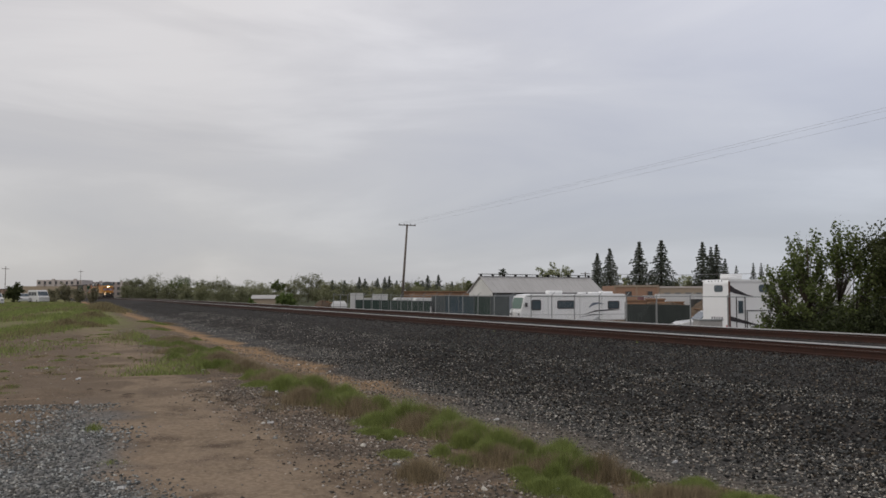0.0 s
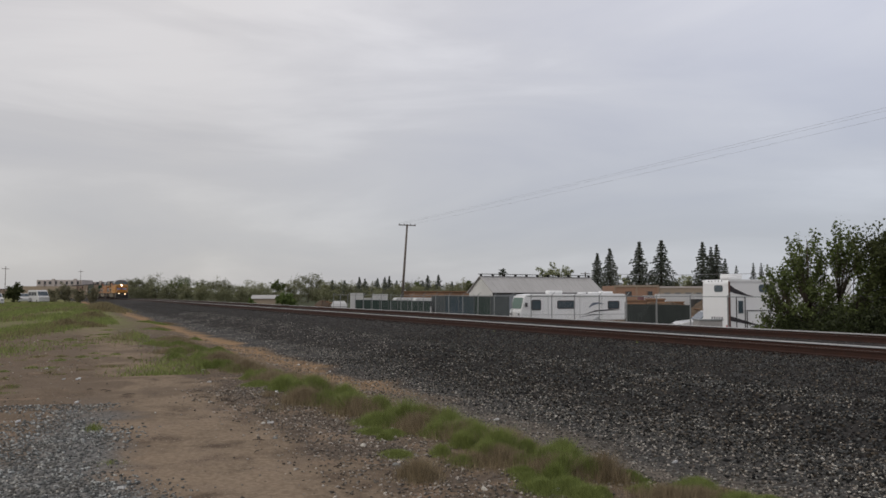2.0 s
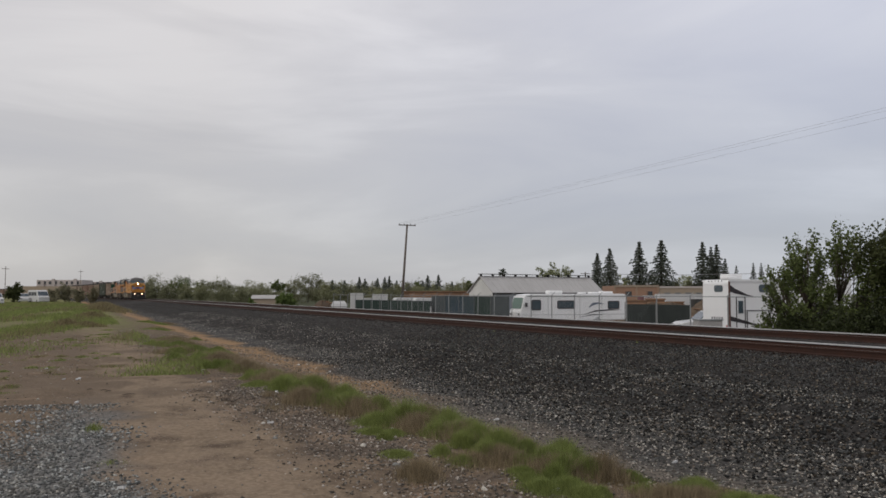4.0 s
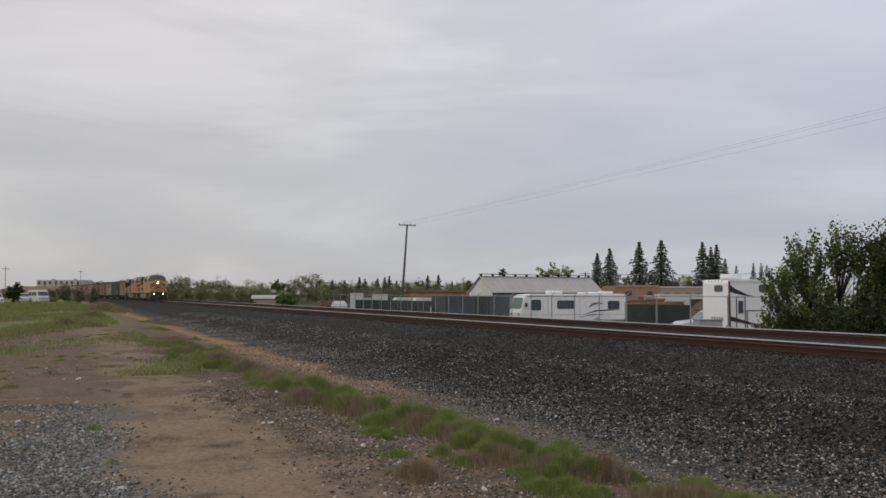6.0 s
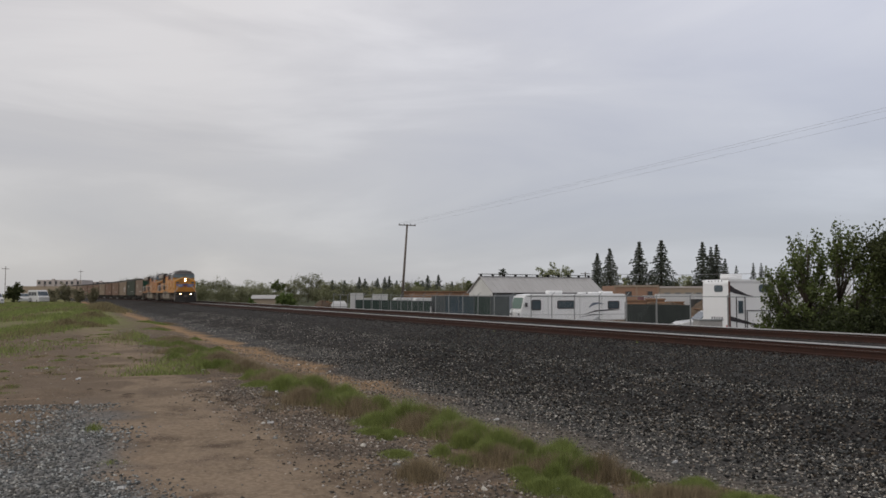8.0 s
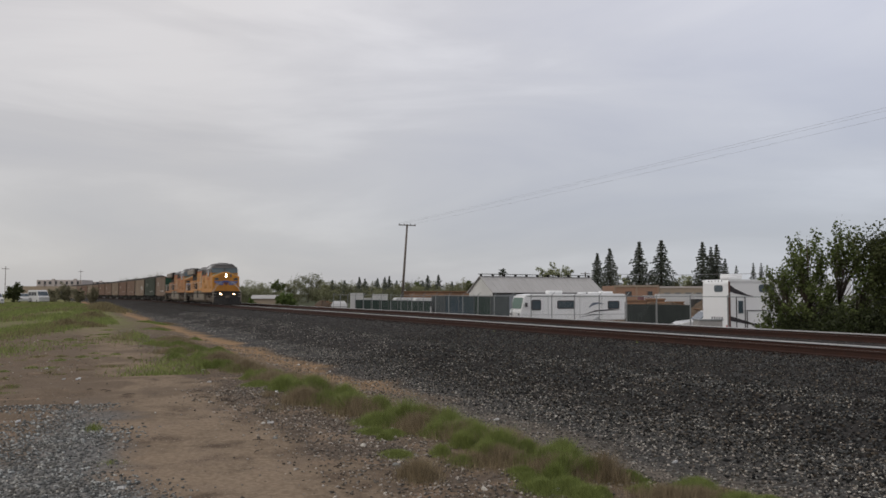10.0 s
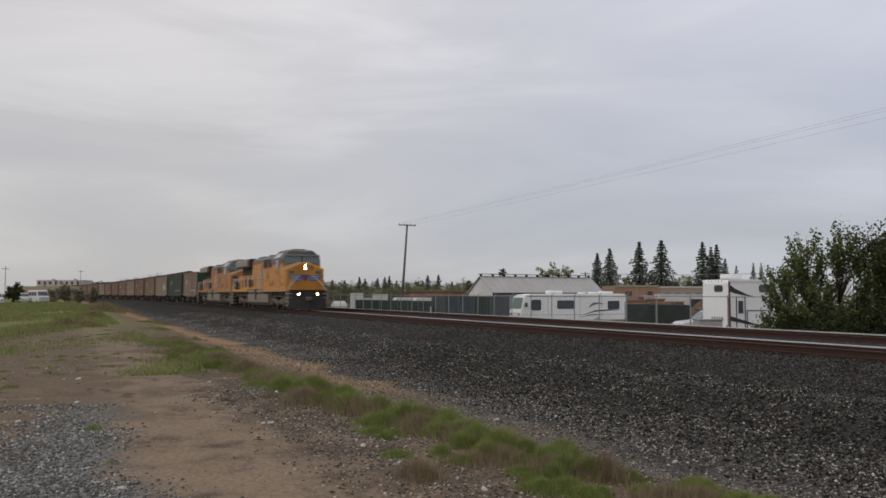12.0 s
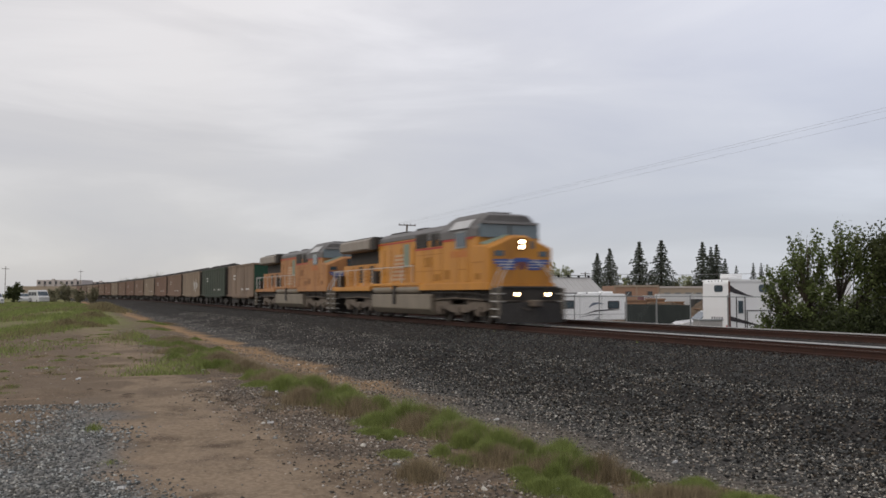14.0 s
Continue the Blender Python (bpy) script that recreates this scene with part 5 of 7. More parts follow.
def build_motorhome():
    t = thing("motorhome", pose(-67.4, 45.3, YARD, 0, 0, -96.0), "white class-A motorhome with dark windows and grey swoosh stripes", "motorhome")
    L, W = 11.4, 2.5
    h = L / 2
    side = [(-h, 0.55), (-h, 2.86), (-h + 0.15, 2.98), (h - 1.6, 2.98), (h - 0.75, 2.9), (h - 0.42, 2.7), (h - 0.12, 1.5), (h, 1.3), (h + 0.02, 0.6), (h - 0.3, 0.45), (-h + 0.2, 0.45)]
    part("body", Shape().prism(side, -W / 2, W / 2, "y"), M_RVWHITE, t, bevel=0.05)
    part("windshield", Shape().add([(h - 0.10, -1.12, 1.58), (h - 0.10, 1.12, 1.58), (h - 0.38, 1.08, 2.62), (h - 0.38, -1.08, 2.62), (h - 0.16, -1.12, 1.58), (h - 0.16, 1.12, 1.58), (h - 0.44, 1.08, 2.62), (h - 0.44, -1.08, 2.62)], [(0, 1, 2, 3), (7, 6, 5, 4), (0, 4, 5, 1), (2, 6, 7, 3), (1, 5, 6, 2), (0, 3, 7, 4)]), mat("pale_green_glass", (0.09, 0.17, 0.12), (0.07, 0.13, 0.1), rough=0.08), t, "pale green reflective windshield")
    y = W / 2
    for x0, x1, z0, z1 in ((h - 2.15, h - 1.15, 1.42, 2.42), (h - 5.75, h - 3.85, 1.55, 2.35), (-h + 0.75, -h + 2.05, 1.5, 2.3)):
        fr = part("window", Shape().prism([(x0 + 0.1, z0), (x1 - 0.1, z0), (x1, z0 + 0.1), (x1, z1 - 0.1), (x1 - 0.1, z1), (x0 + 0.1, z1), (x0, z1 - 0.1), (x0, z0 + 0.1)], y - 0.01, y + 0.03, "y"), M_RVDARK, t, "dark framed window")
        part("pane", Shape().box(x0 + 0.1, x1 - 0.1, y + 0.03, y + 0.036, z0 + 0.1, z1 - 0.1), M_GLASS, fr)
    sw = Shape()
    def swoosh(pts, th):
        up = [(x, z + w) for (x, z), w in zip(pts, th)]
        sw.prism(pts + up[::-1], y - 0.005, y + 0.012, "y")
    swoosh([(h - 6.6, 0.95), (h - 8.0, 1.25), (h - 9.4, 1.35), (h - 10.8, 1.4)], [0.02, 0.14, 0.12, 0.02])
    swoosh([(h - 6.2, 0.72), (h - 7.6, 0.9), (h - 8.8, 0.95)], [0.02, 0.08, 0.02])
    part("swoosh_stripe", sw, M_RVDARK, t, "dark grey swoosh stripes")
    sw = Shape()
    swoosh([(h - 7.3, 1.62), (h - 7.7, 1.86), (h - 8.3, 2.0), (h - 9.0, 1.98)], [0.14, 0.26, 0.16, 0.02])
    part("swoosh_mark", sw, M_RVGREY, t, "blue-grey swoosh")
    seam = Shape()
    for x in (h - 2.9, h - 6.3, h - 8.7):
        seam.box(x - 0.015, x + 0.015, y, y + 0.008, 0.6, 2.9)
    seam.box(-h + 0.1, h - 0.8, y, y + 0.03, 2.72, 2.78).box(-h + 0.1, h - 0.3, y, y + 0.01, 0.98, 1.01)
    part("panel_seams", seam, M_GALV, t)
    for x0, x1, z1 in ((h - 4.9, h - 3.4, 3.3), (h - 7.5, h - 6.8, 3.14), (-h + 2.6, -h + 3.4, 3.16), (-h + 0.9, -h + 2.2, 3.22)):
        part("roof_unit", Shape().box(x0, x1, -0.45, 0.45, 2.97, z1), M_RVWHITE, t, "white rooftop air conditioner", bevel=0.1)
    part("bumper", Shape().box(h - 0.1, h + 0.12, -1.15, 1.15, 0.5, 0.8), M_GALV, t, bevel=0.04)
    for s in (-1, 1):
        part("headlamp", Shape().box(h - 0.02, h + 0.04, s * 0.9 - 0.16, s * 0.9 + 0.16, 0.95, 1.15), M_GALV, t)
        wheel_part(t, h - 2.3, s * 1.12, 0.48)
        wheel_part(t, -h + 3.2, s * 1.12, 0.48)
    part("mirror", Shape().box(h - 0.6, h - 0.42, y + 0.12, y + 0.32, 1.75, 2.15).cyl((h - 0.5, y, 2.1), (h - 0.5, y + 0.2, 2.1), 0.02, 6), M_RVDARK, t)


def build_trailer():
    t = thing("fifth_wheel_trailer", pose(-34.79, 34.13, YARD, 0, 0, 82.6), "tall white fifth-wheel camper trailer with dark swooshes", "trailer")
    L, W = 8.6, 2.45
    part("body", Shape().prism([(0.0, 0.62), (-0.03, 2.2), (0.0, 3.62), (0.16, 3.8), (L - 0.3, 3.8), (L, 3.6), (L, 1.6), (L - 2.2, 1.55), (L - 2.3, 0.62)], 0, W, "y"), M_RVWHITE, t, bevel=0.05)
    part("roof_edge", Shape().box(0.0, L, -0.04, 0.03, 3.68, 3.8).box(0.0, L, W - 0.03, W + 0.04, 3.68, 3.8), M_RVWHITE, t)
    part("rear_window", Shape().prism([(0.62, 3.1), (1.22, 3.1), (1.3, 3.18), (1.3, 3.4), (1.22, 3.48), (0.62, 3.48), (0.54, 3.4), (0.54, 3.18)], -0.035, 0.01, "x"), M_GLASS, t, "small dark rounded window")
    bars = Shape()
    for k, w in enumerate((0.14, 0.14, 0.14, 0.14, 0.16)):
        bars.box(-0.035, -0.01, 1.6 - 0.22 * k - w, 1.6 - 0.22 * k, 1.48, 1.68)
    part("badge_bars", bars, mat("badge_grey", (0.3, 0.3, 0.32), rough=0.5), t, "grey badge bars")
    part("side_window", Shape().prism([(2.1, 3.08), (2.95, 3.08), (3.05, 3.18), (3.05, 3.42), (2.95, 3.52), (2.1, 3.52), (2.0, 3.42), (2.0, 3.18)], -0.03, 0.01, "y"), M_GLASS, t, "dark rounded side window")
    clear = Shape()
    for k in range(5):
        clear.cyl((-0.02, 0.6 + 0.3 * k, 3.72), (-0.06, 0.6 + 0.3 * k, 3.72), 0.03, 8)
    part("clearance_lamps", clear, M_RVDARK, t)
    for yy in (0.22, W - 0.22):
        part("tail_lamp", Shape().box(-0.03, 0.01, yy - 0.06, yy + 0.06, 1.0, 1.22), M_RED, t)
    part("corner_trim", Shape().box(-0.02, 0.06, -0.03, 0.05, 0.62, 3.7), mat("trim_brown", (0.12, 0.06, 0.045), rough=0.5), t, "brown corner trim")
    sw = Shape()
    for pts in ([(0.05, 3.5), (0.4, 3.28), (1.2, 2.95), (1.75, 2.82), (1.1, 2.88), (0.35, 3.02), (0.05, 3.12)], [(0.05, 1.75), (0.95, 1.5), (2.2, 1.16), (1.1, 1.3), (0.05, 1.48)], [(0.05, 1.15), (0.8, 1.0), (0.8, 0.9), (0.05, 0.9)]):
        sw.prism(pts, -0.012, 0.004, "y")
    part("swoosh_stripe", sw, M_RVDARK, t, "dark brown and black swooshes")
    part("lower_skirt", Shape().box(1.05, L - 2.4, -0.014, 0.0, 0.62, 0.98), M_RVDARK, t, "black lower skirt")
    d = part("door", Shape().box(0.44, 0.48, -0.03, 0, 0.85, 2.85).box(1.02, 1.06, -0.03, 0, 0.85, 2.85).box(0.44, 1.06, -0.03, 0, 2.81, 2.85), M_DARKTRIM, t, "dark-framed entry door")
    part("door_window", Shape().box(0.6, 0.9, -0.035, 0.0, 1.9, 2.6), M_GLASS, d)
    part("hatch_frame", Shape().box(1.15, 1.19, -0.03, 0, 0.95, 2.05).box(2.7, 2.74, -0.03, 0, 0.95, 2.05).box(1.15, 2.74, -0.03, 0, 2.03, 2.07), M_DARKTRIM, t)
    part("roof_unit", Shape().box(0.6, 1.5, 0.75, 1.65, 3.8, 4.12), M_RVWHITE, t, "white rooftop air conditioner", bevel=0.05)
    part("roof_unit", Shape().box(0.1, 0.7, 0.2, 0.9, 3.8, 3.98), M_RVWHITE, t, bevel=0.05)
    for s in (0.12, W - 0.12):
        for x in (3.3, 4.3):
            wheel_part(t, x, s, 0.4)
    part("frame", Shape().box(0.0, L - 2.2, 0.3, W - 0.3, 0.45, 0.64), M_BLACK, t)


def pickup(label, m):
    t = thing("pickup_truck", m, label, "pickup truck", "parked pickups")
    prof = [(-2.7, 0.5), (-2.7, 1.25), (-0.7, 1.28), (-0.55, 1.82), (-0.3, 1.9), (0.65, 1.88), (1.35, 1.3), (2.4, 1.18), (2.65, 1.0), (2.68, 0.5)]
    part("body", Shape().prism(prof, -0.95, 0.95, "y"), M_CARPAINT, t, bevel=0.06)
    part("windshield", Shape().add([(0.76, -0.82, 1.84), (0.76, 0.82, 1.84), (1.34, 0.86, 1.36), (1.34, -0.86, 1.36), (0.72, -0.82, 1.8), (0.72, 0.82, 1.8), (1.3, 0.86, 1.32), (1.3, -0.86, 1.32)], [(0, 1, 2, 3), (7, 6, 5, 4), (0, 4, 5, 1), (2, 6, 7, 3), (1, 5, 6, 2), (0, 3, 7, 4)]), M_GLASS, t)
    for s in (-1, 1):
        a, b = sorted((s * 0.945, s * 0.965))
        part("side_window", Shape().prism([(-0.4, 1.34), (0.95, 1.34), (0.6, 1.78), (-0.32, 1.8)], a, b, "y"), M_GLASS, t)
        part("headlamp", Shape().box(2.6, 2.69, s * 0.7 - 0.16, s * 0.7 + 0.16, 0.85, 1.05), M_GALV, t)
        wheel_part(t, 1.7, s * 0.85, 0.38)
        wheel_part(t, -1.6, s * 0.85, 0.38)


def build_pickup():
    pickup("white pickup truck parked beside the trailer", pose(-40.9, 38.9, YARD, 0, 0, -112))
    b = thing("storage_box", pose(-33.1, 30.95, YARD, 0, 0, 70), "pale grey metal storage box by the fence", "box")
    part("body", Shape().box(-0.64, 0.64, -0.4, 0.4, 0, 1.6), mat("box_grey", (0.36, 0.35, 0.34), (0.3, 0.29, 0.28), rough=0.6), b, bevel=0.03)
    part("lid", Shape().box(-0.67, 0.67, -0.43, 0.43, 1.6, 1.66), M_GALV, b)


def build_metal_building():
    # origin at the near corner, x along the long wall, y across the gable
    t = thing("metal_building", pose(-96.75, 53.07, YARD, 0, 0, 98.13), "long white metal building with a grey ridged roof", "building")
    L, W, H, P = 20.0, 5.6, 3.25, 5.35
    part("wall", Shape().prism([(0, 0), (0, H), (W / 2, P - 0.06), (W, H), (W, 0)], 0, L), M_WALLW, t)
    corr = Shape()
    for k in range(40):
        corr.box(k * 0.5 + 0.1, k * 0.5 + 0.2, -0.03, 0.0, 0, H - 0.1)
    # thin sheet darkens the long wall: the eave's shade is put into its colour
    part("wall_cladding", Shape().box(0.0, L, -0.012, -0.002, 0, H - 0.1), mat("wall_bluegrey_shade", (0.3, 0.33, 0.37), (0.25, 0.28, 0.31), scale=0.6, rough=0.6), t, "blue-grey long wall, tone darkened for the eave's shade")
    part("wall_ribs", corr, M_GALV, t)
    for s in (0, 1):
        y0, y1 = (-0.25, W / 2) if s == 0 else (W + 0.25, W / 2)
        z0 = H - 0.2
        rf = part("roof", Shape().add([(-0.3, y0, z0), (L + 0.3, y0, z0), (L + 0.3, y1, P), (-0.3, y1, P), (-0.3, y0, z0 + 0.08), (L + 0.3, y0, z0 + 0.08), (L + 0.3, y1, P + 0.08), (-0.3, y1, P + 0.08)], [(0, 1, 2, 3), (7, 6, 5, 4), (0, 4, 5, 1), (2, 6, 7, 3), (1, 5, 6, 2), (0, 3, 7, 4)]), M_ROOFM, t, "grey corrugated metal roof")
        rb = Shape()
        for k in range(21):
            x = k * L / 20
            rb.add([(x - 0.04, y0, z0 + 0.08), (x + 0.04, y0, z0 + 0.08), (x + 0.04, y1, P + 0.08), (x - 0.04, y1, P + 0.08), (x, y0, z0 + 0.13), (x, y1, P + 0.13)], [(0, 4, 5, 3), (4, 1, 2, 5), (0, 1, 4), (3, 5, 2)])
        part("roof_ribs", rb, M_ROOFM, rf)
    part("eave_trim", Shape().box(-0.3, L + 0.3, -0.3, -0.22, H - 0.32, H - 0.12), M_DARKTRIM, t)
    part("ridge_vent", Shape().box(-0.3, L + 0.2, W / 2 - 0.3, W / 2 + 0.3, P + 0.3, P + 0.38), M_DARKTRIM, t, "dark raised ridge vent")
    for k in range(11):
        part("vent_post", Shape().box(k * L / 10 - 0.06, k * L / 10 + 0.06, W / 2 - 0.2, W / 2 + 0.2, P + 0.0, P + 0.3), M_DARKTRIM, t)
    part("corner_trim", Shape().box(-0.06, 0.08, -0.06, 0.06, 0, H), M_DARKTRIM, t)
    for k in range(4):
        part("window", Shape().box(7 + k * 3.2, 9.2 + k * 3.2, -0.05, 0.01, 1.9, 2.85), M_FARWIN, t, "dark shaded window")


def block(name, x0y0, x1y1, depth, z0, z1, material, label, category, extra=None, group=""):
    """A long low building or box between two points of its front foot line."""
    a, b = Vector((*x0y0, 0)), Vector((*x1y1, 0))
    d = b - a
    t = thing(name, pose(a.x, a.y, z0, 0, 0, math.degrees(math.atan2(d.y, d.x))), label, category, group)
    part("wall" if category == "building" else "body", Shape().box(0, d.length, 0, depth, 0, z1 - z0), material, t, bevel=0.02)
    if extra:
        extra(t, d.length, z1 - z0)
    return t


def build_yard():
    def brick_extra(t, L, H):
        part("parapet", Shape().box(-0.1, L + 0.1, -0.12, 0.3, H - 0.25, H + 0.1), M_TANWALL, t, "tan parapet")
        for k in range(0, 9, 4):
            part("pilaster", Shape().box(k * L / 8 - 0.2, k * L / 8 + 0.2, -0.1, 0.0, 0, H - 0.25), M_BRICKPIER, t)
        for k in range(8):
            x = (k + 0.5) * L / 8
            part("opening" if k in (2, 6) else "infill_panel", Shape().box(x - 0.6, x + 0.6, -0.06, 0.0, 2.5, 3.4), M_FARWIN if k in (2, 6) else M_BRICK, t)
        for k in range(3):
            part("roof_unit", Shape().box(1.2 + k * 2.4, 1.6 + k * 2.4, 1, 1.4, H, H + 0.55), M_GALV, t)
    block("brick_building", (-122.39, 92.44), (-119.0, 99.63), 12, YARD, 3.35, M_BRICK, "low orange-brick building with a tan parapet", "building", brick_extra)

    def tan_extra(t, L, H):
        part("parapet", Shape().box(-0.05, L + 0.1, -0.1, 0.3, H - 0.3, H + 0.05), M_APART, t, "pale parapet")
        for k in range(4):
            w = part("window", Shape().box(0.8 + k * 1.9, 1.9 + k * 1.9, -0.06, 0.0, 2.3, 3.2), M_GALV, t)
            part("pane", Shape().box(0.88 + k * 1.9, 1.82 + k * 1.9, -0.075, -0.06, 2.38, 3.12), M_FARWIN, w)
    block("tan_building", (-118.9, 99.9), (-115.47, 107.12), 10, YARD, 3.2, M_TANWALL, "low dull tan building with small dark windows", "building", tan_extra)

    def trailer_extra(t, L, H):
        for k in range(9):
            part("side_rib", Shape().box(0.2 + k * L / 9, 0.28 + k * L / 9, -0.04, 0, 0.3, H - 0.1), M_WHITEBOX, t)
        part("roof_rail", Shape().box(-0.05, L + 0.05, -0.06, 0.06, H - 0.05, H + 0.05), M_WHITEBOX, t)
    block("box_trailer", (-79.31, 66.64), (-77.04, 71.44), 2.5, YARD, 1.83, M_WHITEBOX, "long white box trailer parked in the yard", "trailer", trailer_extra)
    for n, (a, b, z) in enumerate([((-77.04, 59.77), (-76.1, 61.9), 1.15), ((-76.0, 62.0), (-75.1, 63.8), 1.35), ((-75.0, 64.0), (-74.2, 65.8), 0.95), ((-78.6, 57.4), (-77.4, 59.5), 1.0)]):
        def planks(t, L, H):
            for k in range(6):
                part("board", Shape().box(-0.1, L + 0.1, -0.12, -0.02, 0.25 + k * H / 6, 0.25 + k * H / 6 + 0.14), M_LUMBER, t)
        block("lumber_stack", a, b, 1.4, YARD, z, M_LUMBER, "stack of orange-brown lumber in the yard", "lumber stack", planks, "lumber stacks")
    block("red_container", (-82.3, 66.4), (-81.6, 68.0), 2.4, YARD, 1.6, M_DULLRED, "dark red steel container in the yard", "container", trailer_extra)
    block("parked_van", (-75.2, 68.3), (-74.2, 70.4), 1.8, YARD, 1.25, M_DARKTRIM, "dark parked vehicle among the lumber", "van", lambda t, L, H: part("window", Shape().box(0.3, L - 0.3, -0.03, 0, H - 0.7, H - 0.2), M_FARWIN, t))
    for a, b, z, lab in [((-138.1, 47.0), (-137.36, 49.12), 1.95, "white box truck body behind the fence"), ((-137.3, 49.2), (-136.8, 50.55), 1.1, "low white trailer behind the fence"), ((-136.75, 50.65), (-135.9, 53.2), 1.75, "white utility truck body behind the fence")]:
        block("white_truck", a, b, 2.2, YARD, z, M_WHITEBOX, lab, "truck", trailer_extra, "white trucks behind the fence")
    # heaps of earth and brush
    def mound(label, m, rx, ry, h, seed):
        rnd = random.Random(seed)
        t = thing("dirt_mound", m, label, "mound", "heaps in the yard")
        rings = []
        for q, z in ((1.0, -0.05), (0.92, 0.2), (0.75, 0.52), (0.5, 0.8), (0.2, 1.0)):
            rings.append([(rx * q * math.cos(a) * rnd.uniform(0.88, 1.12), ry * q * math.sin(a) * rnd.uniform(0.88, 1.12), h * z * rnd.uniform(0.85, 1.1)) for a in [2 * math.pi * i / 22 for i in range(22)]])
        part("heap", Shape().loft(rings), M_EARTH, t)
        for k in range(26):
            a, q = rnd.uniform(0, 6.28), rnd.uniform(0.1, 0.85)
            x, y, z = rx * q * math.cos(a), ry * q * math.sin(a), h * (1.02 - q * 0.95)
            b, ln = rnd.uniform(0, 6.28), rnd.uniform(0.4, 1.1)
            part("board", Shape().tube([(x - math.cos(b) * ln, y - math.sin(b) * ln, z - 0.05), (x + math.cos(b) * ln, y + math.sin(b) * ln, z + rnd.uniform(0.0, 0.25))], 0.07, 4), M_LUMBER, t)
        return t
    mound("brown heap of earth and brush in the yard", pose(-112.0, 34.2, YARD, 0, 0, 105), 2.6, 1.3, 1.95, 4)
    mound("long brown heap of earth and scrap timber behind the fence", pose(-68.6, 58.0, YARD, 0, 0, 50), 5.3, 2.2, 1.95, 8)
    mound("brown heap of earth and scrap timber behind the fence", pose(-64.5, 60.5, YARD, 0, 0, 50), 2.8, 1.8, 2.3, 9)

    def roofed(t, L, H):
        part("roof", Shape().prism([(-0.3, H - 0.1), (1.6, H + 0.7), (3.5, H - 0.1)], -0.2, L + 0.2), M_ROOFM, t, "pale pitched roof")
    block("shed", (-181.0, 38.83), (-178.09, 45.0), 3.2, YARD, 0.9, M_TANWALL, "low pale shed with a pitched roof", "building", roofed)
    block("tarped_load", (-106.06, 33.49), (-105.46, 35.4), 1.6, YARD, 0.55, M_WHITEBOX, "white tarpaulin covered pile in the yard", "tarp", lambda t, L, H: part("tarp", Shape().loft([[(-0.1, -0.1, H - 0.3), (L + 0.1, -0.1, H - 0.3), (L + 0.1, 1.7, H - 0.3), (-0.1, 1.7, H - 0.3)], [(0.2, 0.3, H + 0.35), (L - 0.25, 0.3, H + 0.35), (L - 0.25, 1.2, H + 0.35), (0.2, 1.2, H + 0.35)]]), M_WHITEBOX, t))
    def racks(t, L, H):
        for k in range(12):
            part("board", Shape().box(k * L / 12, k * L / 12 + L / 13, -0.15, -0.02, H - 0.75, H - 0.1), M_LUMBER, t)
        part("roof_edge", Shape().box(-0.2, L + 0.2, -0.3, 2.2, H, H + 0.12), M_LUMBER, t)
    block("timber_shed", (-111.12, 46.07), (-106.82, 55.2), 2.2, YARD, 2.15, M_LUMBER, "open rust-brown timber storage shed", "building", racks)
    # far end of the lot
    def storeys(t, L, H):
        for f in range(3):
            for k in range(int(L / 3)):
                part("window", Shape().box(k * 3 + 0.7, k * 3 + 2.1, -0.08, 0.02, 1 + f * 3, 2.6 + f * 3), M_FARWIN, t)
        for k in range(int(L / 6)):
            part("bay", Shape().box(k * 6 + 2.6, k * 6 + 4.2, -0.7, 0, 0, H + (0.6 if k % 2 else -0.5)), M_APART, t)
    block("apartment_block", (-502.33, -9.72), (-491.75, 12.72), 14, 0, 9.4, M_APART, "far three-storey apartment block with dark windows", "building", storeys, "far apartment blocks")
    block("apartment_block", (-512.99, 14.79), (-502.22, 37.64), 14, 0, 8.6, mat("apartment_wall_warm", (0.4, 0.34, 0.31), (0.3, 0.26, 0.24), scale=0.08, rough=0.9), "far pale apartment block with a flat roof", "building", storeys, "far apartment blocks")
    block("warehouse", (-337.21, -11.1), (-328.39, 7.6), 15, 0, 4.6, M_TANWALL, "low tan warehouse with a dark loading bay", "building", lambda t, L, H: part("loading_bay", Shape().box(4, L - 4, -0.1, 0, 0, 2.6), M_FARWIN, t))
    def van(label, m, group):
        v = thing("white_van", m, label, "van", group)
        part("body", Shape().prism([(-2.4, 0.35), (-2.45, 2.3), (-2.25, 2.5), (1.3, 2.5), (1.75, 2.25), (2.15, 1.45), (2.7, 1.25), (2.75, 0.4)], -0.95, 0.95, "y"), M_CARPAINT, v, bevel=0.06)
        part("windshield", Shape().prism([(1.72, 2.24), (2.12, 1.5), (2.16, 1.5), (1.77, 2.24)], -0.85, 0.85, "y"), M_GLASS, v)
        for y in (-0.96, 0.96):
            for x0, x1 in ((-2.1, -0.9), (-0.75, 0.4), (0.55, 1.55)):
                part("side_window", Shape().box(x0, x1, y - 0.012, y + 0.012, 1.5, 2.15), M_FARWIN, v)
            for x in (-1.5, 1.7):
                wheel_part(v, x, y * 0.88, 0.36)
    van("white van parked at the end of the lot", pose(-168.0, -2.9, 0.05, 0, 0, 22), "parked vans")
    van("white van parked behind the green screened fence", pose(-95.0, 40.6, YARD, 0, 0, 80), "parked vans")
    van("white van parked close behind the screened fence", pose(-88.6, 40.6, YARD, 0, 0, 78), "parked vans")
    pickup("white pickup parked at the end of the lot", pose(-136.4, -8.2, 0.05, 0, 0, 12))
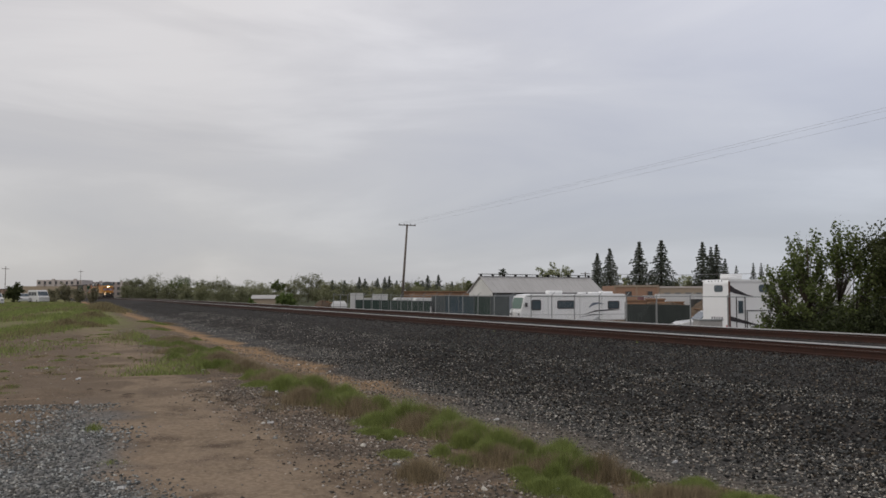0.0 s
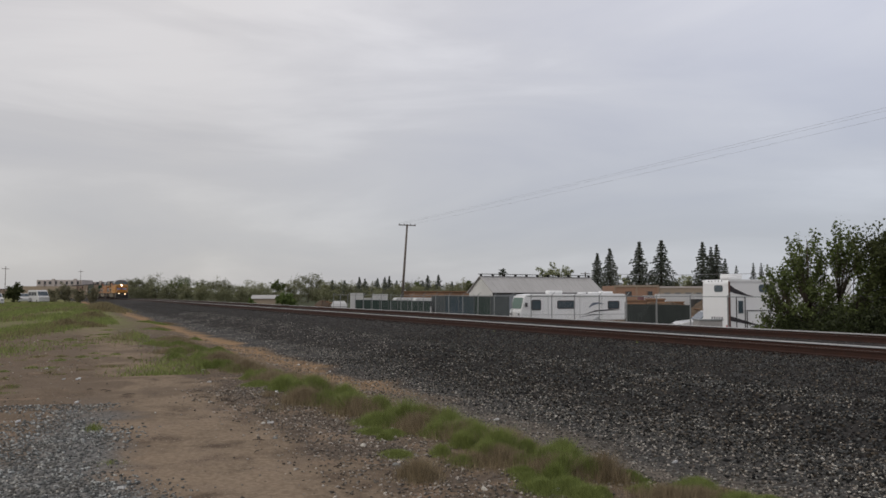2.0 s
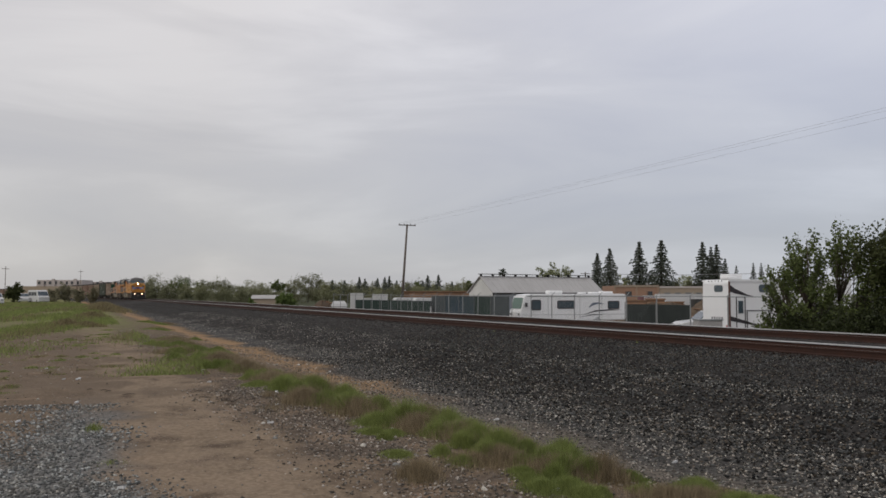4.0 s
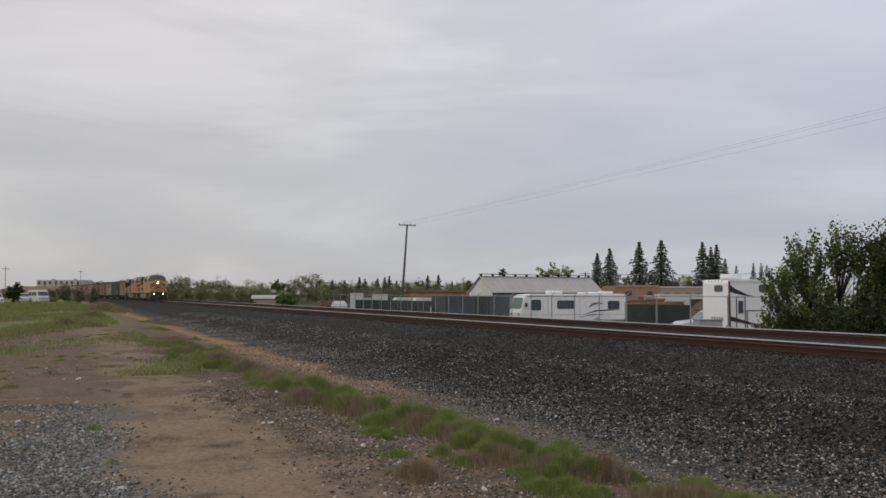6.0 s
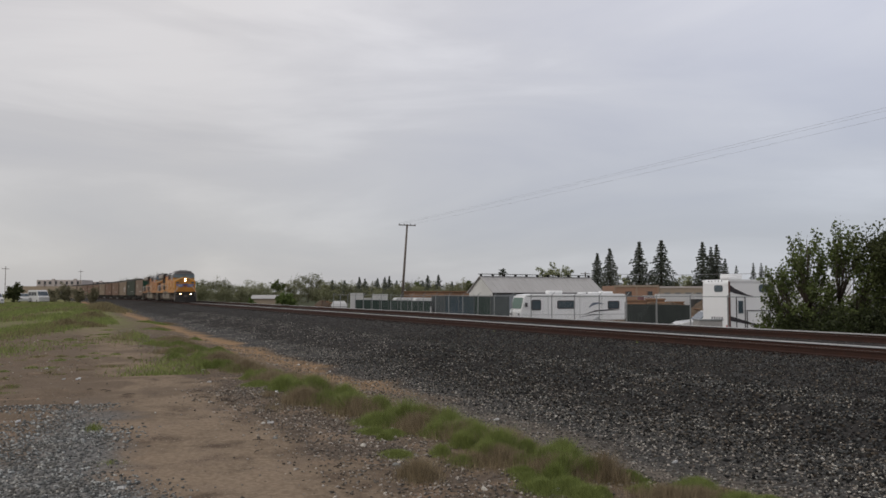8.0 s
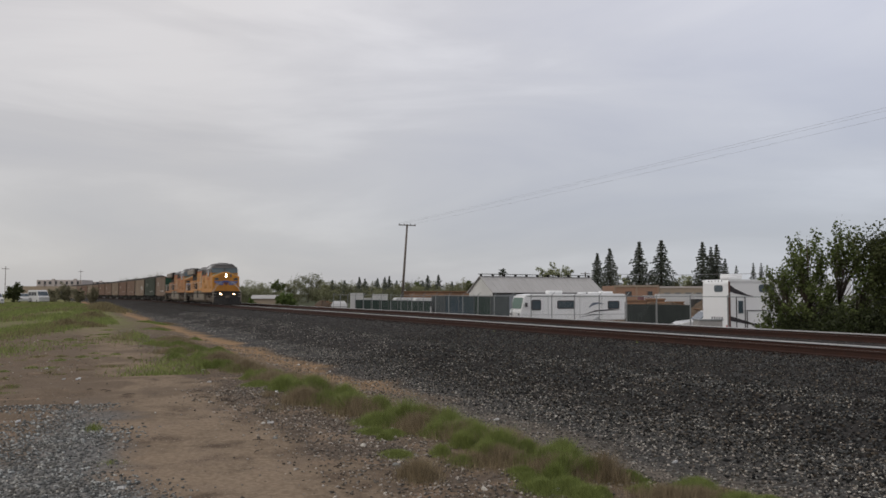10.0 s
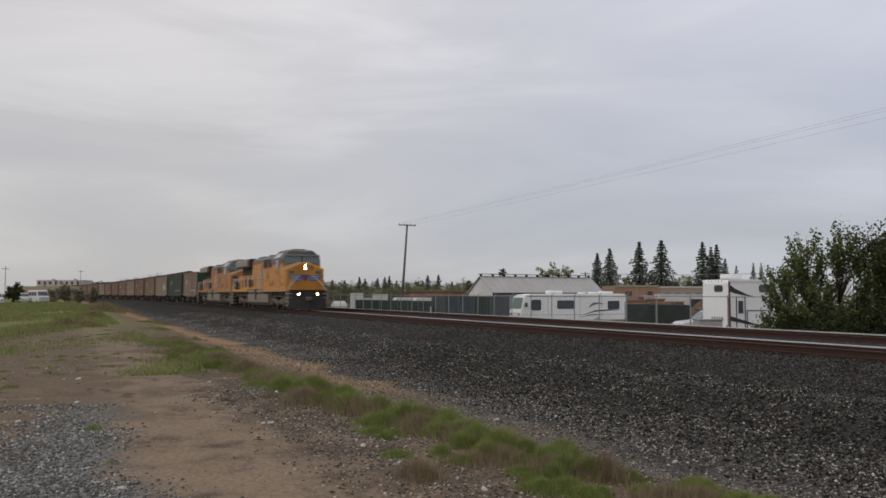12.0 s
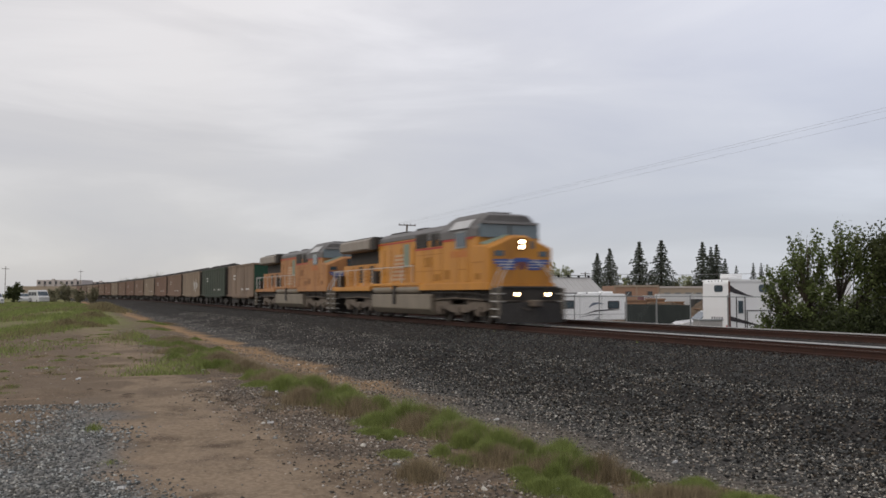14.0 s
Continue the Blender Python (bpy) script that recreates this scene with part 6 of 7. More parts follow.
    pickup("small white pickup at the end of the lot beside the van", pose(-170.6, -5.3, 0.05, 0, 0, 6))


def build_fences():
    top = YARD + 2.86
    t = thing("chain_link_fence", pose(0, 31.0, YARD), "tall galvanised chain-link fence along the yard", "fence")
    x0, n = -18.0, 30
    post = Shape().cyl((0, 0, 0), (0, 0, 2.9), 0.034, 8).tube([(0, 0, 2.88), (0, 0.25, 3.1)], 0.02, 5).mesh("post")
    for k in range(n):
        part("post", post, M_GALV, t, m=pose(x0 - k * 2.74, 0, 0))
    end = x0 - (n - 1) * 2.74
    part("top_rail", Shape().cyl((x0, 0, 2.84), (end, 0, 2.84), 0.021, 8), M_GALV, t)
    part("bottom_wire", Shape().cyl((x0, 0, 0.1), (end, 0, 0.1), 0.008, 5), M_GALV, t)
    mesh = Shape()
    x = x0 - 22.0
    while x > x0 - 62:
        for s in (-1, 1):
            mesh.add([(x, 0.0, 0.1), (x + s * 2.7, 0.0, 2.8), (x + s * 2.7 + 0.006, 0.0, 2.8), (x + 0.006, 0.0, 0.1)], [(0, 1, 2, 3)])
        x -= 0.16
    tagged(part("wire_mesh", mesh, M_GALV, t, "woven wire mesh"), kind="stuff")
    # slatted screens on an inner fence
    def screens(xa, xb, y, h, material, lab):
        f = thing("privacy_fence", pose(0, y, YARD), lab, "fence", "screened fences")
        m = max(2, int(abs(xb - xa) / 2.8))
        for j in range(m):
            a, b = xa + (xb - xa) * j / m, xa + (xb - xa) * (j + 1) / m
            wave = [(a + (b - a) * i / 8, 0.012 * (1 if i % 2 else -1)) for i in range(9)]
            q = Shape().prism(wave + [(u, v + 0.02) for u, v in wave[::-1]], 0.05, h, "z")
            part("screen", q, material[j % len(material)], f)
            part("post", Shape().cyl((a, -0.08, 0), (a, -0.08, h + 0.15), 0.03, 6), M_GALVDULL, f)
        return f
    screens(-80.4, -63.8, 36.6, 2.75, (M_SCREENG, M_SCREENB, M_SCREENB, M_SCREEN, M_SCREENG, M_SCREEN), "chain-link fence with blue-grey privacy screens")
    screens(-103.5, -79.6, 36.0, 2.2, (M_SCREEN,), "chain-link fence with dark green privacy screens")
    screens(-51.6, -44.4, 40.0, 2.2, (M_SCREENDARK,), "chain-link fence with dark grey privacy screens")


def build_poles():
    base, head = Vector((-109.6, 45.0, YARD)), Vector((-107.4, 45.0, 11.75))
    def pole(m, lab):
        t = thing("utility_pole", m, lab, "utility pole", "utility poles")
        lean = head - base
        part("post", Shape().tube([(0, 0, 0), tuple(lean * 0.5), tuple(lean)], [0.2, 0.17, 0.13], 10), M_POLE, t, smooth=True)
        arm = part("crossarm", Shape().box(lean.x - 0.06, lean.x + 0.06, -1.3, 1.3, lean.z - 0.2, lean.z - 0.06), M_POLE, t)
        for y in (-1.2, -0.5, 0.5, 1.2):
            part("insulator", Shape().tube([(lean.x, y, lean.z - 0.08), (lean.x, y, lean.z + 0.04), (lean.x, y, lean.z + 0.14)], [0.05, 0.07, 0.03], 8), M_GALV, arm)
        return t
    pole(Matrix.Translation(base), "leaning wooden utility pole with one crossarm")
    # overhead cables run on past the camera, parallel to the line
    for y in (-1.2, -0.5, 1.2):
        pts = []
        for i in range(25):
            u = i / 24
            pts.append((-107.4 + 130 * u, 45.0 + y, 11.86 + 2.2 * u - 4 * 0.35 * u * (1 - u)))
        tagged(part("overhead_cable", Shape().tube(pts, 0.006, 5), M_WIRE), "thin overhead cable along the line", "cable", "overhead cables")
    t = thing("utility_pole", pose(-149.5, 105.03, YARD), "small far utility pole with a crossarm", "utility pole", "utility poles")
    part("post", Shape().cyl((0, 0, 0), (0, 0, 7.7), 0.13, 8), M_POLE, t)
    part("crossarm", Shape().box(-0.5, 0.5, -0.9, 0.9, 7.3, 7.42), M_POLE, t)
    tagged(part("overhead_cable", Shape().tube([(-149.5, 105, 6.3), (-140, 120, 5.9), (-118, 140, 6.2)], 0.05, 5), M_WIRE), "grey cable slung across the conifers", "cable", "overhead cables")
    for x, y, z in ((-282.92, -14.06, 10.2), (-382.49, 9.37, 12.0)):
        t = thing("utility_pole", pose(x, y, 0), "thin far utility pole at the end of the lot", "utility pole", "utility poles")
        part("post", Shape().tube([(0, 0, 0), (0, 0, z)], [0.12, 0.07], 8), M_POLE, t)
        part("crossarm", Shape().box(-0.1, 0.1, -1.0, 1.0, z - 0.8, z - 0.65), M_POLE, t)


build_motorhome()
build_trailer()
build_pickup()
build_metal_building()
build_yard()
build_fences()
build_poles()


# ---- loose stones, gravel and grass ----
OCTA = np.array([[1, 0, 0], [-1, 0, 0], [0, 1, 0], [0, -1, 0], [0, 0, 1], [0, 0, -1]], float)
OCTA_F = np.array([[0, 2, 4], [2, 1, 4], [1, 3, 4], [3, 0, 4], [2, 0, 5], [1, 2, 5], [3, 1, 5], [0, 3, 5]])


def stones(name, x, y, z, size, material, label, rng, flat=0.7):
    n = len(x)
    q = rng.normal(size=(n, 4))
    q /= np.linalg.norm(q, axis=1)[:, None]
    a, b, c, d = q.T
    rot = np.stack([1 - 2 * (c * c + d * d), 2 * (b * c - a * d), 2 * (b * d + a * c), 2 * (b * c + a * d), 1 - 2 * (b * b + d * d), 2 * (c * d - a * b), 2 * (b * d - a * c), 2 * (c * d + a * b), 1 - 2 * (b * b + c * c)], -1).reshape(n, 3, 3)
    local = OCTA[None] * rng.uniform(0.55, 1.15, (n, 6, 1)) * rng.uniform(0.6, 1.2, (n, 1, 3)) + rng.normal(size=(n, 6, 3)) * 0.16
    v = np.einsum("nij,nkj->nki", rot, local) * (size * 0.5)[:, None, None]
    v[:, :, 2] *= flat
    v += np.stack([x, y, z], -1)[:, None, :]
    f = (OCTA_F[None] + 6 * np.arange(n)[:, None, None]).reshape(-1, 3)
    return tagged(part(name, np_mesh(name, v.reshape(-1, 3), f), material), label, "stones", kind="stuff")


def sample_x(rng, n, x0, x1, power=1.6):
    """Places along the line, thicker towards the camera."""
    u = rng.random(n)
    return -(abs(x1) * (abs(x0) / abs(x1)) ** u) if power == 0 else -(abs(x1) + (abs(x0) - abs(x1)) * u ** power)


M_MIXED = mat("mixed_pebbles", (0.2, 0.175, 0.145), (0.13, 0.12, 0.11), scale=2, rough=0.95, island=0.65, spec=0.12, spread=2.0)


def in_view(x, y):
    """The wedge of the bank that lies open before the lot."""
    return x < -0.62 * y


def build_stones():
    rng = np.random.default_rng(11)

    def bank(n, x0, x1, y0, y1, power):
        x, y = sample_x(rng, n, x0, x1, power), rng.uniform(y0, y1, n)
        k = in_view(x, y)
        return x[k], y[k]

    def patchy(x, y):
        return np.sin(1.7 * x + 1.1 * np.sin(2.3 * y)) + np.sin(3.1 * y + 0.9 * x) + 0.8 * np.sin(4.3 * x - 2.2 * y)

    def split(name, x, y, z, size, label):
        brown = rng.random(len(x)) < 0.24
        stones(name, x[~brown], y[~brown], z[~brown], size[~brown], M_STONE, label, rng)
        stones(name, x[brown], y[brown], z[brown], size[brown], M_STONEBROWN, "brownish " + label[5:], rng)

    for n, x0, x1, power in ((40000, -30, -8.5, 1.15), (26000, -150, -29, 1.7)):
        x, y = bank(n, x0, x1, 12.3, 15.9, power)
        split("ballast_stones", x, y, bed_z(x, y) + rng.uniform(-0.012, 0.018, len(x)), rng.uniform(0.034, 0.066, len(x)), "dark angular crushed ballast stones on the bank")
    for n, x0, x1, power in ((70000, -26, -5, 1.25), (24000, -150, -25, 1.8)):
        x, y = bank(n, x0, x1, 7.0, 12.6, power)
        keep = rng.random(len(x)) < np.interp(y, [7.0, 8.0, 8.9, 9.6], [0.06, 0.25, 0.8, 1])
        x, y = x[keep], y[keep]
        z = np.maximum(bed_z(x, y), ground_z(x, y)) + rng.uniform(-0.012, 0.026, len(x))
        split("shoulder_stones", x, y, z, 0.034 + 0.05 * rng.random(len(x)) ** 1.5, "dark loose ballast stones on the lower slope of the bank")
    x, y = bank(34000, -80, -7, 10.9, 12.9, 1.7)
    keep = np.abs(y - 11.9 + 0.25 * np.sin(0.8 * x)) < 0.12 + 0.45 * rng.random(len(x)) ** 2
    keep &= rng.random(len(x)) < 0.95
    x, y = x[keep], y[keep]
    stones("shelf_stones", x, y, bed_z(x, y) + 0.02, rng.uniform(0.02, 0.048, len(x)), M_SHELF, "lighter grey chippings on the shelf of the bank", rng)
    x, y = bank(36000, -80, -5, 7.2, 12.8, 1.4)
    keep = rng.random(len(x)) < np.clip(0.4 + 0.22 * patchy(x, y), 0.08, 1) * np.interp(y, [7, 9, 11.8, 12.8], [0.45, 0.9, 1.0, 0.35])
    x, y = x[keep], y[keep]
    stones("pale_stones", x, y, np.maximum(bed_z(x, y), ground_z(x, y)) + 0.02, 0.018 + 0.042 * rng.random(len(x)) ** 1.8, M_PALE, "pale stones scattered through the ballast", rng)
    x, y = bank(1500, -60, -7, 12.8, 15.4, 1.5)
    stones("pale_stones", x, y, bed_z(x, y) + 0.012, rng.uniform(0.014, 0.03, len(x)), M_PALE, "pale chips on the upper slope of the bank", rng)
    n = 26000
    x, y = rng.uniform(-15.5, -6.5, n), rng.uniform(-3.0, 1.8, n)
    edge = x + 3.2 * (y + 0.5 * np.sin(x * 1.1) + 0.3 * np.sin(x * 2.3 + y))
    keep = (edge > -15.5 + rng.normal(size=n) * 1.0) & (y + 0.3 * np.sin(1.7 * x) < 0.62 + rng.normal(size=n) * 0.22)
    x, y = x[keep], y[keep]
    stones("gravel", x, y, ground_z(x, y) + 0.006, 0.02 + 0.05 * rng.random(len(x)) ** 1.5, M_GRAVEL, "grey crushed gravel spread on the lot", rng)
    n = 8500
    x, y = sample_x(rng, n, -110, -9, 1.9), 15.35 + 0.95 * rng.random(n) ** 0.7
    stones("rusty_stones", x, y, bed_z(x, y) + rng.uniform(-0.005, 0.02, n), rng.uniform(0.03, 0.07, n), M_RUSTSTONE, "rust-stained ballast stones along the rail", rng)
    n = 24000
    x, y = sample_x(rng, n, -45, -5), rng.uniform(-3, 6.2, n)
    keep = (np.sin(0.8 * x + 2.0) + np.sin(1.3 * y + 0.5 * x) + rng.normal(size=n) * 0.8 + 0.35 * y) > 0.75
    keep &= (np.abs(y - 1.75 - 0.3 * np.sin(0.9 * x)) > 0.85 + 0.2 * rng.normal(size=n)) | (rng.random(n) < 0.05)
    x, y = x[keep], y[keep]
    stones("scattered_pebbles", x, y, ground_z(x, y) + 0.006, 0.012 + 0.05 * rng.random(len(x)) ** 2.2, M_MIXED, "grey and brown pebbles scattered over the dirt", rng)
    for n, material, label in ((19000, M_MIXED, "mixed brown and grey pebbles beside the roadbed"), (17000, M_SHELF, "grey chippings beside the roadbed")):
        x, y = sample_x(rng, n, -34, -4.5, 1.35), 5.4 + 4.4 * rng.random(n) ** 0.75
        keep = (rng.random(n) < np.interp(x, [-34, -15, -10], [0.35, 0.9, 1.0])) & in_view(x, y)
        x, y = x[keep], y[keep]
        stones("roadbed_pebbles", x, y, np.maximum(ground_z(x, y), bed_z(x, y)) + 0.006, 0.016 + 0.045 * rng.random(len(x)) ** 1.7, material, label, rng)
    n = 6500
    x, y = -rng.uniform(6.5, 17, n), 3.6 + 0.6 * rng.normal(size=n)
    stones("rubble", x, y, ground_z(x, y) + 0.006, 0.014 + 0.05 * rng.random(n) ** 2.4, M_MIXED, "brown and grey rubble strewn beside the grass", rng)
    n = 7000
    x, y = sample_x(rng, n, -60, -10, 1.6), rng.uniform(16.4, 21.6, n)
    stones("crib_stones", x, y, bed_z(x, y) + rng.uniform(-0.005, 0.015, n), rng.uniform(0.03, 0.06, n), M_STONE, "dark ballast stones between the rails", rng)
    n = 380
    x, y = sample_x(rng, n, -38, -5.5), rng.uniform(-2, 7.2, n)
    keep = (np.abs(y - 1.75) > 0.8) | (rng.random(n) < 0.1)
    x, y = x[keep], y[keep]
    stones("pale_pebbles", x, y, ground_z(x, y) + 0.012, rng.uniform(0.02, 0.07, len(x)), M_PALE, "pale stones and bits of litter on the dirt", rng)
    # a few fist-sized stones by the grass
    for k in range(12):
        px, py = -7.0 - 0.8 * k + rng.normal() * 0.4, 3.3 + rng.normal() * 0.4
        r = rng.uniform(0.03, 0.055)
        ring = lambda q, z: [(q * r * rng.uniform(0.75, 1.25) * math.cos(a), 0.7 * q * r * rng.uniform(0.75, 1.25) * math.sin(a), z * r * rng.uniform(0.7, 1.2)) for a in [2 * math.pi * i / 7 for i in range(7)]]
        rock = part("rock", Shape().loft([ring(0.85, -0.4), ring(1.0, 0.1), ring(0.75, 0.45), ring(0.3, 0.62)]), (M_PALE, M_GRAVEL, M_MIXED)[k % 3], m=pose(px, py, float(ground_z(px, py)), 0, 0, 50 * k))
        tagged(rock, "fist-sized angular stone lying on the dirt", "rock", "rocks on the lot")


def build_litter():
    rnd = random.Random(17)
    # twigs and scraps lying on the dirt
    for k, (x, y, r, n) in enumerate(((-17.6, 1.05, 0.5, 7), (-15.9, 2.6, 0.7, 8), (-14.2, 3.1, 0.8, 8), (-9.6, 3.0, 0.8, 5))):
        for j in range(n):
            px, py, a, ln = x + rnd.gauss(0, r), y + rnd.gauss(0, r * 0.4), rnd.uniform(0, 3.14), rnd.uniform(0.03, 0.12)
            z = float(ground_z(px, py)) + 0.012
            dx, dy = math.cos(a) * ln, math.sin(a) * ln
            tw = part("twig", Shape().tube([(px - dx, py - dy, z), (px + rnd.gauss(0, 0.02), py, z + 0.015), (px + dx, py + dy, z)], [0.005, 0.008, 0.003], 5), M_BARK)
            tagged(tw, "dark broken twig lying on the dirt", "twig", "twigs on the lot")
    for k in range(26):
        px = -rnd.uniform(6.5, 24)
        py = rnd.uniform(3.2, 7.5) if k % 3 else rnd.uniform(-0.5, 4)
        w, h, a = rnd.uniform(0.02, 0.055), rnd.uniform(0.014, 0.035), rnd.uniform(0, 180)
        sc = Shape().loft([[(-w, -h, 0), (w, -h * 0.7, 0.004), (w * 0.8, h, 0), (-w * 0.7, h * 0.8, 0.006)], [(-w * 0.9, -h, 0.02), (w, -h * 0.6, 0.035), (w * 0.7, h, 0.03), (-w * 0.7, h * 0.7, 0.014)]])
        tagged(part("paper_scrap", sc, M_WHITEBOX, m=pose(px, py, float(ground_z(px, py)) + 0.004, 0, 0, a)), "crumpled white scrap of litter on the ground", "litter", "litter on the lot")


def grass(name, x, y, height, material, label, rng, lean=0.42, wide=0.0024, category="grass"):
    n = len(x)
    z = np.where((y > 13.5) & (y < 27.0), np.maximum(ground_z(x, y), bed_z(x, y)), ground_z(x, y)) - 0.01
    a = rng.uniform(0, 2 * np.pi, n)
    side = np.stack([np.cos(a), np.sin(a), np.zeros(n)], -1)
    b = rng.uniform(0, 2 * np.pi, n)
    l = height * np.abs(rng.normal(size=n)) * lean
    tip = np.stack([np.cos(b) * l, np.sin(b) * l, height], -1)
    p = np.stack([x, y, z], -1)
    w = (wide * rng.uniform(0.6, 1.4, n) * (1 + np.abs(x) / 22))[:, None] * side
    v = np.stack([p - w, p + w, p + tip], 1).reshape(-1, 3)
    f = np.arange(3 * n).reshape(n, 3)
    return tagged(part(name, np_mesh(name, v, f), material), label, category, kind="stuff")


def tuft(rng, cx, cy, r, n, h):
    a, d = rng.uniform(0, 2 * np.pi, n), np.abs(rng.normal(size=n)) * r * 0.55
    x, y = cx + 1.35 * d * np.cos(a), cy + d * np.sin(a)
    return x, y, h * np.exp(-(d / r) ** 2) * rng.uniform(0.5, 1.15, n)


# middles of the clumps along the strip beside the roadbed: x, y, radius, height
STRIP = [(-7.3, 4.9, 0.42, 0.26), (-7.9, 4.75, 0.45, 0.24), (-8.6, 4.75, 0.5, 0.34), (-9.4, 4.7, 0.5, 0.3), (-10.3, 4.75, 0.5, 0.32), (-11.3, 4.75, 0.55, 0.38), (-12.1, 4.6, 0.55, 0.36), (-13.2, 4.5, 0.45, 0.24), (-14.6, 4.35, 0.55, 0.36), (-15.6, 4.3, 0.6, 0.36), (-17.2, 4.3, 0.55, 0.28), (-18.8, 4.3, 0.6, 0.32), (-20.5, 4.2, 0.7, 0.34), (-22.6, 4.15, 0.75, 0.3), (-25, 4.0, 0.8, 0.3), (-28, 4.0, 0.9, 0.3), (-31, 3.9, 0.9, 0.3), (-35, 4.3, 0.9, 0.22), (-6.6, 5.45, 0.45, 0.2), (-6.3, 5.9, 0.4, 0.17), (-6.1, 6.3, 0.35, 0.12), (-9.0, 4.2, 0.5, 0.14), (-10.6, 4.1, 0.45, 0.12), (-7.0, 4.5, 0.4, 0.14), (-46, 5.2, 0.9, 0.2), (-58, 6.0, 1.0, 0.2)]


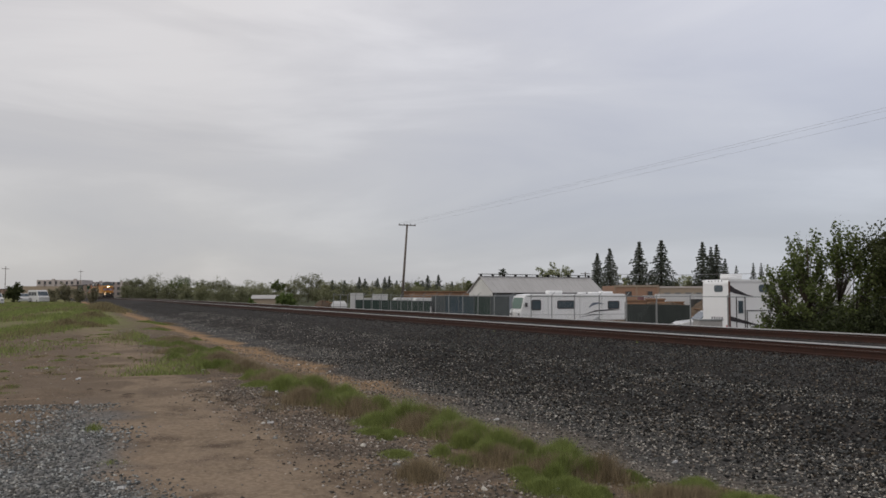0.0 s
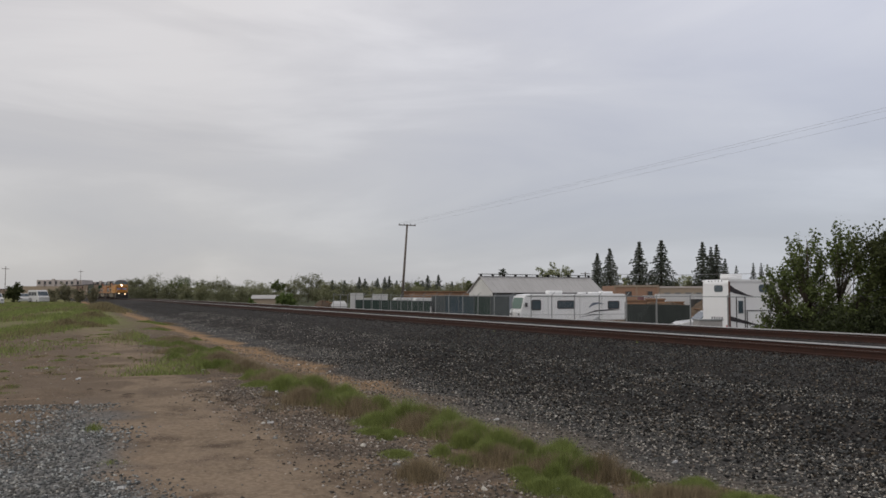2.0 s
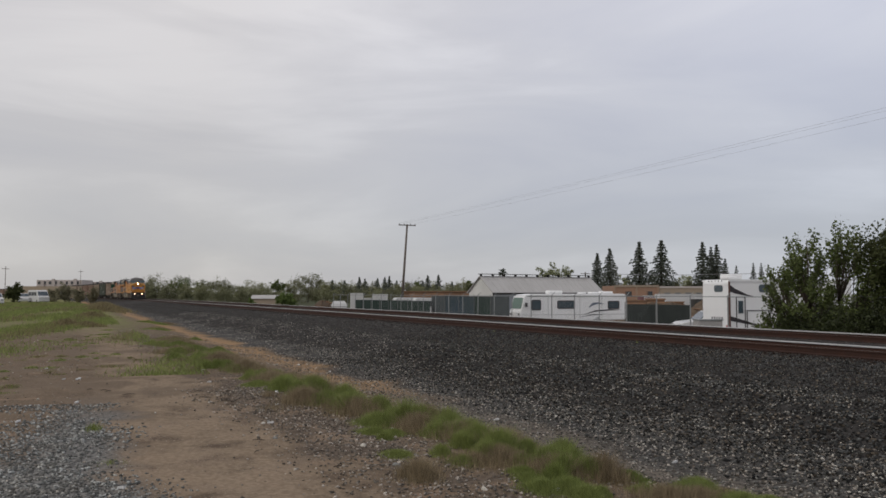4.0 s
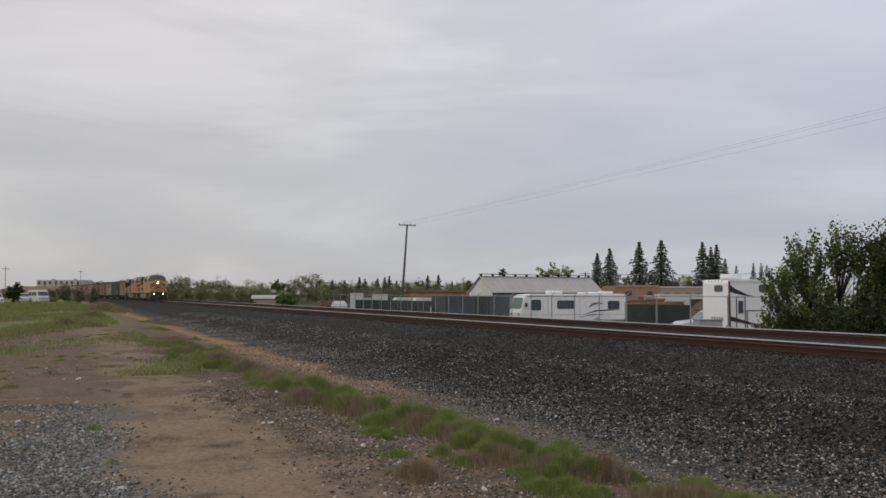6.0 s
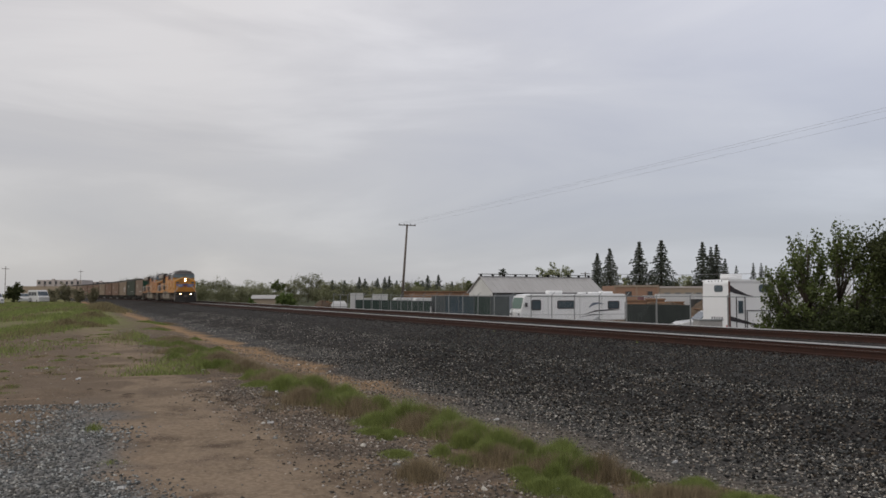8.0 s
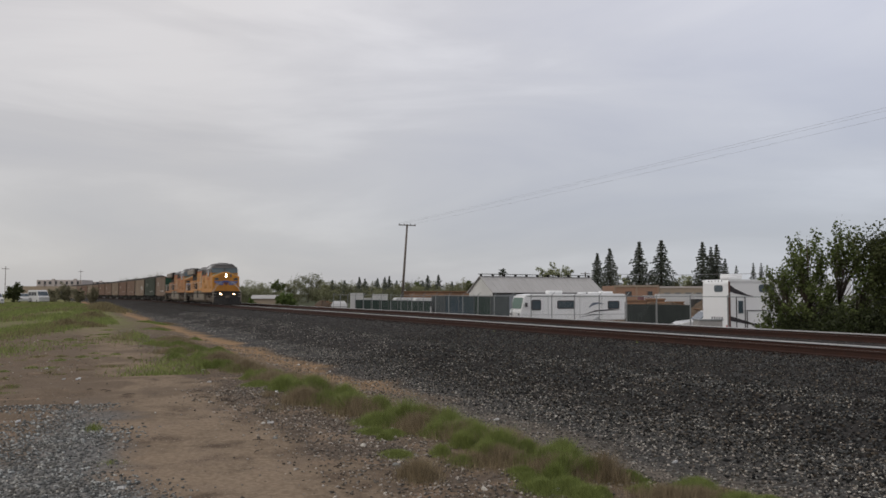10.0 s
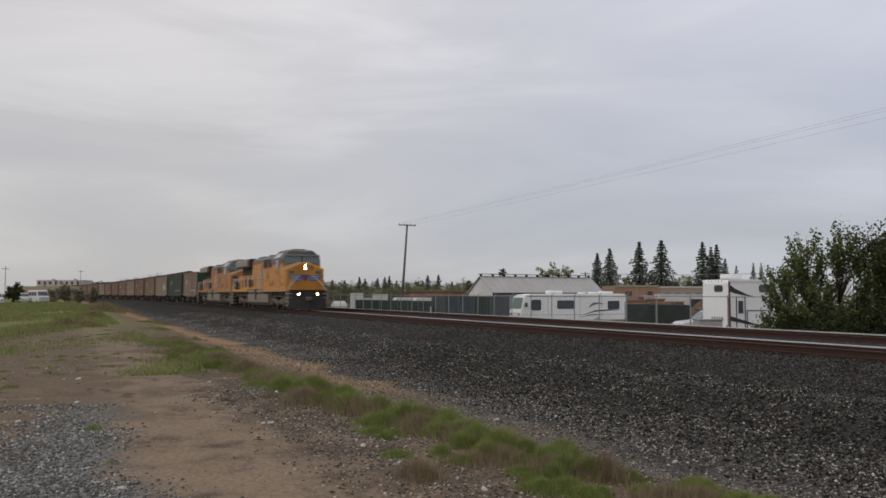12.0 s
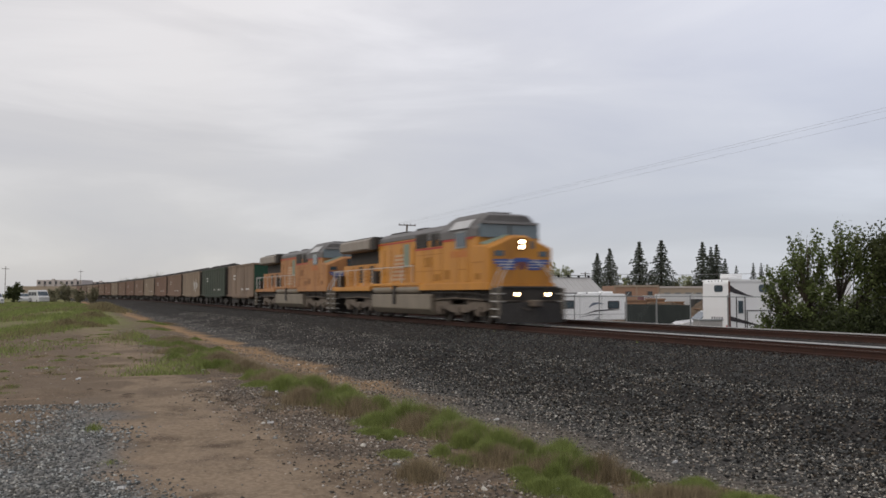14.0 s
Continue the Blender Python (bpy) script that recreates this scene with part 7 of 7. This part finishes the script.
def build_grass():
    rng = np.random.default_rng(21)
    parts = []
    for x, y, r, h in STRIP:
        for k in range(5):
            q = rng.uniform(0.22, 0.7)
            parts.append(tuft(rng, x + rng.normal() * r * 0.9, y + rng.normal() * r * 0.5, r * q, int(9500 * r * q * (1.6 if x > -14 else 1)), h * rng.uniform(0.45, 1.08) * (0.7 if x < -18 else 1.0)))
    parts += [tuft(rng, -12.35, 0.51, 0.16, 260, 0.13), tuft(rng, -10.1, 0.6, 0.3, 160, 0.05)]
    x, y, h = (np.concatenate([p[k] for p in parts]) for k in range(3))
    grass("grass_strip", x, y, h, M_GRASS, "green tufts of rough grass along the roadbed", rng)
    parts = [tuft(rng, x + rng.normal() * 0.4, y + 0.15 + rng.normal() * 0.3, r, 3000, h * 0.85) for x, y, r, h in STRIP]
    parts += [tuft(rng, -7.9, 3.45, 0.28, 2200, 0.22), tuft(rng, -7.1, 5.2, 0.3, 2400, 0.3), tuft(rng, -8.2, 3.7, 0.3, 300, 0.12), tuft(rng, -15.2, 3.6, 0.4, 350, 0.12), tuft(rng, -13.5, 3.3, 0.5, 350, 0.1), tuft(rng, -24, 3.2, 0.7, 300, 0.12)]
    x, y, h = (np.concatenate([p[k] for p in parts]) for k in range(3))
    grass("dry_grass", x, y, h, M_DRY, "dry brown weeds among the grass", rng)
    # rough grass on the far part of the lot
    n = 300000
    u = rng.random(n)
    x = -(20 + 150 * u ** 1.4)
    y = rng.uniform(-1, 1, n) * (4.5 + np.abs(x) * 0.045) - 2.0 + 0.012 * (np.abs(x) - 24)
    patch = np.sin(0.35 * x + 0.8 * y) + np.sin(0.9 * y + 2 + 0.13 * x) + 0.035 * (np.abs(x) - 42) + rng.normal(size=n) * 0.5
    keep = (patch > 0.35) & (y < 3.6)
    x, y = x[keep], y[keep]
    hh = rng.uniform(0.04, 0.2, len(x)) * (1 + np.abs(x) / 150) * np.interp(np.abs(x), [20, 60], [0.45, 1.0])
    dry = (np.sin(0.22 * x + 1.5 * y) + rng.normal(size=len(x)) * 0.7) > 0.75
    grass("lot_grass", x[~dry], y[~dry], hh[~dry], M_GRASS, "patchy green grass on the far part of the lot", rng, wide=0.006)
    grass("lot_weeds", x[dry], y[dry], hh[dry], M_WEED, "olive and brown weeds on the far part of the lot", rng, wide=0.006)
    parts = []
    for k in range(150):
        px = -rng.uniform(17, 46)
        py = rng.uniform(-3.6, 2.6)
        if math.sin(0.5 * px + 1.0) + math.sin(1.3 * py + 0.2 * px) < -0.1 or px > -21 and py > -0.6:
            continue
        parts.append(tuft(rng, px, py, rng.uniform(0.15, 0.55), int(rng.uniform(60, 260)), rng.uniform(0.04, 0.1)))
    x, y, h = (np.concatenate([p[k] for p in parts]) for k in range(3))
    dry = np.sin(1.1 * x + 2.0 * y) + rng.normal(size=len(x)) * 0.4 > 0.35
    grass("low_grass", x[~dry], y[~dry], h[~dry], M_GRASS, "low sparse grass on the trodden dirt", rng, wide=0.0045, lean=0.8)
    grass("low_weeds", x[dry], y[dry], h[dry], M_WEED, "low brown weeds on the trodden dirt", rng, wide=0.0045, lean=0.8)
    parts = [tuft(rng, a, b, r, 1500, h) for a, b, r, h in ((-52, 0.6, 1.1, 0.42), (-50, 1.6, 1.0, 0.34), (-66, 2.4, 1.4, 0.5), (-95, 4.8, 2.6, 0.85), (-105, 5.6, 2.6, 0.8), (-86, 4.0, 2.0, 0.6), (-118, 5.8, 2.6, 0.8))]
    x, y, h = (np.concatenate([p[k] for p in parts]) for k in range(3))
    grass("weed_clumps", x, y, h, M_WEED, "tall brown and olive weed clumps", rng, wide=0.01)
    parts = [tuft(rng, -19.6, 15.6, 0.07, 14, 0.16), tuft(rng, -28.0, 15.4, 0.08, 12, 0.12), tuft(rng, -58, 29.5, 0.7, 500, 1.0), tuft(rng, -54, 29.8, 0.3, 120, 0.7)]
    x, y, h = (np.concatenate([p[k] for p in parts]) for k in range(3))
    grass("stray_weeds", x, y, h, M_GRASS, "stray green weeds by the track and fence", rng)


build_stones()
build_litter()
build_grass()


# ---- everything that moves ----
def motions():
    times = [0.0, 1 / 30] + [0.5 * k for k in range(1, 28)] + [14.0 - 1 / 30, 14.0]
    for ob, behind, wheels, r in TRAIN:
        walk(ob, [(t, spot(HEAD_S + SPEED * (14.0 - t) + behind)) for t in times])
        for w in wheels:
            at = w.location.copy()
            walk(w, [(k / 30, Matrix.Translation(at) @ Euler((0, SPEED * k / 30 / r, 0)).to_matrix().to_4x4()) for k in range(421)])

    # boughs stir in the wind, each about its own trunk
    for k, b in enumerate(SWAY):
        rows = []
        for i in range(57):
            t = i * 0.25
            a = 0.9 * math.sin(2.1 * t + 1.7 * k) + 0.5 * math.sin(4.3 * t + 0.9 * k)
            rows.append((t, pose(0, 0, 0, 0.8 * a, 0.6 * math.sin(2.7 * t + k), 0.8 * a)))
        walk(b, rows)


motions()
